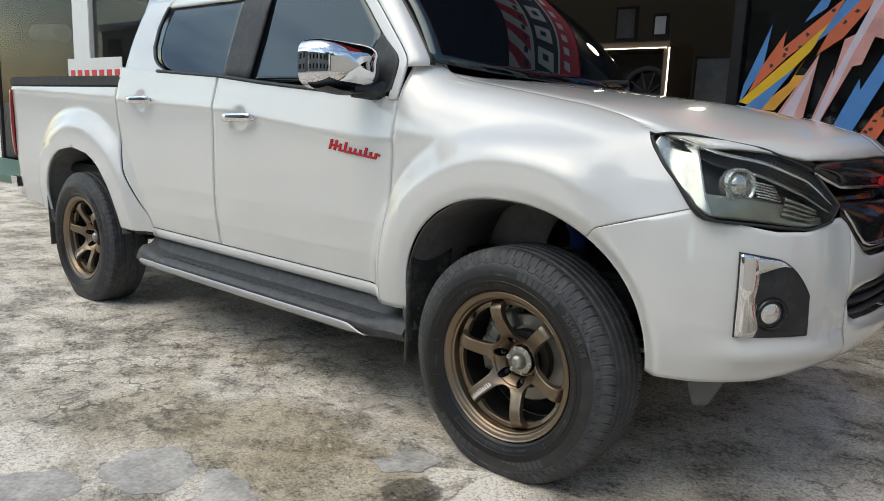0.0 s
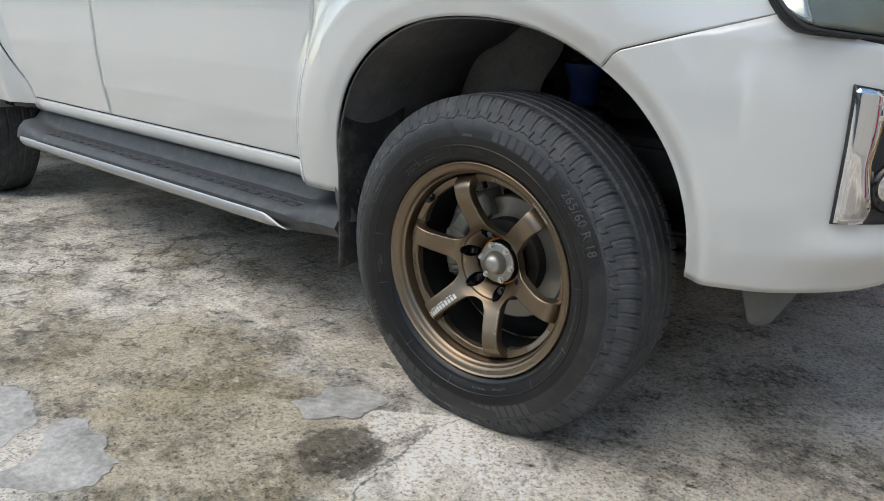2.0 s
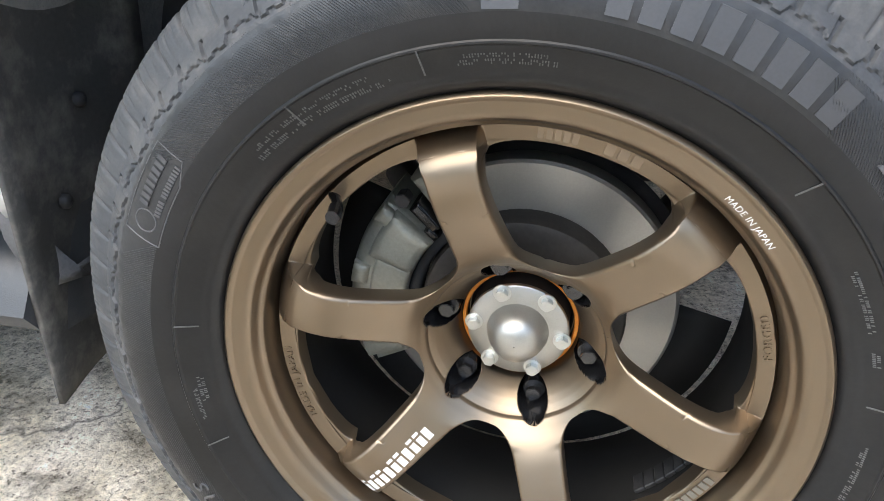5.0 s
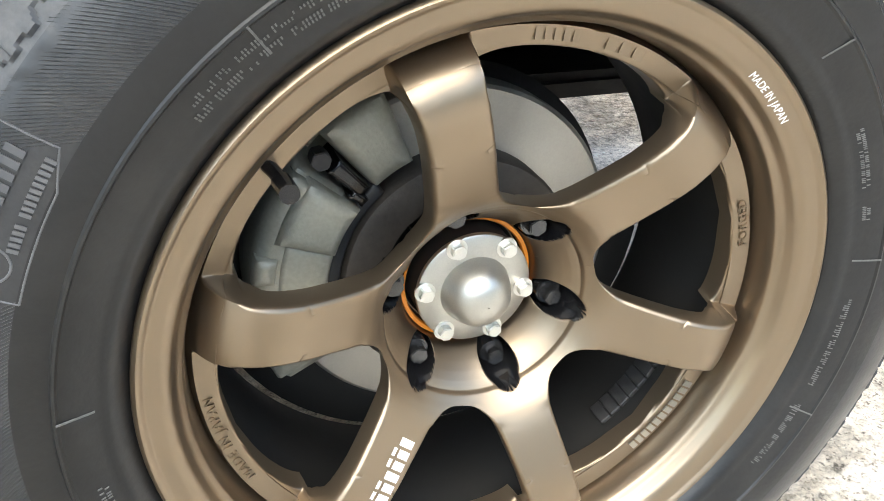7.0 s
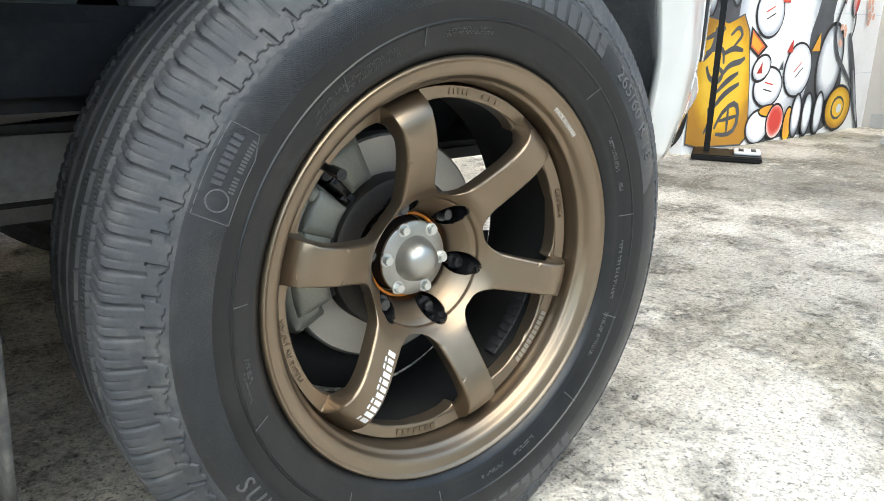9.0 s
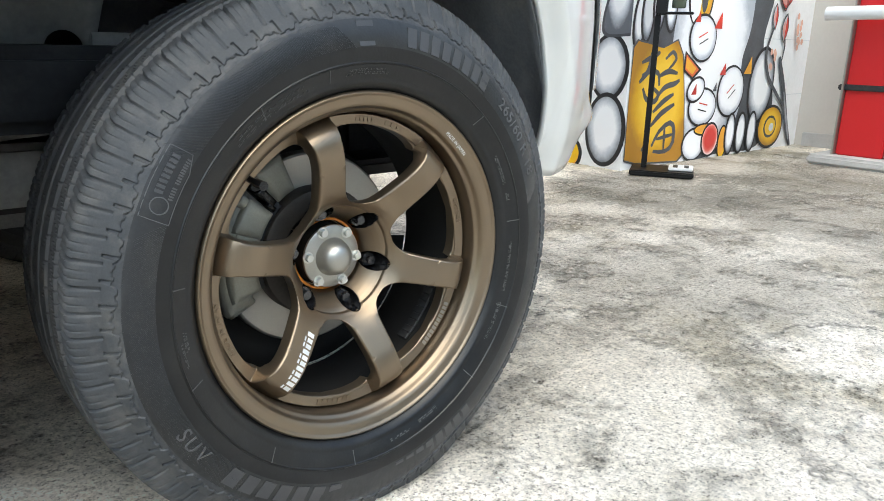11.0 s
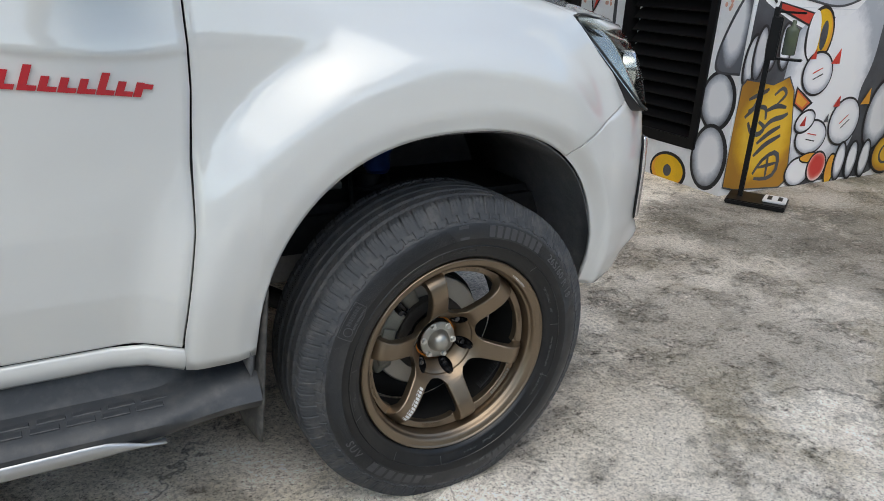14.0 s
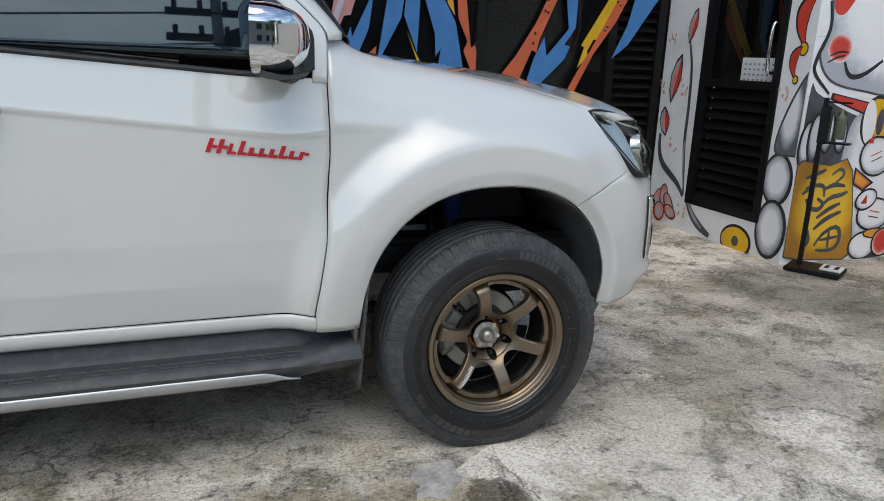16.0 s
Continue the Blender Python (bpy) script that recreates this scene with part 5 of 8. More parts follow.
def build_headlamp(m):
    """One headlamp; m mirrors places for the far side."""
    def put(name, fn, us, vs, mat, label="", thick=0.003):
        return thicken(part(name, grid(lambda u, v: m(fn(u, v)), us, vs, flip=m is mirrored), mat, lamp, label), thick)
    lamp = thicken(part("headlamp", grid(lambda u, v: m(lamp_at(u, v, -0.045 if 0.02 < v < 0.98 and 0.02 < u < 0.98 else -0.004)), lin(0, 1, 40), [0, 0.03] + lin(0.08, 0.92, 10) + [0.97, 1], flip=m is mirrored), BROW, truck, "swept-back headlamp with projector and chrome reflectors"), 0.004)
    put("lens", lambda u, v: lamp_at(u, v, 0.001), lin(0, 1, 48), lin(0, 1, 16), LENS, "clear headlamp lens", 0.002).visible_shadow = False
    put("brow", lambda u, v: lamp_at(0.10 + 0.90 * u, 0.66 - 0.10 * u + (0.325 + 0.10 * u) * v, -0.013 - 0.010 * math.sin(math.pi * v)), lin(0, 1, 40), lin(0, 1, 9), BROW, "black brow inside the lamp")
    put("chrome_strip", lambda u, v: lamp_at(0.12 + 0.86 * u, 0.80 - 0.05 * u + 0.045 * v, -0.0045), lin(0, 1, 36), lin(0, 1, 3), REFLECTOR, "thin chrome line along the brow")
    put("chrome_strip", lambda u, v: lamp_at(0.50 + 0.48 * u, 0.60 - 0.13 * u + 0.04 * v, -0.010), lin(0, 1, 24), lin(0, 1, 3), LAMP_DARK, "grey strip inside the lamp")
    put("side_reflector", lambda u, v: lamp_at(0.025 + (0.20 + 0.13 * (1 - v) ** 2) * u, 0.05 + 0.87 * v, -0.010 - 0.022 * math.sin(math.pi * u) ** 1.5 - 0.004 * math.sin(2 * math.pi * v)), lin(0, 1, 20), lin(0, 1, 24), REFLECTOR, "curved chrome side reflector")
    put("lower_reflector", lambda u, v: lamp_at(0.30 + 0.66 * u, 0.05 + (0.24 + 0.06 * math.sin(math.pi * u)) * v, -0.016 - 0.012 * v), lin(0, 1, 30), lin(0, 1, 8), LAMP_DARK, "grey-green lower reflector")
    for k in range(6):
        put("reflector_rib", lambda u, v, k=k: lamp_at(0.545 + 0.13 * u - 0.01 * k, 0.335 + 0.034 * k + 0.026 * v, -0.012 + 0.004 * math.sin(math.pi * v)), lin(0, 1, 6), lin(0, 1, 5), REFLECTOR)
    for k in range(4):
        put("lens_rib", lambda u, v, k=k: lamp_at(0.70 + 0.20 * u, 0.16 + 0.07 * k + 0.055 * v - 0.02 * u, -0.013 + 0.004 * math.sin(math.pi * v)), lin(0, 1, 8), lin(0, 1, 5), LAMP_DARK)
    c = lamp_at(0.46, 0.46, -0.022)
    n = Vector((0.80, -0.55, 0.10)).normalized()
    rot = n.to_track_quat("-Y", "Z").to_matrix().to_4x4()
    for name, prof, mat, lab in (("projector_ring", [(0.036, 0.012), (0.040, 0.0), (0.046, -0.004), (0.049, 0.004), (0.050, 0.03)], REFLECTOR, "chrome projector ring"),
                                 ("projector_lens", [(0.0005, -0.010), (0.012, -0.0085), (0.024, -0.002), (0.032, 0.007), (0.036, 0.016)], REFLECTOR, "round projector lens")):
        me = auto_smooth(revolve(prof, 40), 50)
        me.transform(Matrix.Translation(c) @ rot)
        if m is mirrored:
            me.transform(Matrix.Translation((0, 2 * Y_MID, 0)) @ Matrix.Diagonal((1, -1, 1, 1)))
        part(name, me, mat, lamp, lab)
    edge = [m(p + Vector((0.001, -0.002, 0))) for p in LOW_R] + [m(p) for p in reversed(TOP_R)]
    part("gasket", tube(edge, 0.0034, 8, False), PLASTIC, lamp)


for side_of in (lambda p: p, mirrored):
    build_headlamp(side_of)

# fog lamps
UF0, UF1 = u_of_x(0.648), u_of_x(0.790)


def fog_at(s, v, out=0.0):
    """s runs forward over the bezel, v upward; the top front corner is cut round."""
    top = 0.825 - 0.035 * s - 0.085 * max(0.0, (s - 0.45) / 0.55) ** 2.2
    u = UF0 + 0.004 * (1 - v) + (UF1 - UF0) * s * (1.0 - 0.02 * v)
    return skin(u, 0.590 + (top - 0.590) * v, out)


for m in (lambda p: p, mirrored):
    fl = m is mirrored

    def put(name, fn, us, vs, mat, parent, label="", thick=0.004):
        return thicken(part(name, grid(lambda u, v: m(fn(u, v)), us, vs, flip=fl), mat, parent, label), thick)
    fog = put("fog_lamp", lambda s, v: fog_at(s, v, 0.0070 - 0.0035 * smooth(0.0, 0.12, s) * smooth(0, 0.06, v) * smooth(0, 0.06, 1 - v) * smooth(0, 0.06, 1 - s)), lin(0, 1, 26), lin(0, 1, 26), PLASTIC, truck, "black fog lamp bezel with chrome trim")
    put("chrome_trim", lambda s, v: fog_at(0.012 + (0.26 + 0.05 * math.sin(3 * math.pi * v) * (1 - v)) * s, 0.012 + 0.97 * v, 0.0085 + 0.007 * math.sin(math.pi * s) - 0.002 * s), lin(0, 1, 8), lin(0, 1, 26), CHROME, fog, "angular chrome trim")
    put("chrome_trim", lambda s, v: fog_at(0.20 + 0.46 * s, 0.985 - (1 - v) * (0.205 * (1 - s) + 0.01), 0.0135 - 0.005 * v), lin(0, 1, 10), lin(0, 1, 5), CHROME, fog, "angular chrome trim")
    c = fog_at(0.46, 0.30, 0.002)
    nrm = (fog_at(0.46, 0.30, 0.05) - fog_at(0.46, 0.30, 0.0)).normalized()
    rot = nrm.to_track_quat("-Y", "Z").to_matrix().to_4x4()
    for name, prof, mat, lab in (("lamp_ring", [(0.034, 0.004), (0.038, -0.008), (0.044, -0.010), (0.048, -0.004), (0.050, 0.012)], GLOSS_BLACK, "black fog lamp ring"),
                                 ("lamp_glass", [(0.0005, -0.006), (0.018, -0.0045), (0.030, -0.001), (0.035, 0.003)], REFLECTOR, "round clear fog lamp")):
        me = auto_smooth(revolve(prof, 40), 50)
        me.transform(Matrix.Translation(c) @ rot)
        if fl:
            me.transform(Matrix.Translation((0, 2 * Y_MID, 0)) @ Matrix.Diagonal((1, -1, 1, 1)))
        part(name, me, mat, fog, lab)

# grille
UG = u_of_x(0.800)
grille = thicken(part("grille", grid(lambda u, v: skin(u, 0.80 + 0.255 * v, -0.05) , lin(UG, U_END, 20), lin(0, 1, 8)), GLOSS_BLACK, truck, "gloss black and chrome front grille"), 0.006)
thicken(part("grille_panel", grid(lambda u, v: mirrored(skin(u, 0.80 + 0.255 * v, -0.05)), lin(UG, U_END, 20), lin(0, 1, 8), flip=True), GLOSS_BLACK, grille), 0.006)
for m in (lambda p: p, mirrored):
    fl = m is mirrored
    def grille_piece(name, lo, hi, u0, out, depth, mat, label):
        """A bowed band between two height lines, from u0 to the middle."""
        thicken(part(name, grid(lambda u, v: m(skin(u0 + (U_END - u0) * u, lo(u0 + (U_END - u0) * u) + (hi(u0 + (U_END - u0) * u) - lo(u0 + (U_END - u0) * u)) * v, out + depth * math.sin(math.pi * v) ** 0.7)), [k * k for k in lin(0, 1, 30)], lin(0, 1, 9), flip=fl), mat, grille, label), 0.006)

    def upper_low(u):
        return interp(u, [(0.95, 1.034), (1.0, 1.014), (1.06, 0.996), (U_END, 0.988)])

    def upper_high(u):
        return interp(u, [(0.95, 1.044), (0.985, 1.060), (1.1, 1.076), (U_END, 1.098)])

    def edge_low(u):
        return bump_top(u) + 0.004
    grille_piece("grille_band", upper_low, upper_high, 0.95, 0.004, 0.018, GLOSS_BLACK, "gloss black upper grille band")
    grille_piece("grille_strip", lambda u: upper_low(u) - 0.005, lambda u: upper_low(u) + 0.006, 0.955, 0.010, 0.005, CHROME, "thin chrome grille strip")
    grille_piece("grille_band", edge_low, lambda u: max(edge_low(u) + 0.003, upper_low(u) - 0.030), 1.068, -0.012, 0.010, GLOSS_BLACK, "gloss black lower grille band")
    # this lower strip is added in place of light streaks reflected in the band
    grille_piece("grille_strip", lambda u: edge_low(u) + 0.020, lambda u: edge_low(u) + 0.034, 1.085, -0.004, 0.006, CHROME, "thin chrome grille strip")
part("emblem", box(0.855, 0.80, 1.010, 0.02, 0.10, 0.030, 0.006), RED, grille, "plain red emblem")

# door handles and badge
for m, fl in ((lambda p: p, False), (mirrored, True)):
    for dr, hx, hz, tilt in ((front_door, -1.495, 1.115, 0.0), (rear_door, -2.375, 1.178, 0.0)):
        d = dr

        def bar(u, v, hx=hx, hz=hz):
            x = hx - 0.112 + 0.224 * u
            end = min(1.0, 9.0 * min(u, 1 - u) + 0.40)
            a = 2 * math.pi * v
            stand = 0.034 * math.sin(math.pi * u) ** 0.30
            return m(Vector((x, side_y(x, hz) - 0.004 - stand + 0.009 * math.cos(a) * end, hz + 0.004 * (u - 0.5) + 0.0200 * math.copysign(abs(math.sin(a)) ** 0.6, math.sin(a)) * end)))
        part("door_handle", auto_smooth(grid(bar, lin(0, 1, 26), lin(0, 1, 17), flip=fl), 60), CHROME, d, "chrome door handle")


def badge():
    """Red slanted strokes on a common base line, about the badge's size."""
    def quad(x0, x1, z0, z1, slant):
        bm = bmesh.new()
        vs = []
        for off in (0.001, -0.0045):
            for x, z in ((x0, z0), (x1, z0), (x1, z1), (x0, z1)):
                xx = x + slant * (z - 1.0)
                zz = z - 0.095 * (xx + 0.7625)
                vs.append(bm.verts.new((xx, side_y(xx, zz) + off, zz)))
        for f in ((4, 5, 6, 7), (0, 1, 5, 4), (1, 2, 6, 5), (2, 3, 7, 6), (3, 0, 4, 7)):
            bm.faces.new([vs[i] for i in f])
        bmesh.ops.recalc_face_normals(bm, faces=bm.faces)
        part("badge_bar", bm, RED, front_door, "red slanted badge bar")
    x = -0.905
    for w, h, foot in ((0.012, 0.040, 0), (0.012, 0.040, 0), (0.010, 0.030, 0.02), (0.012, 0.040, 0.03), (0.012, 0.024, 0.012), (0.012, 0.024, 0.012), (0.012, 0.024, 0.012), (0.012, 0.036, 0.012), (0.012, 0.024, 0.012), (0.012, 0.024, 0.0)):
        quad(x, x + w, 1.000, 1.000 + h, 0.35)
        quad(x + w, x + w + 0.014, 1.000 if foot else 1.014, 1.008 if foot else 1.022, 0.35)
        x += 0.028


badge()

# door mirrors
for m, fl in ((lambda p: p, False), (mirrored, True)):
    def shell(u, v):
        """Chrome cap: a rounded pod, blunt to the rear."""
        a = 2 * math.pi * v
        t = u
        grow = (1 - (1 - t) ** 2.8) ** 0.42
        y = -0.060 + 0.135 * grow * math.copysign(abs(math.cos(a)) ** 0.5, math.cos(a))
        z = 1.318 + 0.088 * grow * math.copysign(abs(math.sin(a)) ** 0.5, math.sin(a)) + 0.02 * (y + 0.06) * (-1 if a < math.pi else 0)
        x = -0.632 - 0.140 * t + 0.24 * (y + 0.06)
        return m(Vector((x, y, z)))
    mir = part("door_mirror", auto_smooth(grid(shell, lin(0.0, 1, 20), lin(0, 1, 41), flip=not fl), 60), CHROME, truck, "chrome-capped door mirror")
    part("mirror_glass", grid(lambda u, v: shell(0.97, v).lerp(m(Vector((-0.775, -0.07, 1.318))), u) + Vector((0.004, 0, 0)), lin(0, 1, 4), lin(0, 1, 41), flip=not fl), REFLECTOR, mir, "mirror glass")
    part("lower_shell", grid(lambda u, v: m(Vector((-0.655 - 0.12 * u, -0.185 + 0.23 * v, 1.242 - 0.018 * math.sin(math.pi * v) - 0.01 * math.sin(math.pi * u)))), lin(0, 1, 8), lin(0, 1, 10), flip=fl), PLASTIC, mir, "black lower mirror shell")
    part("mirror_arm", join_meshes("arm", [tube([m(Vector((-0.70, -0.03, 1.236))), m(Vector((-0.672, 0.03, 1.228))), m(Vector((-0.655, 0.085, 1.240)))], [0.028, 0.026, 0.034], 14)]), PLASTIC, mir, "black mirror arm")
    thicken(part("mirror_sail", grid(lambda s, z: m(up(pane_front(z) - 0.012 + (seam_x(z) - 0.040 - 0.024 * smooth(1.36, 1.44, z) - 0.05 * (1 - smooth(1.222, 1.246, z)) ** 2 - pane_front(z) + 0.012) * s, z) + Vector((0, -0.006, 0))), lin(0, 1, 8), lin(1.222, 1.45, 12), flip=fl), PLASTIC, mir, "black triangular panel at the mirror's foot"), 0.008)

# side steps
STEP = [(0.150, 0.470), (0.128, 0.452), (0.118, 0.410), (0.106, 0.392), (0.085, 0.388), (0.040, 0.382), (0.020, 0.374), (0.012, 0.362), (0.014, 0.345), (0.030, 0.322), (0.060, 0.302), (0.110, 0.296), (0.170, 0.305), (0.180, 0.460)]
for m, fl in ((lambda p: p, False), (mirrored, True)):
    def step_at(u, v):
        x = -2.44 + (2.44 - 0.462) * u
        y, z = STEP[v]
        e = smooth(-0.66, -0.52, x) + smooth(-2.28, -2.42, x)
        if v in (2, 3, 4, 5):
            z += 0.045 * e * (1.0 if v < 4 else 0.65)
            y += 0.012 * e
        if v in (6, 7):
            y += 0.012 * e
            z += 0.018 * e
        if 8 <= v <= 11:
            z += 0.02 * smooth(-0.72, -0.50, x)
        return m(Vector((x, y, z)))
    us = [0, 0.003, 0.02, 0.05, 0.1] + lin(0.15, 0.85, 12) + lin(0.87, 0.995, 14) + [1.0]
    me = grid(step_at, us, range(len(STEP)), flip=not fl)
    bm = bmesh.new()
    bm.from_mesh(me)
    bm.verts.ensure_lookup_table()
    n_p = len(STEP)
    for first in (0, (len(us) - 1) * n_p):
        bm.faces.new([bm.verts[first + i] for i in range(n_p)])
    bmesh.ops.recalc_face_normals(bm, faces=bm.faces)
    bm.to_mesh(me)
    bm.free()
    st = part("side_step", auto_smooth(me, 38), STEP_PLASTIC, truck, "dark grey plastic side step with silver edge trim")
    def trim(u, v):
        x = -2.40 + (2.40 - 0.655) * u
        k = smooth(1.0, 0.93, u)
        a = v
        pts = [(0.018, 0.352), (0.012, 0.338), (0.020, 0.322), (0.036, 0.308)]
        y = interp(a, [(i / 3, q[0]) for i, q in enumerate(pts)]) - 0.004
        z = interp(a, [(i / 3, q[1]) for i, q in enumerate(pts)])
        z = 0.318 + (z - 0.318) * (0.15 + 0.85 * k)
        return m(Vector((x, y, z)))
    thicken(part("silver_trim", grid(trim, lin(0, 1, 50), lin(0, 1, 8), flip=not fl), SILVER_TRIM, st, "silver painted trim along the step"), 0.003)
    for i in range(26):
        x0 = -2.20 + i * 0.061
        for j in range(2):
            part("tread_pad", box(0, 0, 0, 0.050, 0.018, 0.003, 0.0012, 1), STEP_PLASTIC, st, "", Matrix.Translation(m(Vector((x0 + 0.012 * j, 0.054 + 0.026 * j, 0.3848 + 0.002 * j)))))

# mud flaps
for arch_x, zt in ((-0.444, 0.62), (ARCH_R[0] - ARCH_R[2] - 0.01, 0.60)):
    for m, fl in ((lambda p: p, False), (mirrored, True)):
        flap = thicken(part("mud_flap", grid(lambda u, v: m(Vector((arch_x - 0.022 * v - 0.012 * math.sin(math.pi * u), 0.012 + 0.020 * v + 0.24 * u * (1 - 0.10 * v), zt + 0.05 - (zt - 0.205) * v - 0.006 * (1 - u) * v + 0.008 * u * u * v))), lin(0, 1, 10), lin(0, 1, 16), flip=fl), FLAP, truck, "black rubber mud flap"), 0.006)
        for uu, vv in ((0.14, 0.08), (0.3, 0.52), (0.5, 0.30)):
            p = m(Vector((arch_x - 0.022 * vv + 0.004, 0.012 + 0.02 * vv + 0.24 * uu, zt + 0.05 - (zt - 0.205) * vv)))
            me = revolve([(0.0005, -0.004), (0.004, -0.0038), (0.0075, -0.001), (0.008, 0.004)], 16)
            me.transform(Matrix.Translation(p) @ Matrix.Rotation(radians(90), 4, "Z"))
            part("flap_screw", me, DARK_STEEL, flap)

# wheel housings
for (cx, cz, a, b, n), lab in ((ARCH_F, "front"), (ARCH_R, "rear")):
    for m, fl in ((lambda p: p, False), (mirrored, True)):
        def vault(u, v):
            ang = math.pi * (0.0 + 1.10 * u)
            y0 = -0.035 if v == 0 else 0.02 + 0.62 * v
            k = 0.995 if v == 0 else 1.035
            e, aa = n, a
            if cx == ARCH_F[0]:
                e, aa = (n + 0.11, a) if math.cos(ang) < 0 else (FRONT_N, FRONT_A)
            x = cx + aa * k * math.copysign(abs(math.cos(ang)) ** (2 / e), math.cos(ang))
            s = math.sin(ang)
            z = cz + b * k * (abs(s) ** (2 / e) if s > 0 else -abs(s) * 0.5)
            if v == 0:
                y0 = (skin(x, max(z, 0.447)).y if cx == ARCH_F[0] else side_y(x, max(z, 0.447))) + 0.010 + 0.5 * max(0.0, 0.447 - z)
            else:
                y0 += 0.06 * smooth(0.15, 0.45, x) + 0.4 * max(0.0, 0.447 - z)
            return m(Vector((x, y0, z + 0.012 * math.sin(11 * ang) * (1 if v else 0))))
        thicken(part("wheel_housing", grid(vault, lin(0, 1, 60), [0, 0.02, 0.1, 0.3, 0.6, 1.0], flip=fl), LINER, truck, "black wheel housing liner"), 0.003, 1.0)
        me = mesh_of([m(Vector((cx + a * 1.04 * x, 0.64, cz - 0.10 + (b * 1.12 + 0.1) * z))) for x, z in ((-1, 0), (1, 0), (1, 0.75), (0.7, 1), (-0.7, 1), (-1, 0.75))], [tuple(range(6))], False)
        thicken(part("inner_wing", me, LINER, truck), 0.004)

# front suspension, near and far side
for m in (lambda p: p, mirrored):
    V = lambda x, y, z: m(Vector((x, y, z)))
    part("damper", tube([V(-0.02, 0.42, 0.34), V(-0.02, 0.47, 0.60), V(-0.02, 0.50, 0.86)], 0.032, 18), DARK_STEEL, truck, "dark suspension strut")
    coil = [V(-0.02 + 0.058 * math.cos(t), 0.455 + 0.058 * math.sin(t) * 0.9 + 0.012 * t / 6.3, 0.52 + 0.052 * t / 6.28) for t in [i * 0.35 for i in range(108)]]
    part("coil_spring", tube(coil, 0.0085, 8), DARK_STEEL, truck, "dark suspension spring")
    part("spring_seat", auto_smooth(revolve([(0.001, -0.03), (0.030, -0.03), (0.036, -0.02), (0.036, 0.02), (0.052, 0.05), (0.052, 0.07), (0.001, 0.075)], 28), 30), BLUE, truck, "blue damper boot", Matrix.Translation(V(-0.01, 0.45, 0.735)) @ Matrix.Rotation(radians(90), 4, "X"))
    part("upper_arm", tube([V(-0.14, 0.62, 0.62), V(0.0, 0.26, 0.60), V(0.14, 0.62, 0.62)], 0.020, 10), DARK_STEEL, truck)
    part("lower_arm", tube([V(-0.26, 0.66, 0.30), V(0.0, 0.25, 0.26), V(0.22, 0.66, 0.30)], 0.030, 10), DARK_STEEL, truck)
    part("tie_rod", tube([V(-0.13, 0.24, 0.37), V(-0.15, 0.7, 0.38)], 0.012, 10), DARK_STEEL, truck)
    part("brake_hose", tube(spline([V(-0.09, 0.16, 0.52), V(-0.16, 0.22, 0.60), V(-0.12, 0.36, 0.68), V(-0.05, 0.55, 0.72)], 20), 0.006, 8), PLASTIC, truck)
    # pressed plate with a teardrop hole, hung before the chassis rail
    hole = [(-0.235 + 0.030 * math.cos(t) * (1 if math.sin(t) > 0 else 1 - 0.55 * abs(math.sin(t))), 0.652 + (0.030 if math.sin(t) > 0 else 0.042) * math.sin(t)) for t in [2 * math.pi * i / 40 for i in range(40)]]
    rim_pts = [(-0.46, 0.500), (-0.345, 0.516), (-0.235, 0.528), (-0.205, 0.560), (-0.19, 0.62), (-0.185, 0.665), (-0.16, 0.75), (-0.12, 0.86), (-0.30, 0.90), (-0.46, 0.88)]
    outer = [(q.x, q.y) for q in spline([(*p, 0) for p in rim_pts + rim_pts[:1]], 41)[:-1]]
    k0 = min(range(40), key=lambda i: (outer[i][0] - hole[0][0] - 0.2) ** 2 + (outer[i][1] - hole[0][1]) ** 2)
    ring_o = [outer[(k0 + i) % 40] for i in range(40)]
    at = lambda p: V(p[0], 0.485 - 0.10 * (p[1] - 0.65) ** 2 + 0.25 * max(0.0, p[0] + 0.225), p[1])
    verts = [at(p) for p in hole] + [at((h[0] + (o[0] - h[0]) * 0.3, h[1] + (o[1] - h[1]) * 0.3)) for h, o in zip(hole, ring_o)] + [at(p) for p in ring_o]
    faces = [(i + 40 * j, (i + 1) % 40 + 40 * j, (i + 1) % 40 + 40 * (j + 1), i + 40 * (j + 1)) for j in range(2) for i in range(40)]
    thicken(part("chassis_bracket", mesh_of(verts, faces), DUSTY, truck, "dusty grey pressed plate with a teardrop hole"), 0.003, 0.0)
    # added black sheet behind the hole, coloured as the shade within
    part("bracket_backing", box(*V(-0.24, 0.56, 0.66), 0.16, 0.01, 0.18, 0.004), RECESS_SHADE, truck)
    part("chassis_outrigger", box(*V(-0.36, 0.50, 0.462), 0.30, 0.06, 0.10, 0.012, 2), DUSTY, truck, "dusty grey chassis outrigger")
    part("inner_plate", box(*V(-0.15, 0.475, 0.61), 0.10, 0.008, 0.14, 0.003), DUSTY, truck)
    part("knuckle", box(*V(0.02, 0.22, 0.37), 0.10, 0.08, 0.26, 0.03, 3), CASTING, truck, "cast steering knuckle")
    part("front_bracket", box(*V(0.33, 0.50, 0.52), 0.10, 0.03, 0.24, 0.012, 2), DARK_STEEL, truck)
    part("chassis_rail", box(*V(-1.75, 0.58, 0.47), 4.7, 0.10, 0.16, 0.015), DARK_STEEL, truck, "black chassis rail")
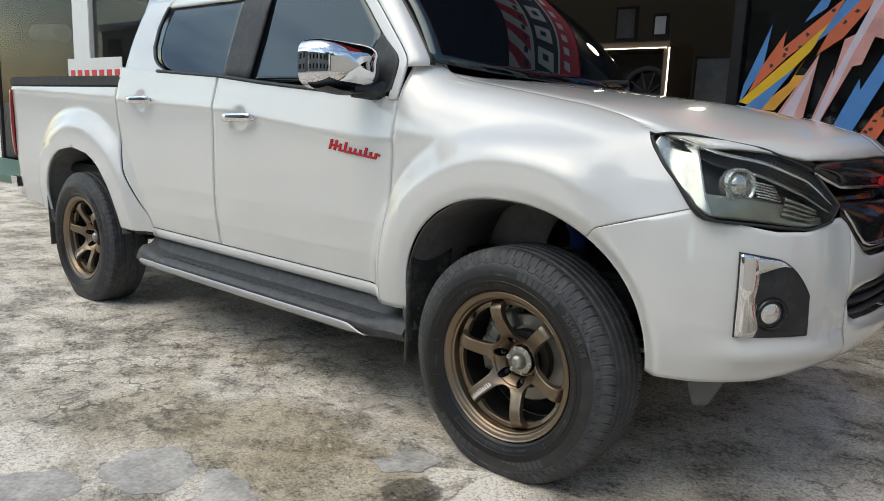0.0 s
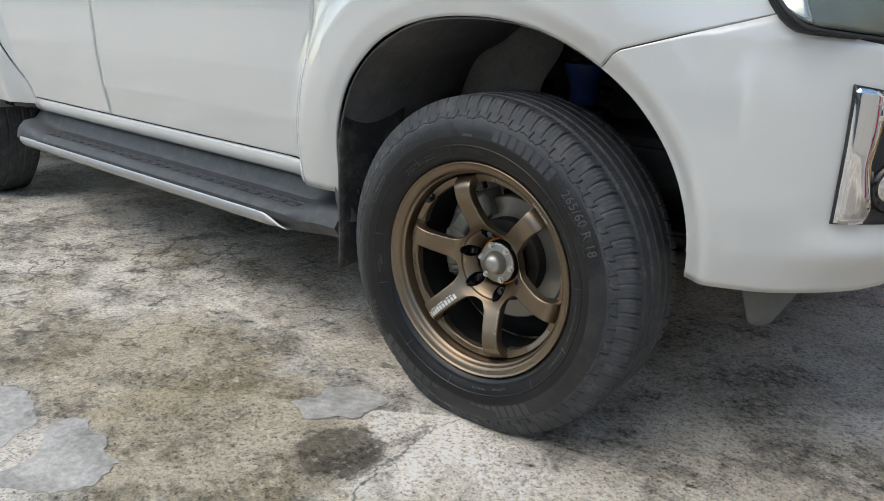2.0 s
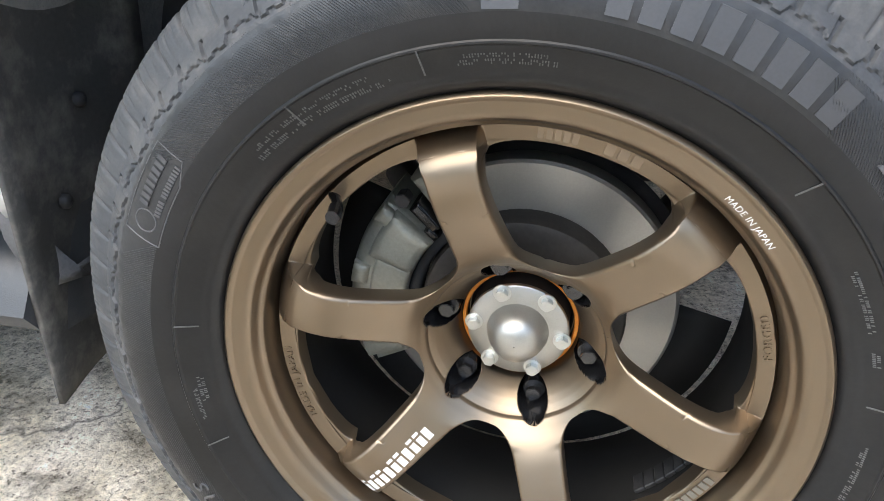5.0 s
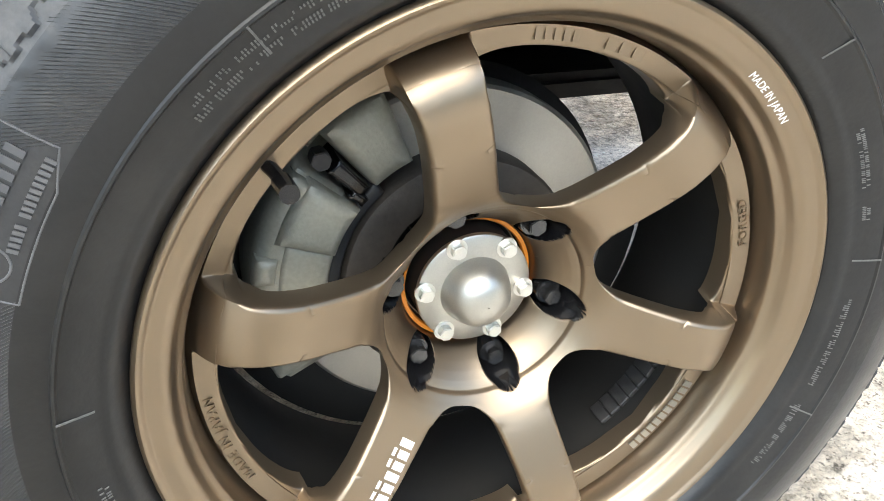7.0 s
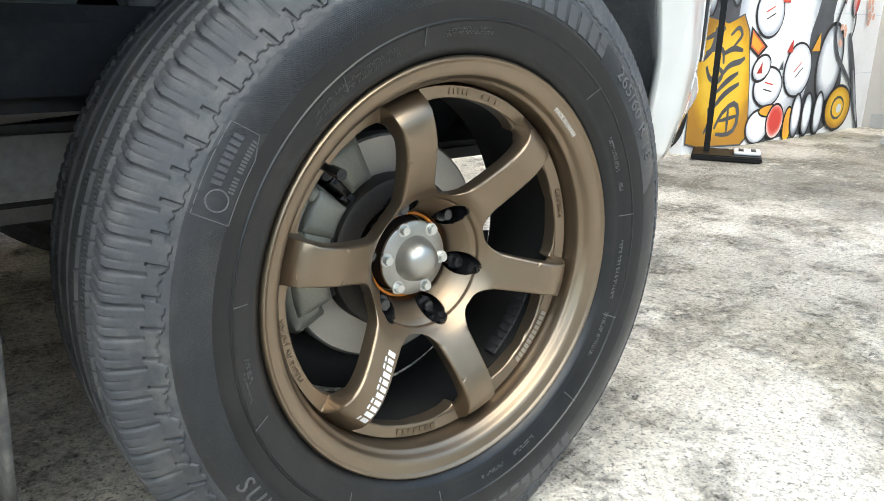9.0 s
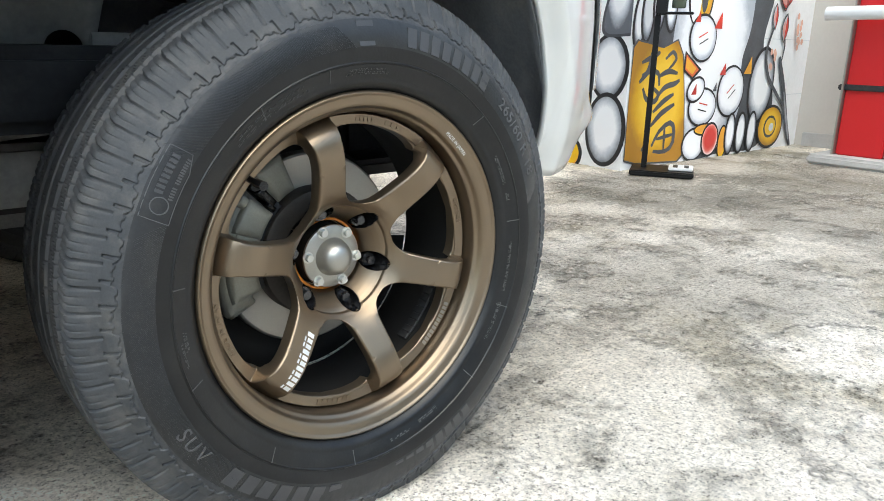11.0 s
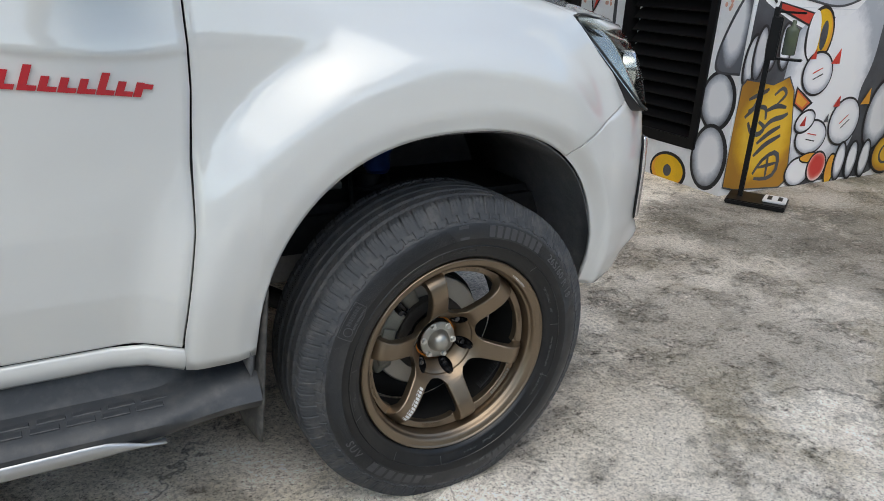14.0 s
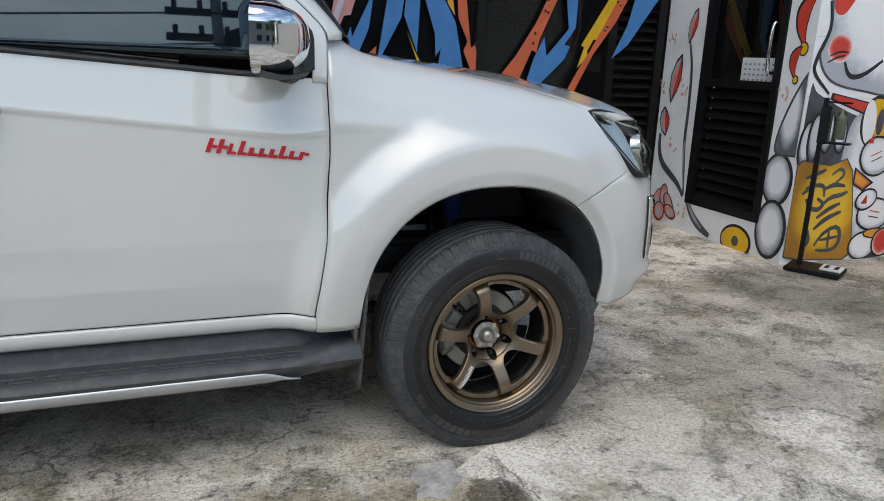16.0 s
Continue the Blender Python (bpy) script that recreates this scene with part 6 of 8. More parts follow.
    thicken(part("air_deflector", grid(lambda u, v: V(0.490 + 0.120 * u + (0.032 - 0.085 * u) * v ** 1.3, 0.262 + 0.04 * u + 0.008 * math.sin(math.pi * u), 0.44 - (0.124 - 0.010 * (2 * u - 1) ** 2) * v), lin(0, 1, 10), lin(0, 1, 8)), DEFLECTOR, truck, "grey plastic air deflector under the bumper"), 0.004)
for o in [o for o in scene.objects if o.name.split(".")[0] == "t"]:
    bpy.data.objects.remove(o)
part("underbody", box(-1.75, Y_MID, 0.60, 4.6, 1.20, 0.12, 0.02), DARK_STEEL, truck, "dark truck underside")
part("skid_plate", box(0.30, Y_MID, 0.44, 0.75, 1.15, 0.03, 0.01), DARK_STEEL, truck)
part("engine_block", box(0.10, Y_MID, 0.72, 0.9, 0.55, 0.45, 0.05), DARK_STEEL, truck)
part("rear_axle", tube([(REAR_X, 0.24, HUB[2]), (REAR_X, 2 * Y_MID - 0.24, HUB[2])], 0.05, 16), DARK_STEEL, truck)
part("bed_floor", box(-3.41, Y_MID, 0.75, 1.54, 1.58, 0.06, 0.01), DARK_STEEL, truck)

# ---- the building round the yard ----


def painted_block(name, base_col, rows=0.2, cols=0.4, joint=0.25):
    """Painted blockwork: faint joints, brush marks, dirt near random stains."""
    m = material(name, base_col, 0.62, 0, 0.06, 2.2, 60, 0.12, 0.004, dust=0.18)
    nt = m.node_tree
    b = nt.nodes["Principled BSDF"]
    return m


WHITE_WALL = painted_block("white_painted_wall", (0.84, 0.85, 0.86))
BEIGE_WALL = material("beige_painted_wall", (0.62, 0.58, 0.52), 0.7, 0, 0.05, 1.5, 50, 0.1, 0.003, dust=0.1)
FRAME_BLACK = finish(material("black_aluminium_frame", (0.007, 0.007, 0.0075), 0.5, 0.1, 0.2, 8, 300, 0.1, 0.0005), Specular_IOR_Level=0.3)
LOUVRE = finish(material("black_louvre", (0.006, 0.006, 0.0065), 0.5, 0, 0.25, 8, 200, 0.1, 0.0005, dust=0.01), Specular_IOR_Level=0.25)
SHOP_GLASS = glassy("dark_shop_glass", (0.010, 0.011, 0.012), 0.02, 0.55, (0.75, 0.75, 0.75))
DOOR_GLASS = glassy("dark_door_glass", (0.006, 0.006, 0.007), 0.02, 0.45, (0.14, 0.14, 0.14))
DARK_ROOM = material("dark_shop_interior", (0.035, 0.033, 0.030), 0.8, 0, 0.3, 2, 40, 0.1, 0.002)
ROOM_WARM = material("shop_shelf_wood", (0.10, 0.07, 0.045), 0.6, 0, 0.3, 5, 60, 0.1, 0.002)
RED_PAINT = material("red_painted_metal", (0.58, 0.015, 0.02), 0.38, 0, 0.06, 4, 200, 0.05, 0.001)
KERB = material("pale_kerb_concrete", (0.50, 0.49, 0.47), 0.8, 0, 0.15, 6, 90, 0.4, 0.004)


def spray(name, col, edge=0.35):
    """Sprayed paint: colour with soft cloudy variation."""
    return material(name, col, 0.55, 0, edge, 7.0, 220, 0.06, 0.001)


def airbrush(name, rim, mid, core, plane):
    """Paint misted from a dark rim to a pale middle, over the whole of a shape."""
    m = material(name, core, 0.55, 0, 0.06, 7.0, 220, 0.06, 0.001)
    nt = m.node_tree
    g = node(nt, "ShaderNodeTexGradient")
    g.gradient_type = "SPHERICAL"
    mp = node(nt, "ShaderNodeMapping")
    mp.inputs["Location"].default_value = (-1.0, -1.0, -1.06)
    mp.inputs["Scale"].default_value = (2.0, 2.0, 2.0)
    nt.links.new(nt.nodes["coords"].outputs["Generated"], mp.inputs["Vector"])
    flat = node(nt, "ShaderNodeVectorMath")
    flat.operation = "MULTIPLY"
    nt.links.new(mp.outputs[0], flat.inputs[0])
    flat.inputs[1].default_value = plane
    nt.links.new(flat.outputs[0], g.inputs[0])
    puff = node(nt, "ShaderNodeMath")
    puff.operation = "MULTIPLY_ADD"
    nt.links.new(noise_tex(nt, 9, 5, 0.7), puff.inputs[0])
    puff.inputs[1].default_value = 0.34
    nt.links.new(g.outputs["Fac"], puff.inputs[2])
    col = ramp(nt, puff.outputs[0], [(0.20, rim), (0.40, mid), (0.60, core)])
    nt.links.new(col, nt.nodes["Principled BSDF"].inputs["Base Color"])
    return m


P_GREY = spray("grey_spray", (0.30, 0.32, 0.35), 0.45)
P_MID = spray("mid_grey_spray", (0.42, 0.445, 0.48), 0.35)
P_SCARLET = spray("scarlet_spray", (0.60, 0.05, 0.03), 0.22)
P_PALE = spray("pale_grey_spray", (0.64, 0.67, 0.71), 0.20)
P_WHITE = spray("white_spray", (0.84, 0.85, 0.87), 0.05)
P_BLACK = spray("black_spray", (0.018, 0.018, 0.02), 0.5)
P_CHAR = spray("charcoal_spray", (0.07, 0.075, 0.085), 0.5)
P_YELLOW = spray("yellow_spray", (0.74, 0.44, 0.012), 0.18)
P_RED = spray("red_spray", (0.50, 0.045, 0.035), 0.3)
P_ROSE = spray("rose_spray", (0.62, 0.30, 0.27), 0.3)
P_PEACH = spray("peach_spray", (0.72, 0.42, 0.32), 0.2)
P_ORANGE = spray("orange_spray", (0.62, 0.13, 0.05), 0.18)
P_BLUE = spray("blue_spray", (0.06, 0.22, 0.52), 0.2)
P_AMBER = spray("amber_spray", (0.72, 0.34, 0.04), 0.18)
P_LILAC = spray("lilac_spray", (0.60, 0.52, 0.60), 0.15)

WALL_X, WALL_Y, FRONT_Y, END_X = 2.92, 1.66, 3.20, 5.12


def structure(name, bm, mat, label, category="wall"):
    return tagged(part(name, bm, mat), label, category, kind="structure")


wall_a = base("wall_east", (WALL_X + 0.1, 2.4, 0), "white painted wall with sprayed mural shapes and a black door", "wall", kind="structure")
for y0, y1, z0, z1 in ((WALL_Y, 1.90, 0, 4.2), (2.70, FRONT_Y - 0.02, 0, 4.2), (1.90, 2.70, 0, 0.235), (1.90, 2.70, 2.36, 4.2)):
    part("wall_piece", box(WALL_X + 0.09, (y0 + y1) / 2, (z0 + z1) / 2, 0.18, y1 - y0, z1 - z0), WHITE_WALL, wall_a)
wall_b = base("wall_north", (4.0, WALL_Y + 0.1, 0), "white painted wall with a large sprayed mural", "wall", kind="structure")
part("wall_piece", box((WALL_X + 0.18 + END_X) / 2, WALL_Y + 0.09, 2.1, END_X - WALL_X - 0.18, 0.18, 4.2), WHITE_WALL, wall_b)
structure("wall_end", box(END_X + 0.1, -2.2, 1.4, 0.2, 8.1, 2.8), BEIGE_WALL, "plain beige painted wall closing the yard")
structure("baseboard", box(END_X - 0.012, -1.2, 0.05, 0.024, 5.6, 0.10, 0.004), KERB, "pale skirting at the foot of the beige wall", "skirting")


class Wall:
    """Paints flat shapes on a wall: u runs along it, z up; each layer lies a little proud of the last."""

    def __init__(self, parent, place):
        self.parent, self.place, self.layer = parent, place, 0

    def shape(self, name, pts, mat, label="", parent=None):
        self.layer += 1
        off = 0.0016 + 0.00012 * self.layer
        bm = bmesh.new()
        bm.faces.new([bm.verts.new(self.place(u, z, off)) for u, z in pts])
        return part(name, bm, mat, self.parent, label)

    def ring(self, name, pts, width, mat):
        """A drawn line of varying width along a list of places."""
        self.layer += 1
        off = 0.0016 + 0.00012 * self.layer
        p = [Vector((u, z, 0)) for u, z in pts]
        verts, faces = [], []
        for i, q in enumerate(p):
            d = (p[min(i + 1, len(p) - 1)] - p[max(i - 1, 0)])
            if d.length < 1e-6:
                d = Vector((1, 0, 0))
            n = Vector((-d.y, d.x, 0)).normalized()
            w = width * (0.55 + 0.45 * math.sin(math.pi * min(1, max(0, i / (len(p) - 1)))) ) / 2
            for s in (-1, 1):
                r = q + n * w * s
                verts.append(self.place(r.x, r.y, off))
        for i in range(len(p) - 1):
            faces.append((2 * i, 2 * i + 2, 2 * i + 3, 2 * i + 1))
        return part(name, mesh_of(verts, faces, False), mat, self.parent)

    def oval(self, u, z, a, b, mat, tilt=0, line=0.02, shade=None):
        """A rounded patch with an airbrushed inner shade and a dark outline."""
        t = radians(tilt)
        loop = lambda k: [(u + k * a * math.cos(x) * math.cos(t) - k * b * math.sin(x) * math.sin(t), z + k * a * math.cos(x) * math.sin(t) + k * b * math.sin(x) * math.cos(t)) for x in [2 * math.pi * i / 36 for i in range(37)]]
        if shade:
            self.shape("painted_patch", loop(1.0)[:-1], shade)
            for k, mt in ((0.84, mat),):
                self.shape("painted_patch", [(q[0] - 0.06 * a, q[1] + 0.10 * b) for q in loop(k)[:-1]], mt)
        else:
            self.shape("painted_patch", loop(1.0)[:-1], mat)
        if line:
            self.ring("painted_line", loop(1.0), line, P_BLACK)


    def air(self, u, z, a, b, line=0.024, tilt=0):
        """A rounded form airbrushed from a dark rim to a pale middle."""
        self.oval(u, z, a, b, self.mist, tilt, line)


MIST_A = airbrush("misted_grey_spray", (0.13, 0.14, 0.16), (0.46, 0.49, 0.54), (0.84, 0.85, 0.87), (0, 1, 1))
MIST_B = airbrush("misted_grey_spray_long_wall", (0.13, 0.14, 0.16), (0.46, 0.49, 0.54), (0.84, 0.85, 0.87), (1, 0, 1))
PEARL_B = airbrush("misted_white_spray", (0.42, 0.45, 0.50), (0.80, 0.81, 0.84), (0.86, 0.87, 0.88), (1, 0, 1))
GOLD_B = airbrush("misted_yellow_spray", (0.42, 0.20, 0.02), (0.66, 0.36, 0.015), (0.80, 0.50, 0.04), (1, 0, 1))
BLUSH_B = airbrush("misted_red_spray", (0.80, 0.60, 0.56), (0.66, 0.14, 0.11), (0.58, 0.05, 0.04), (1, 0, 1))
A = Wall(wall_a, lambda u, z, o: (WALL_X - o, u, z))
B = Wall(wall_b, lambda u, z, o: (u, WALL_Y - o, z))
A.mist, B.mist = MIST_A, MIST_B


def curve(pts, n=24):
    return [(q.x, q.y) for q in spline([(a, b, 0) for a, b in pts], n)]


# mural on the wall beside the door (u is y; larger u lies deeper in the yard)
A.air(1.795, 0.57, 0.125, 0.175, 0.026)
A.air(1.79, 0.22, 0.13, 0.20, 0.028)
A.shape("painted_patch", curve([(1.668, 1.30), (1.72, 1.22), (1.80, 1.05), (1.86, 0.85), (1.84, 0.74), (1.668, 0.74)], 30), P_CHAR)
A.shape("painted_patch", curve([(1.668, 1.27), (1.71, 1.205), (1.785, 1.04), (1.845, 0.85), (1.825, 0.755), (1.668, 0.755)], 30), MIST_A)
# a red curled shape with a yellow ball, twice
for du, dz, k in ((1.77, 1.47, 1.0), (1.80, 1.26, 0.62)):
    A.shape("painted_patch", [(du + k * a, dz + k * b) for a, b in curve([(-0.01, -0.01), (0.06, 0.10), (0.07, 0.22), (0.01, 0.30), (-0.08, 0.32), (-0.05, 0.22), (-0.03, 0.10), (-0.04, 0.0)], 24)], P_BLACK)
    A.shape("painted_patch", [(du + k * a, dz + k * b) for a, b in curve([(-0.012, 0.01), (0.045, 0.10), (0.054, 0.21), (0.0, 0.28), (-0.066, 0.30), (-0.04, 0.21), (-0.022, 0.10), (-0.032, 0.01)], 24)], P_SCARLET)
    A.oval(du - 0.03, dz - 0.03 * k, 0.034 * k, 0.042 * k, P_YELLOW, 0, 0.010, P_AMBER)
A.oval(2.10, 0.06, 0.15, 0.115, P_YELLOW, 0, 0.024, P_AMBER)
A.oval(2.10, 0.06, 0.035, 0.040, P_CHAR, 0, 0.0)
A.ring("painted_line", curve([(2.69, 0.26), (2.60, 0.15), (2.50, 0.08), (2.38, 0.03)], 16), 0.07, P_CHAR)
A.ring("painted_line", curve([(2.67, 0.24), (2.58, 0.14), (2.48, 0.07)], 16), 0.03, P_GREY)
for pts, w, mt in (([(2.74, 0.28), (2.83, 0.37), (2.93, 0.43), (3.05, 0.51), (3.11, 0.62), (3.12, 0.75)], 0.055, P_CHAR), ([(2.74, 0.30), (2.77, 0.50), (2.80, 0.72), (2.80, 0.99), (2.82, 1.29), (2.88, 1.51)], 0.034, P_CHAR), ([(2.75, 0.34), (2.785, 0.55), (2.80, 0.72)], 0.018, P_GREY)):
    A.ring("painted_line", curve(pts), w, mt)


def leaf(w, u, z, a, b, tilt):
    """A pointed bud, half red and half grey-white, drawn in black."""
    t = radians(tilt)
    half = [(0, -1), (0.7, -0.45), (1, 0.1), (0.75, 0.6), (0.25, 1.05)]
    other = [(0.25, 1.05), (-0.5, 0.75), (-1, 0.15), (-0.75, -0.5), (0, -1)]
    at = lambda p, k=1.0: (u + k * (a * p[0] * math.cos(t) - b * p[1] * math.sin(t)), z + k * (a * p[0] * math.sin(t) + b * p[1] * math.cos(t)))
    w.shape("painted_leaf", [at(p, 1.12) for p in half + other[1:-1]], P_BLACK)
    w.shape("painted_leaf", [at(p, 0.94) for p in half], P_SCARLET)
    w.shape("painted_leaf", [at(p, 0.94) for p in other], P_MID)
    w.shape("painted_leaf", [at((p[0] * 0.5 - 0.3, p[1] * 0.6), 0.94) for p in half + other[1:-1]], P_ROSE)


leaf(A, 2.86, 1.61, -0.045, 0.125, 12)
leaf(A, 3.08, 0.85, -0.060, 0.11, -14)
leaf(A, 3.0, 1.20, -0.060, 0.18, 10)
for u, z, a, b, tl in ((3.12, 0.14, 0.07, 0.11, 60), (3.05, 0.20, 0.06, 0.11, 35), (2.98, 0.24, 0.05, 0.10, 0), (2.91, 0.19, 0.05, 0.09, -35), (2.88, 0.12, 0.05, 0.08, -65), (3.02, 0.10, 0.07, 0.08, 0)):
    A.oval(u, z, a, b, P_ROSE, tl, 0.010, P_RED)
    A.oval(u, z - 0.01, a * 0.5, b * 0.5, P_MID, tl, 0)
rnd = random.Random(11)
for u, z in ((3.09, 1.51), (2.88, 1.14), (3.14, 1.12), (2.93, 0.68), (2.73, 0.17), (1.84, 1.14)):
    for k in range(7):
        A.oval(u + rnd.uniform(-.045, .045), z + rnd.uniform(-.06, .06), 0.010, 0.014, P_PEACH, 0, 0)

# mural on the long wall (u is x)
B.shape("painted_patch", curve([(2.94, 0.72), (2.95, 1.2), (3.02, 1.16), (3.3, 1.05), (3.5, 1.0), (3.75, 0.95), (4.1, 1.3), (4.35, 1.5), (4.50, 1.1), (4.42, 0.72), (4.62, 0.45), (4.66, 0.25), (4.5, 0.03), (4.0, 0.02), (3.6, 0.02), (3.4, 0.3), (3.2, 0.6)], 80), P_CHAR)
B.shape("painted_patch", [(3.92 + 0.98 * (a - 3.92), 0.70 + 0.98 * (b - 0.70)) for a, b in curve([(3.30, 0.62), (3.36, 1.0), (3.6, 1.10), (3.85, 1.12), (4.05, 1.25), (4.22, 1.2), (4.24, 0.95), (4.22, 0.78), (4.16, 0.60), (4.2, 0.3), (4.0, 0.06), (3.62, 0.06), (3.45, 0.3)], 60)], PEARL_B)
# a broad white form above, with a red cheek patch and dark strokes
for k, mt in ((1.0, P_CHAR), (0.975, PEARL_B)):
    B.shape("painted_patch", [(3.62 + k * (a - 3.62), 1.72 + k * (b - 1.72)) for a, b in curve([(3.0, 1.80), (3.03, 1.57), (2.97, 1.40), (3.10, 1.24), (3.40, 1.18), (3.80, 1.16), (4.20, 1.36), (4.32, 1.75), (4.2, 2.15), (3.6, 2.3), (3.1, 2.15)], 60)], mt)
B.shape("painted_patch", [(3.14, 1.17), (3.48, 1.115), (3.70, 1.09), (3.68, 1.01), (3.44, 1.035), (3.13, 1.125)], P_BLACK)
B.shape("painted_patch", [(3.16, 1.158), (3.48, 1.105), (3.68, 1.08), (3.66, 1.02), (3.44, 1.048), (3.16, 1.130)], P_SCARLET)
B.oval(3.14, 1.45, 0.105, 0.09, BLUSH_B, 0, 0)
for pts, w in (([(3.20, 1.37), (3.24, 1.30), (3.30, 1.275), (3.40, 1.30), (3.54, 1.39)], 0.034), ([(3.06, 1.40), (3.14, 1.43), (3.22, 1.43)], 0.014), ([(3.05, 1.36), (3.13, 1.395), (3.20, 1.41)], 0.014)):
    B.ring("painted_stroke", curve(pts, 14), w, P_BLACK)
B.ring("painted_line", curve([(3.0, 1.74), (3.03, 1.57), (2.96, 1.39), (2.96, 1.29), (3.11, 1.16)]), 0.03, P_BLACK)
B.shape("painted_patch", curve([(3.05, 2.05), (3.03, 1.72), (3.12, 1.66), (3.22, 1.78)], 14), P_SCARLET)
B.oval(3.58, 0.98, 0.13, 0.17, P_YELLOW, 0, 0.024, P_AMBER)
B.oval(3.52, 0.98, 0.06, 0.15, P_WHITE, 4, 0.0)
B.oval(3.62, 0.98, 0.035, 0.09, P_CHAR, 0, 0.0)
B.air(4.46, 0.45, 0.17, 0.25, 0.026, -6)
for k, (u, z, b) in enumerate(((2.98, 0.83, 0.15), (3.05, 0.87, 0.16), (3.15, 0.92, 0.15), (3.27, 0.91, 0.14))):   # long pale shapes over the yellow panel
    B.air(u, z, 0.056, b, 0.020, -6 + 4 * k)
PANEL = [(2.945, 0.06), (2.93, 0.42), (2.945, 0.68), (2.98, 0.715), (3.10, 0.70), (3.23, 0.68), (3.37, 0.725), (3.44, 0.64), (3.50, 0.39), (3.56, 0.06), (3.49, 0.012), (3.05, 0.035)]
B.shape("painted_panel", [(3.24 + 1.035 * (a - 3.24), 0.37 + 1.03 * (b - 0.37)) for a, b in PANEL if a > 2.93], P_CHAR)
B.shape("painted_panel", [(max(a, 2.935), b) for a, b in PANEL], GOLD_B, "yellow sprayed panel with dark brush strokes")
for pts, w in (([(3.03, 0.60), (3.09, 0.62), (3.17, 0.645), (3.20, 0.66)], 0.030), ([(3.12, 0.66), (3.10, 0.56), (3.02, 0.49)], 0.034), ([(3.04, 0.53), (3.12, 0.55), (3.20, 0.54), (3.22, 0.47)], 0.030), ([(3.06, 0.46), (3.10, 0.40), (3.18, 0.38), (3.22, 0.42), (3.16, 0.46)], 0.034), ([(3.26, 0.62), (3.33, 0.66), (3.37, 0.62), (3.30, 0.56)], 0.026), ([(3.20, 0.52), (3.30, 0.55), (3.40, 0.54)], 0.032), ([(3.20, 0.40), (3.28, 0.46), (3.38, 0.48), (3.43, 0.50)], 0.034), ([(3.18, 0.32), (3.28, 0.38), (3.38, 0.42)], 0.034), ([(3.17, 0.24), (3.27, 0.31), (3.40, 0.36)], 0.036), ([(3.20, 0.12), (3.26, 0.20), (3.36, 0.25), (3.42, 0.22), (3.42, 0.12), (3.34, 0.08), (3.22, 0.09)], 0.034), ([(3.32, 0.24), (3.33, 0.09)], 0.024), ([(3.24, 0.16), (3.42, 0.18)], 0.024), ([(3.10, 0.10), (3.14, 0.16), (3.12, 0.24)], 0.028)):
    B.ring("painted_stroke", curve(pts, 12), w, P_CHAR)
# rounded white patches with coloured accents
B.shape("painted_patch", [(3.46, 0.67), (3.66, 0.56), (3.57, 0.50), (3.46, 0.55)], P_BLACK)
B.shape("painted_patch", [(3.475, 0.65), (3.63, 0.56), (3.565, 0.515), (3.475, 0.56)], P_ORANGE)
B.shape("painted_patch", [(3.48, 0.635), (3.60, 0.565), (3.56, 0.53), (3.48, 0.57)], P_AMBER)
for u, z, a, b, tl in ((3.64, 0.745, 0.15, 0.135, -12), (3.72, 0.33, 0.16, 0.115, 0), (4.05, 0.42, 0.165, 0.16, 14), (3.66, 0.10, 0.13, 0.10, 0), (3.62, 0.44, 0.10, 0.07, 20)):
    B.oval(u, z, a, b, PEARL_B, tl, 0.017)
for u, z, s, mt in ((3.56, 0.865, 0.06, P_SCARLET), (3.80, 0.85, 0.09, P_SCARLET), (3.92, 0.56, 0.07, P_RED), (4.24, 0.58, 0.10, P_AMBER), (3.60, 0.44, 0.06, P_RED), (3.84, 0.45, 0.05, P_CHAR)):
    B.shape("painted_patch", [(u - s / 2, z - s / 2), (u + s / 2, z - s / 2), (u + s / 3, z + s / 1.6)], mt)
for u, z, a in ((3.64, 0.745, 20), (3.72, 0.33, -10), (4.05, 0.42, 35)):
    for k in range(1, 3):
        c, s = math.cos(radians(a)), math.sin(radians(a))
        o = -0.06 + 0.04 * k
        B.ring("painted_stroke", [(u - 0.05 * c - o * s, z - 0.05 * s + o * c), (u + 0.05 * c - o * s, z + 0.05 * s + o * c)], 0.013, P_BLACK if k % 2 else P_SCARLET)
B.oval(3.77, 0.19, 0.12, 0.035, P_AMBER, 0, 0.012, P_YELLOW)
B.oval(3.85, 0.12, 0.10, 0.105, BLUSH_B, -10, 0.016)
B.oval(4.01, 0.09, 0.055, 0.11, P_AMBER, 0, 0.016, P_YELLOW)
for u in (4.10, 4.24, 4.39):
    B.air(u, 0.14, 0.062, 0.135, 0.020)
B.oval(4.66, 0.16, 0.18, 0.145, GOLD_B, 0, 0.022)
B.ring("painted_line", [(4.66 + 0.085 * math.cos(t), 0.16 + 0.07 * math.sin(t)) for t in [2 * math.pi * i / 24 for i in range(25)]], 0.020, P_CHAR)
B.oval(4.68, 0.155, 0.035, 0.03, P_PALE, 0, 0)
for pts, w, mt in (([(5.01, 0.0), (4.90, 0.18), (4.78, 0.43), (4.66, 0.64)], 0.06, P_CHAR), ([(4.86, 0.27), (4.67, 0.40), (4.52, 0.52), (4.46, 0.68), (4.53, 0.86)], 0.035, P_CHAR), ([(4.69, 0.60), (4.71, 0.71), (4.68, 0.81)], 0.02, P_CHAR), ([(4.98, 0.05), (4.90, 0.20), (4.80, 0.40)], 0.025, P_GREY)):
    B.ring("painted_line", curve(pts), w, mt)
leaf(B, 4.68, 0.83, 0.045, 0.09, 0)
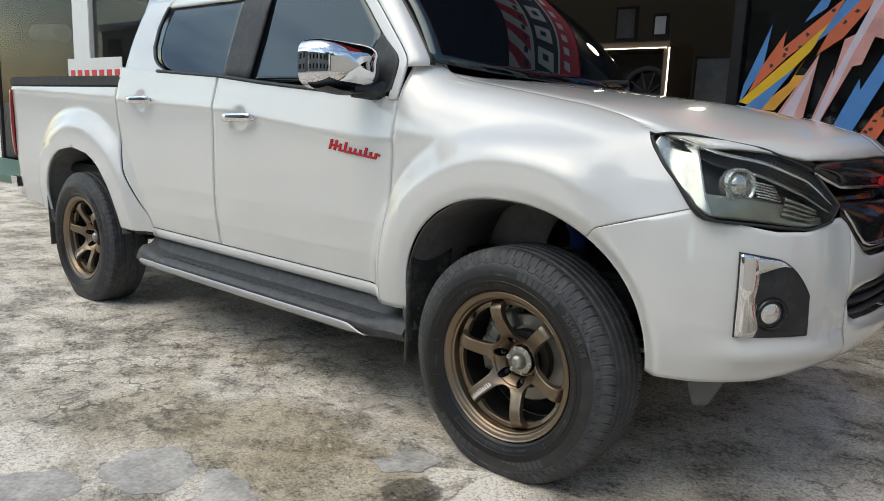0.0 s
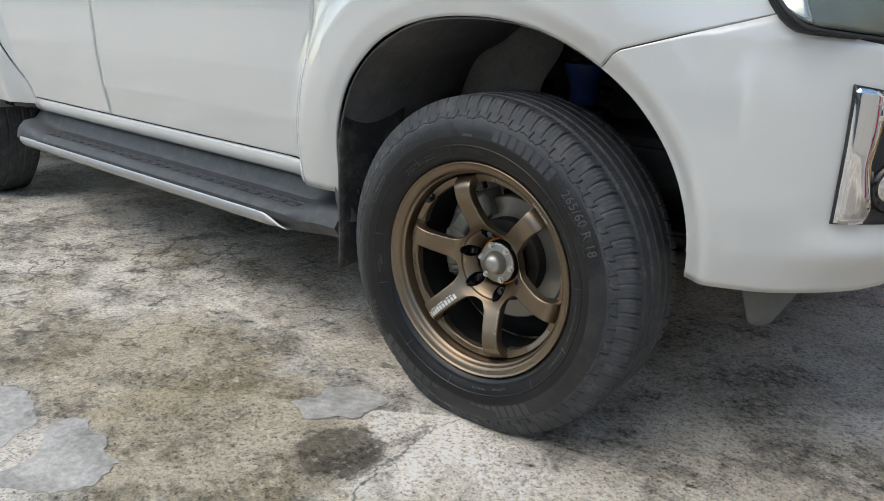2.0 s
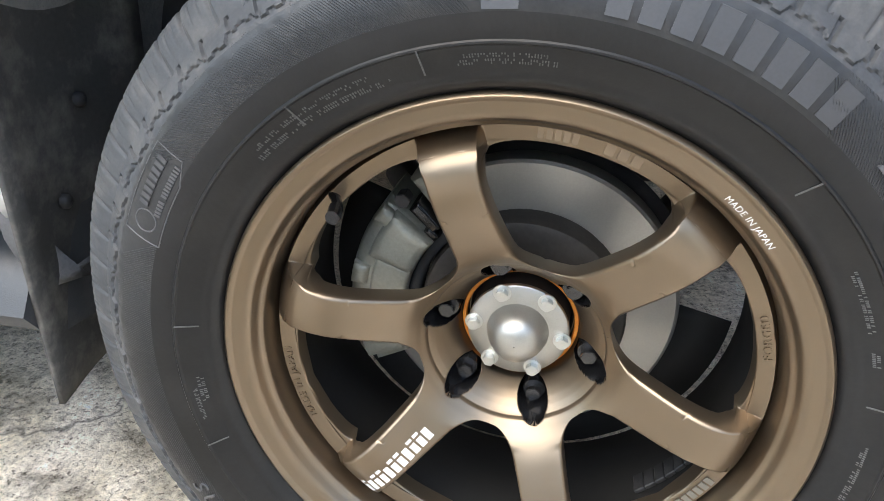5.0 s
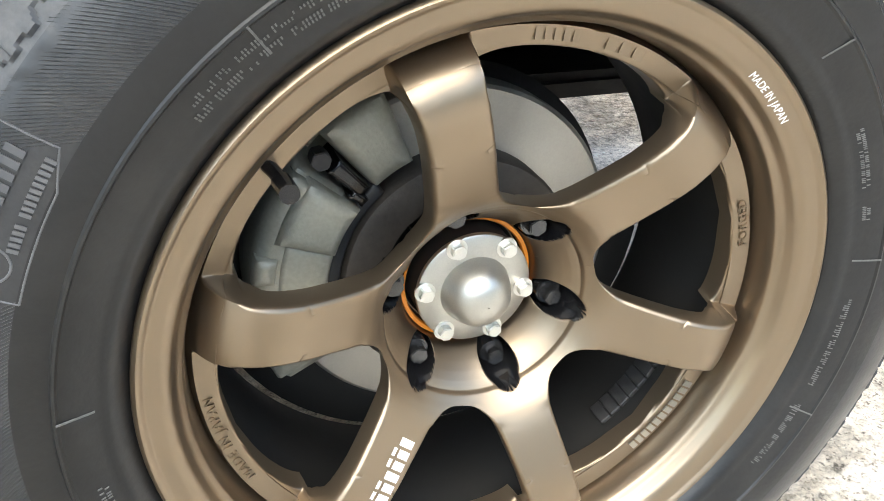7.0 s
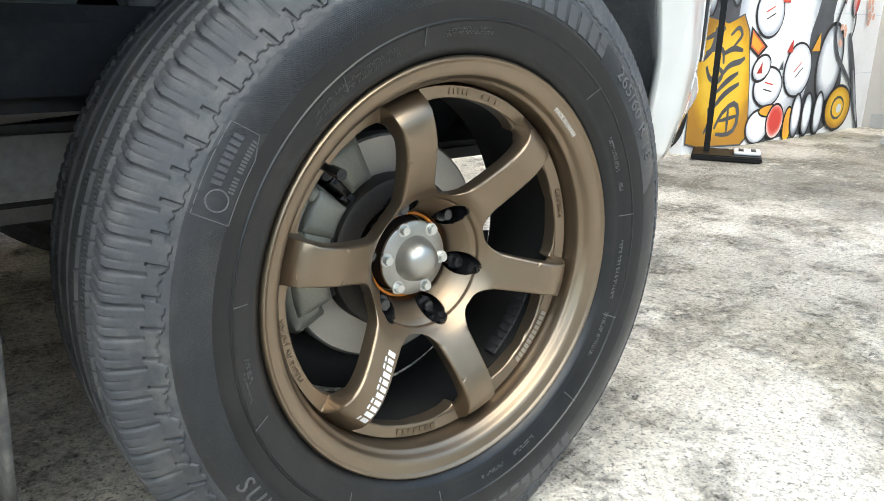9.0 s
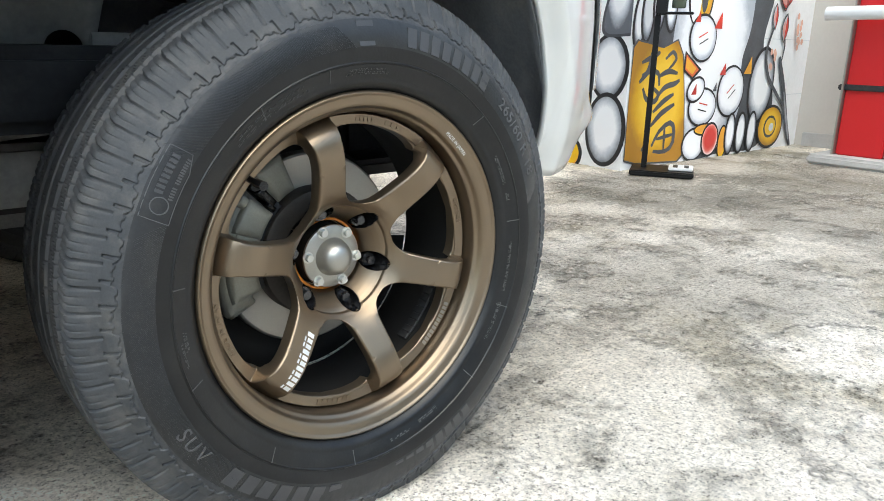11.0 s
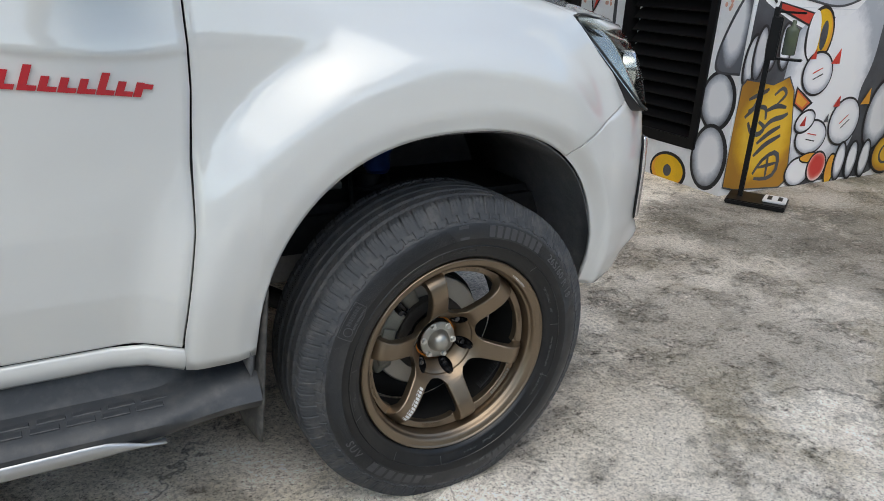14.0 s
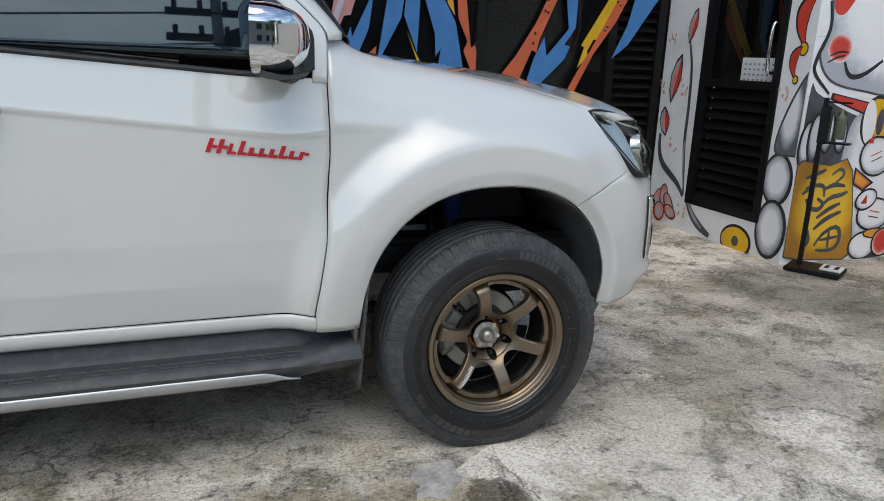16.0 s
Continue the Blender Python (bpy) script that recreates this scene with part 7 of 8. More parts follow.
leaf(B, 4.52, 0.90, 0.035, 0.08, 8)
for tl in (-50, -20, 10, 40):
    B.oval(4.64 - 0.06 * math.sin(radians(tl)), 1.03, 0.035, 0.085, P_ROSE, tl, 0.010, P_RED)
for u, z in ((4.89, 0.86), (4.92, 0.75), (4.55, 0.62)):
    for k in range(6):
        B.oval(u + rnd.uniform(-.04, .04), z + rnd.uniform(-.06, .06), 0.018, 0.022, P_PEACH, 0, 0)
for z in (0.38, 0.76, 1.14, 1.52, 1.90):   # block courses
    part("block_joint", box((WALL_X + END_X) / 2, WALL_Y - 0.0005, z, END_X - WALL_X - 0.01, 0.002, 0.004), P_PALE, wall_b)

# louvred door in the wall
door = base("louvre_door", (WALL_X + 0.05, 2.31, 0.235), "black metal door with louvres below and glass above", "door", kind="structure")
door.name = "door_1"
for y in (1.93, 2.67):
    part("door_frame", box(WALL_X + 0.03, y, 1.30, 0.10, 0.055, 2.12, 0.004), FRAME_BLACK, door)
for z, h in ((0.27, 0.07), (1.19, 0.06), (2.33, 0.06)):
    part("door_rail", box(WALL_X + 0.035, 2.30, z, 0.08, 0.69, h, 0.004), FRAME_BLACK, door)
for k in range(11):
    part("louvre", box(0, 0, 0, 0.090, 0.66, 0.010, 0.003, 1), LOUVRE, door, "", Matrix.Translation((WALL_X + 0.045, 2.30, 0.335 + 0.078 * k)) @ Matrix.Rotation(radians(-48), 4, "Y"))
part("door_backing", box(WALL_X + 0.10, 2.30, 0.73, 0.01, 0.69, 0.92), LOUVRE, door)
part("door_glass", box(WALL_X + 0.05, 2.30, 1.76, 0.006, 0.69, 1.08), DOOR_GLASS, door).visible_shadow = False
part("door_handle", tube(spline([(WALL_X - 0.005, 1.975, 1.28), (WALL_X - 0.055, 1.975, 1.31), (WALL_X - 0.055, 1.975, 1.58), (WALL_X - 0.005, 1.975, 1.61)], 24), 0.013, 12), CHROME, door, "chrome pull handle")
cal = tagged(part("wall_calendar", box(WALL_X + 0.040, 2.15, 1.285, 0.004, 0.34, 0.19, 0.001, 1), WHITE_METAL), "white paper calendar hung inside the door glass", "calendar")
for r in range(4):
    for c in range(7):
        part("date_mark", box(0, 0, 0, 0.0015, 0.020, 0.014), P_GREY, cal, "", Matrix.Translation((WALL_X + 0.0368, 2.28 - 0.043 * c, 1.335 - 0.036 * r)))
tagged(part("hung_clothes", join_meshes("c", [box(WALL_X + 0.16, 2.42 - 0.13 * k, 1.62 + 0.05 * (k % 2), 0.05, 0.12, 0.42, 0.03, 2) for k in range(1)]), P_BLUE), "blue cloth hanging behind the door glass", "cloth")
tagged(part("hung_cloth", box(WALL_X + 0.17, 2.20, 1.66, 0.05, 0.13, 0.36, 0.03, 2), P_ORANGE), "orange cloth hanging behind the door glass", "cloth")

# hand gel stand
stand = base("hand_gel_stand", (3.03, 1.46, 0), "black metal pedal stand with a clear gel bottle", "sanitiser stand")
DIR = Vector((0.17, -0.285, 0)).normalized()
rz = math.degrees(math.atan2(DIR.y, DIR.x))
M = pose(3.03, 1.46, 0, 0, 0, rz)
part("base_plate", box(0, 0, 0.018, 0.34, 0.26, 0.03, 0.006, 2, M), FRAME_BLACK, stand, "black base plate")
part("pedal", box(0.10, 0, 0.042, 0.13, 0.15, 0.014, 0.004, 2, M), WHITE_METAL, stand, "white pedal plate")
for k in (-0.03, 0.03):
    part("pedal_mark", box(0.10 + k, 0, 0.0505, 0.025, 0.09, 0.002, 0.0, 1, M), FRAME_BLACK, stand)
part("post", box(-0.10, 0, 0.58, 0.03, 0.03, 1.12, 0.004, 2, M), FRAME_BLACK, stand, "black square post")
part("bracket", box(-0.085, 0, 0.97, 0.06, 0.09, 0.24, 0.006, 2, M), FRAME_BLACK, stand, "black bottle bracket")
part("drip_tray", box(0.0, 0, 0.86, 0.16, 0.08, 0.012, 0.004, 2, M), FRAME_BLACK, stand)
part("nozzle", box(-0.02, 0, 1.115, 0.15, 0.018, 0.012, 0.004, 2, M), FRAME_BLACK, stand)
GEL = glassy("clear_gel_bottle", (0.20, 0.24, 0.16), 0.1, 0.55)
bottle = revolve([(0.0005, 0.13), (0.012, 0.13), (0.012, 0.10), (0.034, 0.085), (0.036, 0.07), (0.036, -0.055), (0.032, -0.06), (0.0005, -0.06)], 28)
bottle.transform(M @ Matrix.Translation((0.0, 0, 0.945)) @ Matrix.Rotation(radians(90), 4, "X"))
part("gel_bottle", bottle, GEL, stand, "clear gel bottle with a yellow-green label")
part("bottle_label", box(0.0, 0, 0.96, 0.052, 0.052, 0.05, 0.015, 3, M), spray("yellow_green_label", (0.48, 0.55, 0.08), 0.1), stand, "yellow-green label")

# red and white gate post with a boom
post = base("gate_post", (4.55, 0.80, 0), "red and white painted steel gate cabinet", "gate post")
part("kerb", box(4.60, 0.72, 0.03, 0.78, 0.92, 0.06, 0.015, 2), KERB, post, "pale concrete plinth")
part("red_panel", box(4.46, 0.925, 0.96, 0.24, 0.27, 1.80, 0.008, 2), RED_PAINT, post, "red painted panel")
part("white_panel", box(4.47, 0.585, 0.96, 0.24, 0.40, 1.80, 0.008, 2), WHITE_METAL, post, "white painted panel")
part("edge_trim", box(4.44, 1.068, 0.96, 0.27, 0.012, 1.80, 0.003, 2), BRUSHED, post)
part("strap", box(4.455, 0.80, 0.475, 0.27, 0.60, 0.035, 0.006, 2), PLASTIC, post, "black strap")
part("boom", tube([(4.24, 1.20, 0.905), (4.24, 0.30, 0.915)], 0.040, 24), WHITE_METAL, post, "white boom with a red band")
part("boom_band", tube([(4.24, 0.83, 0.9092), (4.24, 0.62, 0.9115)], 0.0415, 24), RED_PAINT, post)
part("boom_bracket", box(4.33, 0.72, 0.91, 0.14, 0.08, 0.06, 0.01), DARK_STEEL, post)

# glazed shop front behind the truck
front = base("wall_shopfront", (0.0, FRONT_Y, 0), "black-framed glass shop front with sprayed lightning shapes", "shop front", kind="structure")
for x in (2.86, 2.40, 1.25, -0.50, -2.6, -4.3, -6.2, -8.2):
    part("mullion", box(x, FRONT_Y + 0.03, 1.6, 0.075, 0.10, 3.2, 0.004), FRAME_BLACK, front)
part("mullion", box(-10.25, FRONT_Y + 0.03, 1.6, 0.55, 0.14, 3.2, 0.01), WHITE_METAL, front, "white painted post")
for z, h in ((0.06, 0.12), (3.1, 0.2)):
    part("front_rail", box(-3.4, FRONT_Y + 0.03, z, 12.6, 0.09, h, 0.004), FRAME_BLACK, front)
part("lintel", box(-4.6, FRONT_Y + 0.10, 3.7, 15.2, 0.25, 1.0), FRAME_BLACK, front, "black fascia above the glass")
part("upper_storey", box(-4.6, FRONT_Y + 0.35, 6.2, 15.2, 0.5, 4.0), FRAME_BLACK, front, "dark cladding of the upper storey")
for x0, x1 in ((-0.46, 1.21), (1.29, 2.36), (-8.16, -6.24), (-6.16, -4.34), (-10.0, -8.24), (-13.8, -10.5)):
    pane = part("pane", box((x0 + x1) / 2, FRONT_Y + 0.03, 1.56, x1 - x0, 0.008, 2.88), SHOP_GLASS, front, "dark shop glass")
    pane.visible_shadow = False
for k in range(22):
    part("louvre", box(0, 0, 0, 0.40, 0.07, 0.012, 0.003, 1), LOUVRE, front, "", Matrix.Translation((2.63, FRONT_Y + 0.03, 0.16 + 0.075 * k)) @ Matrix.Rotation(radians(38), 4, "X"))
part("louvre_backing", box(2.63, FRONT_Y + 0.09, 0.95, 0.42, 0.01, 1.8), LOUVRE, front)
part("lintel", box(2.63, FRONT_Y + 0.03, 2.4, 0.42, 0.06, 1.2), FRAME_BLACK, front)

S = Wall(front, lambda u, z, o: (u, FRONT_Y - 0.012 - o, z))
rnd = random.Random(5)
SHARDS = (
    (P_BLUE, [(-0.45, 1.32), (-0.43, 1.44), (-0.29, 1.82), (-0.32, 1.55)]),
    (P_ORANGE, [(-0.40, 1.38), (-0.33, 1.55), (-0.20, 1.77), (-0.21, 1.67), (0.12, 1.96), (0.30, 2.3), (0.03, 1.78), (-0.17, 1.62)]),
    (P_YELLOW, [(-0.45, 1.33), (-0.10, 1.67), (0.05, 1.82), (-0.04, 1.65), (-0.17, 1.50), (-0.34, 1.30)]),
    (P_AMBER, [(-0.34, 1.28), (-0.15, 1.45), (-0.06, 1.62), (-0.12, 1.50), (-0.05, 1.50), (-0.22, 1.28)]),
    (P_BLUE, [(-0.42, 1.29), (-0.12, 1.55), (-0.30, 1.28)]),
    (P_BLUE, [(-0.02, 1.70), (0.12, 1.94), (0.34, 2.4), (0.46, 2.4), (0.21, 1.93), (0.15, 1.83)]),
    (P_BLUE, [(-0.10, 1.82), (0.0, 1.98), (0.12, 2.2), (0.02, 1.90)]),
    (P_ORANGE, [(-0.01, 1.62), (0.05, 1.76), (0.24, 1.98), (0.50, 2.4), (0.28, 1.93), (0.13, 1.72)]),
    (P_ROSE, [(-0.22, 1.22), (0.01, 1.63), (-0.04, 1.24)]),
    (P_LILAC, [(-0.20, 1.22), (0.0, 1.58), (-0.10, 1.24)]),
    (P_ROSE, [(0.0, 1.20), (0.10, 1.54), (0.10, 1.48), (0.14, 1.71), (0.20, 1.74), (0.34, 2.05), (0.56, 2.4), (0.40, 1.95), (0.36, 1.70), (0.30, 1.72), (0.25, 1.56), (0.20, 1.55), (0.06, 1.22)]),
    (P_LILAC, [(0.01, 1.20), (0.13, 1.56), (0.27, 1.93), (0.52, 2.4), (0.32, 1.92), (0.20, 1.64), (0.05, 1.20)]),
    (P_BLUE, [(0.12, 1.15), (0.25, 1.48), (0.26, 1.41), (0.36, 1.62), (0.42, 1.75), (0.38, 1.47), (0.24, 1.15)]),
    (P_ORANGE, [(0.26, 1.10), (0.36, 1.28), (0.44, 1.36), (0.42, 1.20), (0.36, 1.08)]),
    (P_BLUE, [(0.44, 1.22), (0.51, 1.67), (0.58, 2.2), (0.72, 2.4), (0.64, 1.70), (0.62, 1.56)]),
    (P_BLUE, [(0.64, 1.58), (0.65, 1.68), (0.70, 2.3), (0.82, 2.4), (0.76, 1.70), (0.745, 1.32)]),
    (P_YELLOW, [(0.66, 1.48), (0.73, 1.33), (0.82, 1.18), (0.77, 1.21)]),
    (P_BLUE, [(0.78, 2.3), (0.98, 2.4), (0.95, 1.70), (1.04, 1.55), (1.13, 1.14), (1.02, 1.22), (0.99, 1.25), (0.91, 1.22), (0.93, 1.36), (0.89, 1.30), (0.88, 1.46), (0.80, 1.69)]),
    (P_AMBER, [(0.93, 2.2), (0.99, 1.85), (1.03, 1.60), (0.97, 1.68)]),
    (P_ORANGE, [(0.99, 2.3), (1.12, 2.4), (1.12, 1.71), (1.17, 1.37), (1.20, 1.40), (1.24, 1.28), (1.34, 1.10), (1.21, 1.14), (1.11, 1.35), (1.14, 1.42), (1.06, 1.58)]),
    (P_ORANGE, [(1.90, 2.0), (1.88, 1.78), (1.74, 1.46), (1.72, 1.36), (1.68, 1.38), (1.55, 1.08), (1.36, 1.10), (1.55, 1.34), (1.70, 1.58)]),
    (P_BLUE, [(1.90, 2.3), (2.06, 2.3), (2.05, 1.56), (1.96, 1.43), (2.01, 1.42), (1.97, 1.32), (1.74, 1.10), (1.63, 1.08), (1.70, 1.32), (1.78, 1.48), (1.81, 1.34), (1.99, 1.55), (1.96, 1.72)]),
    (P_YELLOW, [(2.52, 2.1), (2.60, 2.1), (2.44, 1.79), (2.27, 1.48), (2.22, 1.48), (2.17, 1.39), (2.18, 1.34), (2.09, 1.26), (2.14, 1.42), (2.11, 1.43)]),
    (P_ORANGE, [(2.58, 2.1), (2.66, 2.1), (2.50, 1.79), (2.41, 1.62), (2.23, 1.37), (2.05, 1.02), (1.98, 1.02), (2.11, 1.26), (2.20, 1.40)]),
    (P_BLUE, [(2.62, 2.0), (2.84, 1.92), (2.79, 1.81), (2.54, 1.45), (2.40, 1.34), (2.52, 1.60)]),
    (P_BLUE, [(0.66, 0.9), (0.5, 0.6), (0.40, 0.2), (0.62, 0.5)]),
    (P_ORANGE, [(1.5, 0.8), (1.62, 0.5), (1.8, 0.2), (1.68, 0.6)]),
)
for mt, pts in SHARDS:
    S.shape("painted_shard", pts, mt)
    if mt is P_ORANGE:       # black splashes over the orange
        (ax, az), (bx, bz) = pts[0], pts[len(pts) // 2]
        for k in range(9):
            t = rnd.uniform(0.1, 0.9)
            c = (ax + (bx - ax) * t + rnd.uniform(-.03, .03), az + (bz - az) * t + rnd.uniform(-.03, .03))
            S.shape("paint_splash", [(c[0] + rnd.uniform(0.006, 0.018) * math.cos(q), c[1] + rnd.uniform(0.006, 0.018) * math.sin(q)) for q in [2 * math.pi * i / 7 for i in range(7)]], P_BLACK)

# shop interior seen through the open front
room = base("wall_shop_room", (-5.0, 5.8, 0), "dim shop room behind the glass front", "room", kind="structure")
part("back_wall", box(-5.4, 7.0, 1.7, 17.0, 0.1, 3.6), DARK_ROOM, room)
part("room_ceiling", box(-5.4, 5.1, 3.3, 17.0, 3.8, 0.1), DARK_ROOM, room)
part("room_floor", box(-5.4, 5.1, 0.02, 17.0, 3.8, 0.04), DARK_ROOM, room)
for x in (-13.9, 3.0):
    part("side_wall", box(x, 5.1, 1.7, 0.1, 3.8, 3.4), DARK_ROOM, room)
LED = bpy.data.materials.new("led_strip")
LED.use_nodes = True
LED.node_tree.nodes["Principled BSDF"].inputs["Emission Color"].default_value = (1, 0.93, 0.8, 1)
LED.node_tree.nodes["Principled BSDF"].inputs["Emission Strength"].default_value = 3.0
shelf = base("display_shelf", (-1.85, 4.3, 0), "lit wooden display shelf with a spare wheel", "display shelf")
part("side_board", box(-2.30, 4.3, 0.9, 0.05, 0.5, 1.8, 0.004), ROOM_WARM, shelf)
part("side_board", box(-1.38, 4.3, 0.9, 0.05, 0.5, 1.8, 0.004), ROOM_WARM, shelf)
part("top_board", box(-1.84, 4.3, 1.82, 0.97, 0.5, 0.05, 0.004), ROOM_WARM, shelf)
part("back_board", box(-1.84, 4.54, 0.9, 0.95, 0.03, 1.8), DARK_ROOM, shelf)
part("led_strip", box(-1.84, 4.04, 1.79, 0.92, 0.008, 0.007), LED, shelf, "thin lit strip")
part("led_strip", box(-1.352, 4.04, 1.2, 0.008, 0.008, 1.18), LED, shelf, "thin lit strip")
w2 = tagged(part("alloy_wheel", auto_smooth(revolve([(0.195, 0.03), (0.20, -0.01), (0.215, -0.02), (0.24, -0.02), (0.243, 0.0), (0.243, 0.12), (0.20, 0.12)], 48), 40), DARK_STEEL), "dark alloy wheel on the display shelf", "wheel")
w2.matrix_basis = Matrix.Translation((-1.62, 4.25, 1.42))
for k in range(10):
    part("spoke", box(0, 0, 0, 0.19, 0.02, 0.018, 0.004), DARK_STEEL, w2, "", Matrix.Rotation(radians(36 * k), 4, "Y") @ Matrix.Translation((0.105, 0.01, 0)))
for x, z, w, h, mt, lab in ((-1.10, 1.50, 0.36, 0.50, P_CHAR, "framed grey picture leaning in the shop"), (-1.62, 2.02, 0.15, 0.20, P_PALE, "framed white certificate on the shelf"), (-1.95, 2.05, 0.22, 0.30, P_CHAR, "dark framed picture on the shelf")):
    fr = tagged(part("picture_frame", box(x, 4.42, z, w, 0.02, h, 0.004), FRAME_BLACK), lab, "picture frame")
    part("picture", box(x, 4.406, z, w - 0.05, 0.006, h - 0.05), mt, fr)
for k in range(5):
    ld = bpy.data.lights.new("ceiling_lamp", "POINT")
    ld.energy, ld.shadow_soft_size, ld.color = 9, 0.12, (1, 0.92, 0.8)
    lo = new("ceiling_lamp", ld)
    lo.location = (-12.0 + 2.7 * k, 5.0, 2.9)
    lamp_ob = tagged(part("ceiling_spot", revolve([(0.0005, 0.0), (0.028, 0.0), (0.034, 0.01), (0.034, 0.05)], 24), LED), "small round lit ceiling lamp", "ceiling lamp", "shop ceiling lamps")
    lamp_ob.matrix_basis = Matrix.Translation((-12.0 + 2.7 * k, 4.6, 3.24)) @ Matrix.Rotation(radians(90), 4, "X")
for k in range(4):
    sh = base("shop_shelf", (-12.6 + 1.5 * k, 6.2, 0), "dark wooden shop shelf with stock", "shelf", "shop shelves")
    for z in (0.5, 1.1, 1.7, 2.3):
        part("board", box(-12.6 + 1.5 * k, 6.2, z, 1.3, 0.4, 0.04), ROOM_WARM, sh)
    for x in (-0.65, 0.65):
        part("upright", box(-12.6 + 1.5 * k + x, 6.2, 1.25, 0.04, 0.4, 2.5), ROOM_WARM, sh)
    for j in range(4):
        tagged(part("boxed_stock", box(-13.0 + 1.5 * k + 0.28 * j, 6.15, 1.72 + 0.14 + 0.02 * (j % 2), 0.22, 0.25, 0.24 + 0.04 * (j % 2), 0.006), (WHITE_METAL, P_GREY, ROOM_WARM, P_CHAR)[(j + k) % 4]), "boxed stock on a shop shelf", "box", "boxed stock")
tagged(part("exhaust_can", tube([(-13.4, 3.75, 2.38), (-12.3, 3.75, 2.33)], 0.15, 28), WHITE_METAL), "polished metal exhaust can hanging in the shop", "exhaust can")
sign = tagged(part("banner", box(-9.85, FRONT_Y - 0.045, 1.60, 1.75, 0.01, 0.42), WHITE_METAL), "white banner with red lettering bars", "banner")
for k in range(7):
    part("banner_mark", box(-10.55 + 0.24 * k, FRONT_Y - 0.052, 1.56, 0.15, 0.006, 0.16), RED_PAINT, sign)
tagged(part("floor_kerb", box(-10.0, 2.55, 0.05, 8.0, 1.2, 0.10, 0.01), spray("green_step_paint", (0.10, 0.18, 0.14), 0.3)), "green painted step along the shop front", "step", kind="structure")

# shop sign on the fascia, which the windscreen mirrors
SIGN_RED = material("red_sign_vinyl", (0.52, 0.02, 0.03), 0.45, 0, 0.06, 3, 200, 0.02, 0.001)
SIGN_GREY = material("pale_grey_sign_vinyl", (0.60, 0.60, 0.60), 0.45, 0, 0.06, 3, 200, 0.02, 0.001)
board = base("shop_sign", (-1.6, FRONT_Y, 2.5), "red and grey striped shop sign with a dark oval", "shop sign")
part("board", box(-1.4, FRONT_Y - 0.06, 3.22, 7.4, 0.06, 1.50, 0.01), SIGN_RED, board)
SB = Wall(board, lambda u, z, o: (u, FRONT_Y - 0.094 - 3 * o, z))
for k in range(13):
    u = -4.9 + 0.60 * k
    SB.shape("sign_stripe", [(u, 3.94), (u + 0.34, 3.94), (u + 0.62, 3.30), (u + 0.42, 3.30)], SIGN_GREY)
SB.shape("sign_panel", [(-4.9, 3.42), (2.1, 3.42), (2.1, 3.22), (-4.9, 3.22)], SIGN_GREY)
SB.shape("sign_oval", [(-1.4 + 3.3 * math.cos(a), 3.10 + 0.30 * math.copysign(abs(math.sin(a)) ** 0.6, math.sin(a))) for a in [2 * math.pi * i / 48 for i in range(48)]], SIGN_GREY)
SB.shape("sign_oval", [(-1.4 + 3.24 * math.cos(a), 3.10 + 0.265 * math.copysign(abs(math.sin(a)) ** 0.6, math.sin(a))) for a in [2 * math.pi * i / 48 for i in range(48)]], P_BLACK)
for k in range(11):
    u = -4.3 + 0.53 * k
    SB.shape("sign_bar", [(u, 2.94), (u + 0.34, 2.94), (u + 0.40, 3.26), (u + 0.06, 3.26)], SIGN_GREY)
    SB.shape("sign_bar", [(u + 0.12, 3.04), (u + 0.24, 3.04), (u + 0.27, 3.16), (u + 0.15, 3.16)], P_BLACK)
for k in range(22):
    SB.shape("sign_bar", [(-4.6 + 0.28 * k, 2.62), (-4.46 + 0.28 * k, 2.62), (-4.44 + 0.28 * k, 2.72), (-4.58 + 0.28 * k, 2.72)], SIGN_GREY)
    SB.shape("sign_bar", [(-4.6 + 0.28 * k, 3.47), (-4.46 + 0.28 * k, 3.47), (-4.44 + 0.28 * k, 3.55), (-4.58 + 0.28 * k, 3.55)], P_BLACK)
canopy = base("shop_canopy", (-2.5, 2.3, 4.6), "dark shop canopy with a red wavy valance band", "canopy")
part("canopy_sheet", box(-2.6, 2.30, 4.66, 8.4, 2.2, 0.08, 0.01), FRAME_BLACK, canopy, "dark canopy sheet")
for k in range(6):
    part("canopy_beam", box(-6.4 + 1.5 * k, 2.30, 4.58, 0.08, 2.1, 0.10), FRAME_BLACK, canopy)
SU = Wall(canopy, lambda u, z, o: (u, z, 4.525 - 3 * o))
SU.shape("valance_band", [(-3.4 + 0.25 * i, 1.26) for i in range(20)] + [(1.4 - 0.25 * i, 1.66 + 0.10 * math.sin(2.4 * i)) for i in range(20)], SIGN_RED, "red wavy band")

# across the street, behind the camera: buildings, a pole with a transformer and its cables, trees
SHED = material("grey_render", (0.24, 0.235, 0.225), 0.8, 0, 0.12, 0.6, 20, 0.1, 0.01)


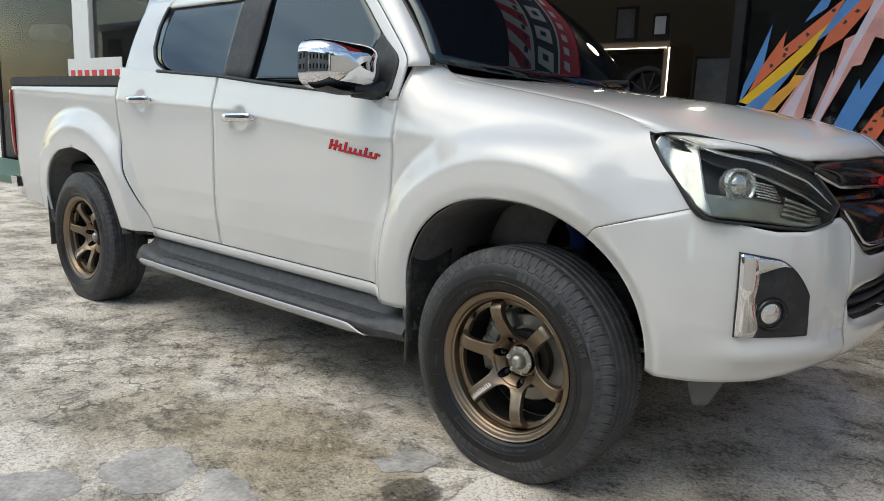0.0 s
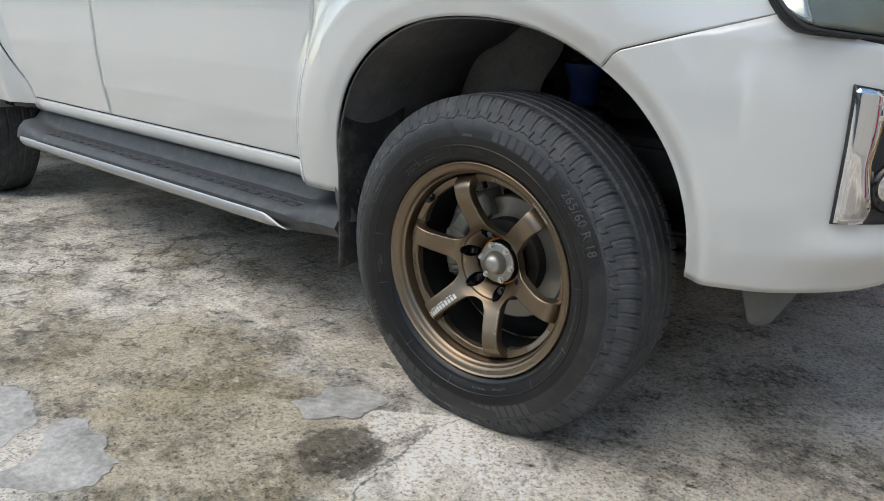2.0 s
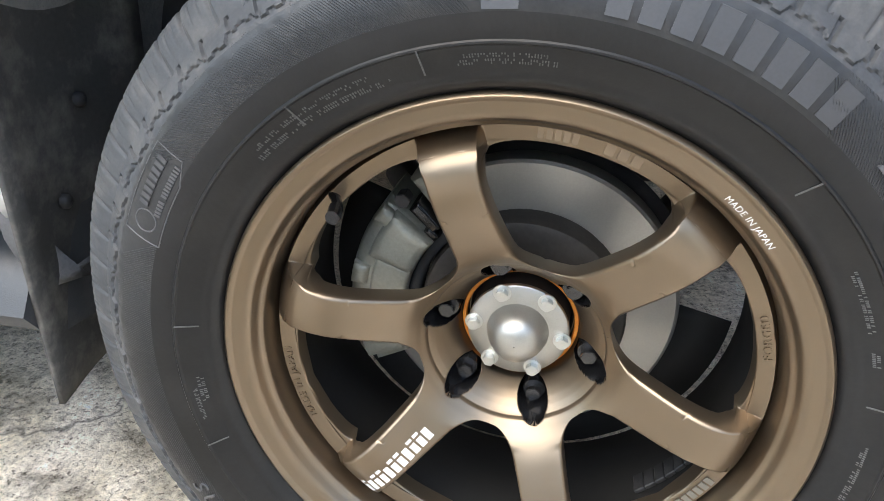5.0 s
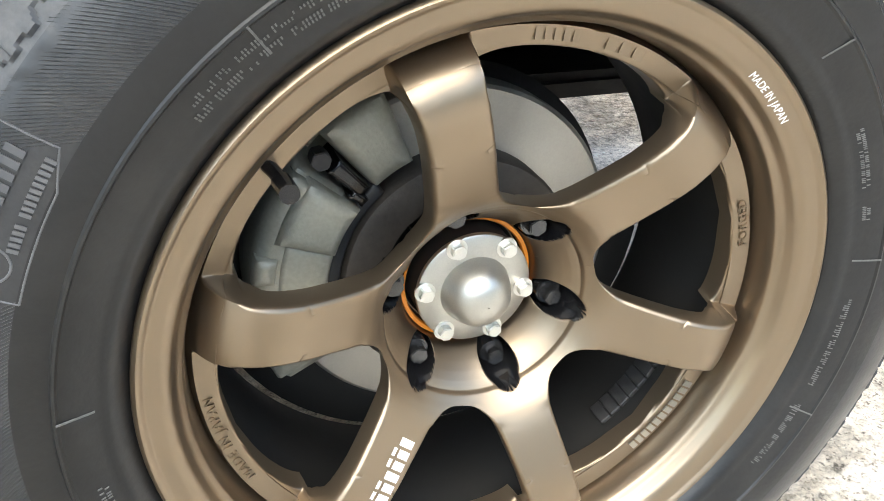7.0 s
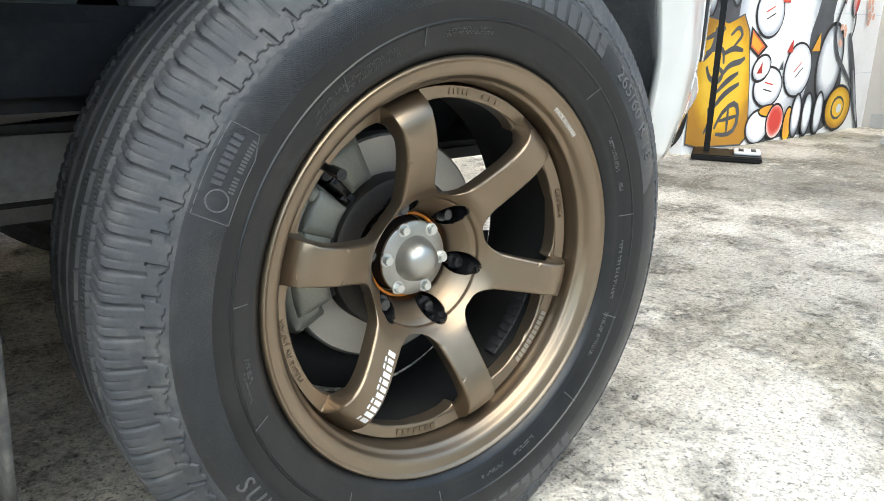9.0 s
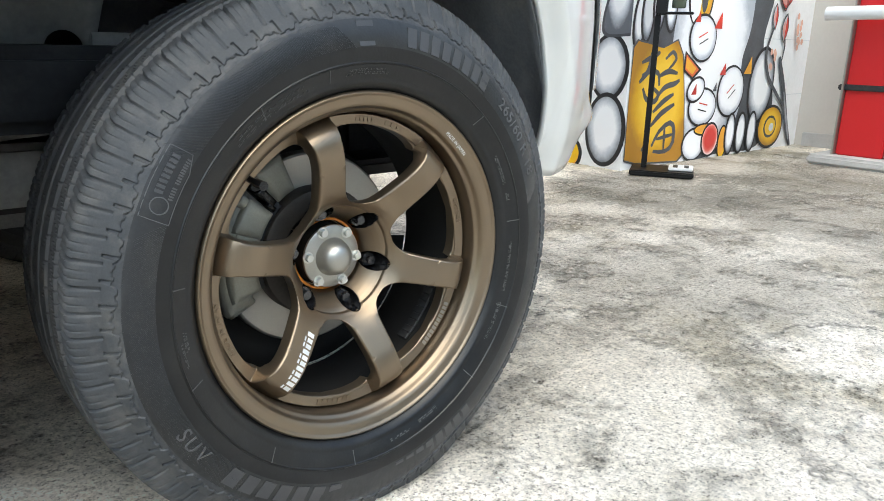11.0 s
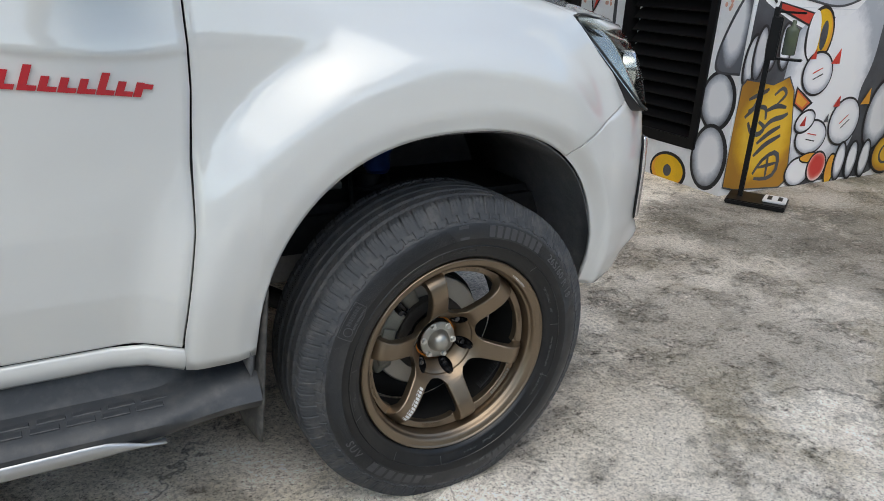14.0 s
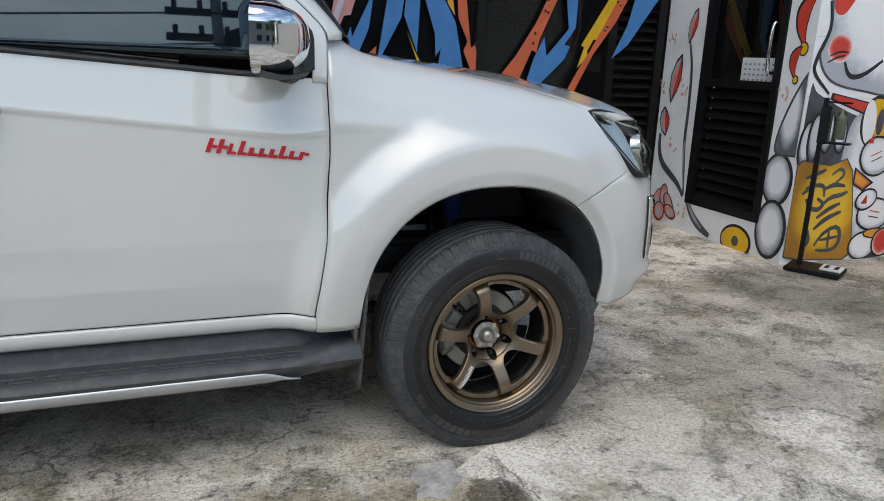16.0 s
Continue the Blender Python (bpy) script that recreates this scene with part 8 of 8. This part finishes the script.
def street_house(x0, x1, y, h, storeys, label):
    far = base("opposite_building", ((x0 + x1) / 2, y, 0), label, "building")
    part("wall", box((x0 + x1) / 2, y - 3.0, h / 2, x1 - x0, 6.0, h), SHED, far)
    part("roof", box((x0 + x1) / 2, y - 2.7, h + 0.12, x1 - x0 + 0.8, 7.2, 0.24, 0.05), WHITE_METAL, far, "pale roof slab with an eave")
    n = int((x1 - x0) / 3.4)
    for s in range(storeys):
        for k in range(n):
            x = x0 + (k + 0.5) * (x1 - x0) / n
            z = h / storeys * (s + 0.55)
            w = part("window", box(x, y + 0.02, z, 1.7, 0.10, 1.45), FRAME_BLACK, far)
            part("pane", box(x, y + 0.08, z, 1.5, 0.03, 1.25), SHOP_GLASS, w)


street_house(-46, -11, -13.5, 5.6, 2, "grey two-storey building across the street")
street_house(-9.5, 12, -17.0, 5.4, 2, "grey rendered house across the street")
street_house(14, 34, -12.0, 6.2, 2, "grey rendered house across the street")
pole = base("utility_pole", (0.2, -12.0, 0), "concrete utility pole with a transformer, cross-arms and cables", "utility pole")
part("pole", tube([(0.2, -12.0, 0), (0.2, -12.0, 12.0)], [0.20, 0.12], 16), KERB, pole)
part("transformer", auto_smooth(tube([(0.75, -12.0, 9.7), (0.75, -12.0, 10.9)], 0.42, 24), 40), DARK_STEEL, pole, "dark grey transformer can")
for z in (9.5, 10.9, 11.6):
    part("cross_arm", box(0.4, -12.0, z, 2.6, 0.12, 0.14, 0.01), DARK_STEEL, pole)
    for k in range(5):
        part("insulator", tube([(-0.7 + 0.55 * k, -12.0, z + 0.06), (-0.7 + 0.55 * k, -12.0, z + 0.30)], 0.06, 10), DARK_STEEL, pole)
for k, z in enumerate((8.6, 9.0, 9.9, 10.4, 11.1, 11.9)):
    part("cable", tube([(-45 + 5 * i, -12.0 + 0.15 * k, z - 0.9 * (1 - ((i * 5 - 45) % 40 / 20 - 1) ** 2)) for i in range(19)], 0.022, 6), FRAME_BLACK, pole, "black overhead cable")
LEAF = material("tree_leaf", (0.06, 0.11, 0.03), 0.5, 0, 0.4, 1.0, 30, 0.0)
BARK = material("tree_bark", (0.12, 0.10, 0.08), 0.9, 0, 0.3, 8, 60, 0.4, 0.01)
for tx, ty, th, sd in ((5.5, -10.5, 5.6, 1), (9.5, -9.0, 6.4, 2)):
    tree = base("street_tree", (tx, ty, 0), "leafy green street tree", "tree", "street trees")
    r = random.Random(sd)
    part("trunk", tube([(tx, ty, 0), (tx + 0.1, ty, th * 0.3), (tx - 0.05, ty + 0.1, th * 0.6), (tx, ty, th * 0.85)], [0.18, 0.14, 0.09, 0.03], 10), BARK, tree)
    verts, faces = [], []
    for q in range(9):
        c = Vector((tx + r.gauss(0, 0.8), ty + r.gauss(0, 0.8), th * r.uniform(0.5, 0.95)))
        part("limb", tube([(tx, ty, th * 0.45), c], [0.06, 0.015], 6), BARK, tree)
        for k in range(420):
            p = c + Vector((r.gauss(0, 0.42), r.gauss(0, 0.42), r.gauss(0, 0.32)))
            d = Vector((r.gauss(0, 1), r.gauss(0, 1), r.gauss(0, 0.7))).normalized() * 0.11
            e = d.orthogonal().normalized() * 0.05
            o = len(verts)
            verts += [p - d, p + e, p + d, p - e]
            faces.append((o, o + 1, o + 2, o + 3))
    tagged(part("crown", mesh_of(verts, faces, False), LEAF, tree, "crown of small green leaves"), kind="stuff")

# cement patches on the yard
patch([(-0.96, -0.78), (-0.93, -0.68), (-0.82, -0.64), (-0.71, -0.68), (-0.66, -0.75), (-0.66, -0.84), (-0.80, -0.92), (-0.93, -0.88)], 1)
patch([(-0.68, -0.65), (-0.62, -0.60), (-0.48, -0.61), (-0.39, -0.66), (-0.38, -0.72), (-0.45, -0.79), (-0.54, -0.82), (-0.56, -0.74), (-0.62, -0.70)], 2)
patch([(-0.35, -0.24), (-0.33, -0.17), (-0.32, -0.11), (-0.25, -0.07), (-0.17, -0.08), (-0.19, -0.16), (-0.24, -0.25)], 3)
patch([(-1.10, -1.13), (-1.04, -1.04), (-0.92, -0.95), (-0.81, -1.02), (-0.86, -1.14), (-1.0, -1.2)], 4)
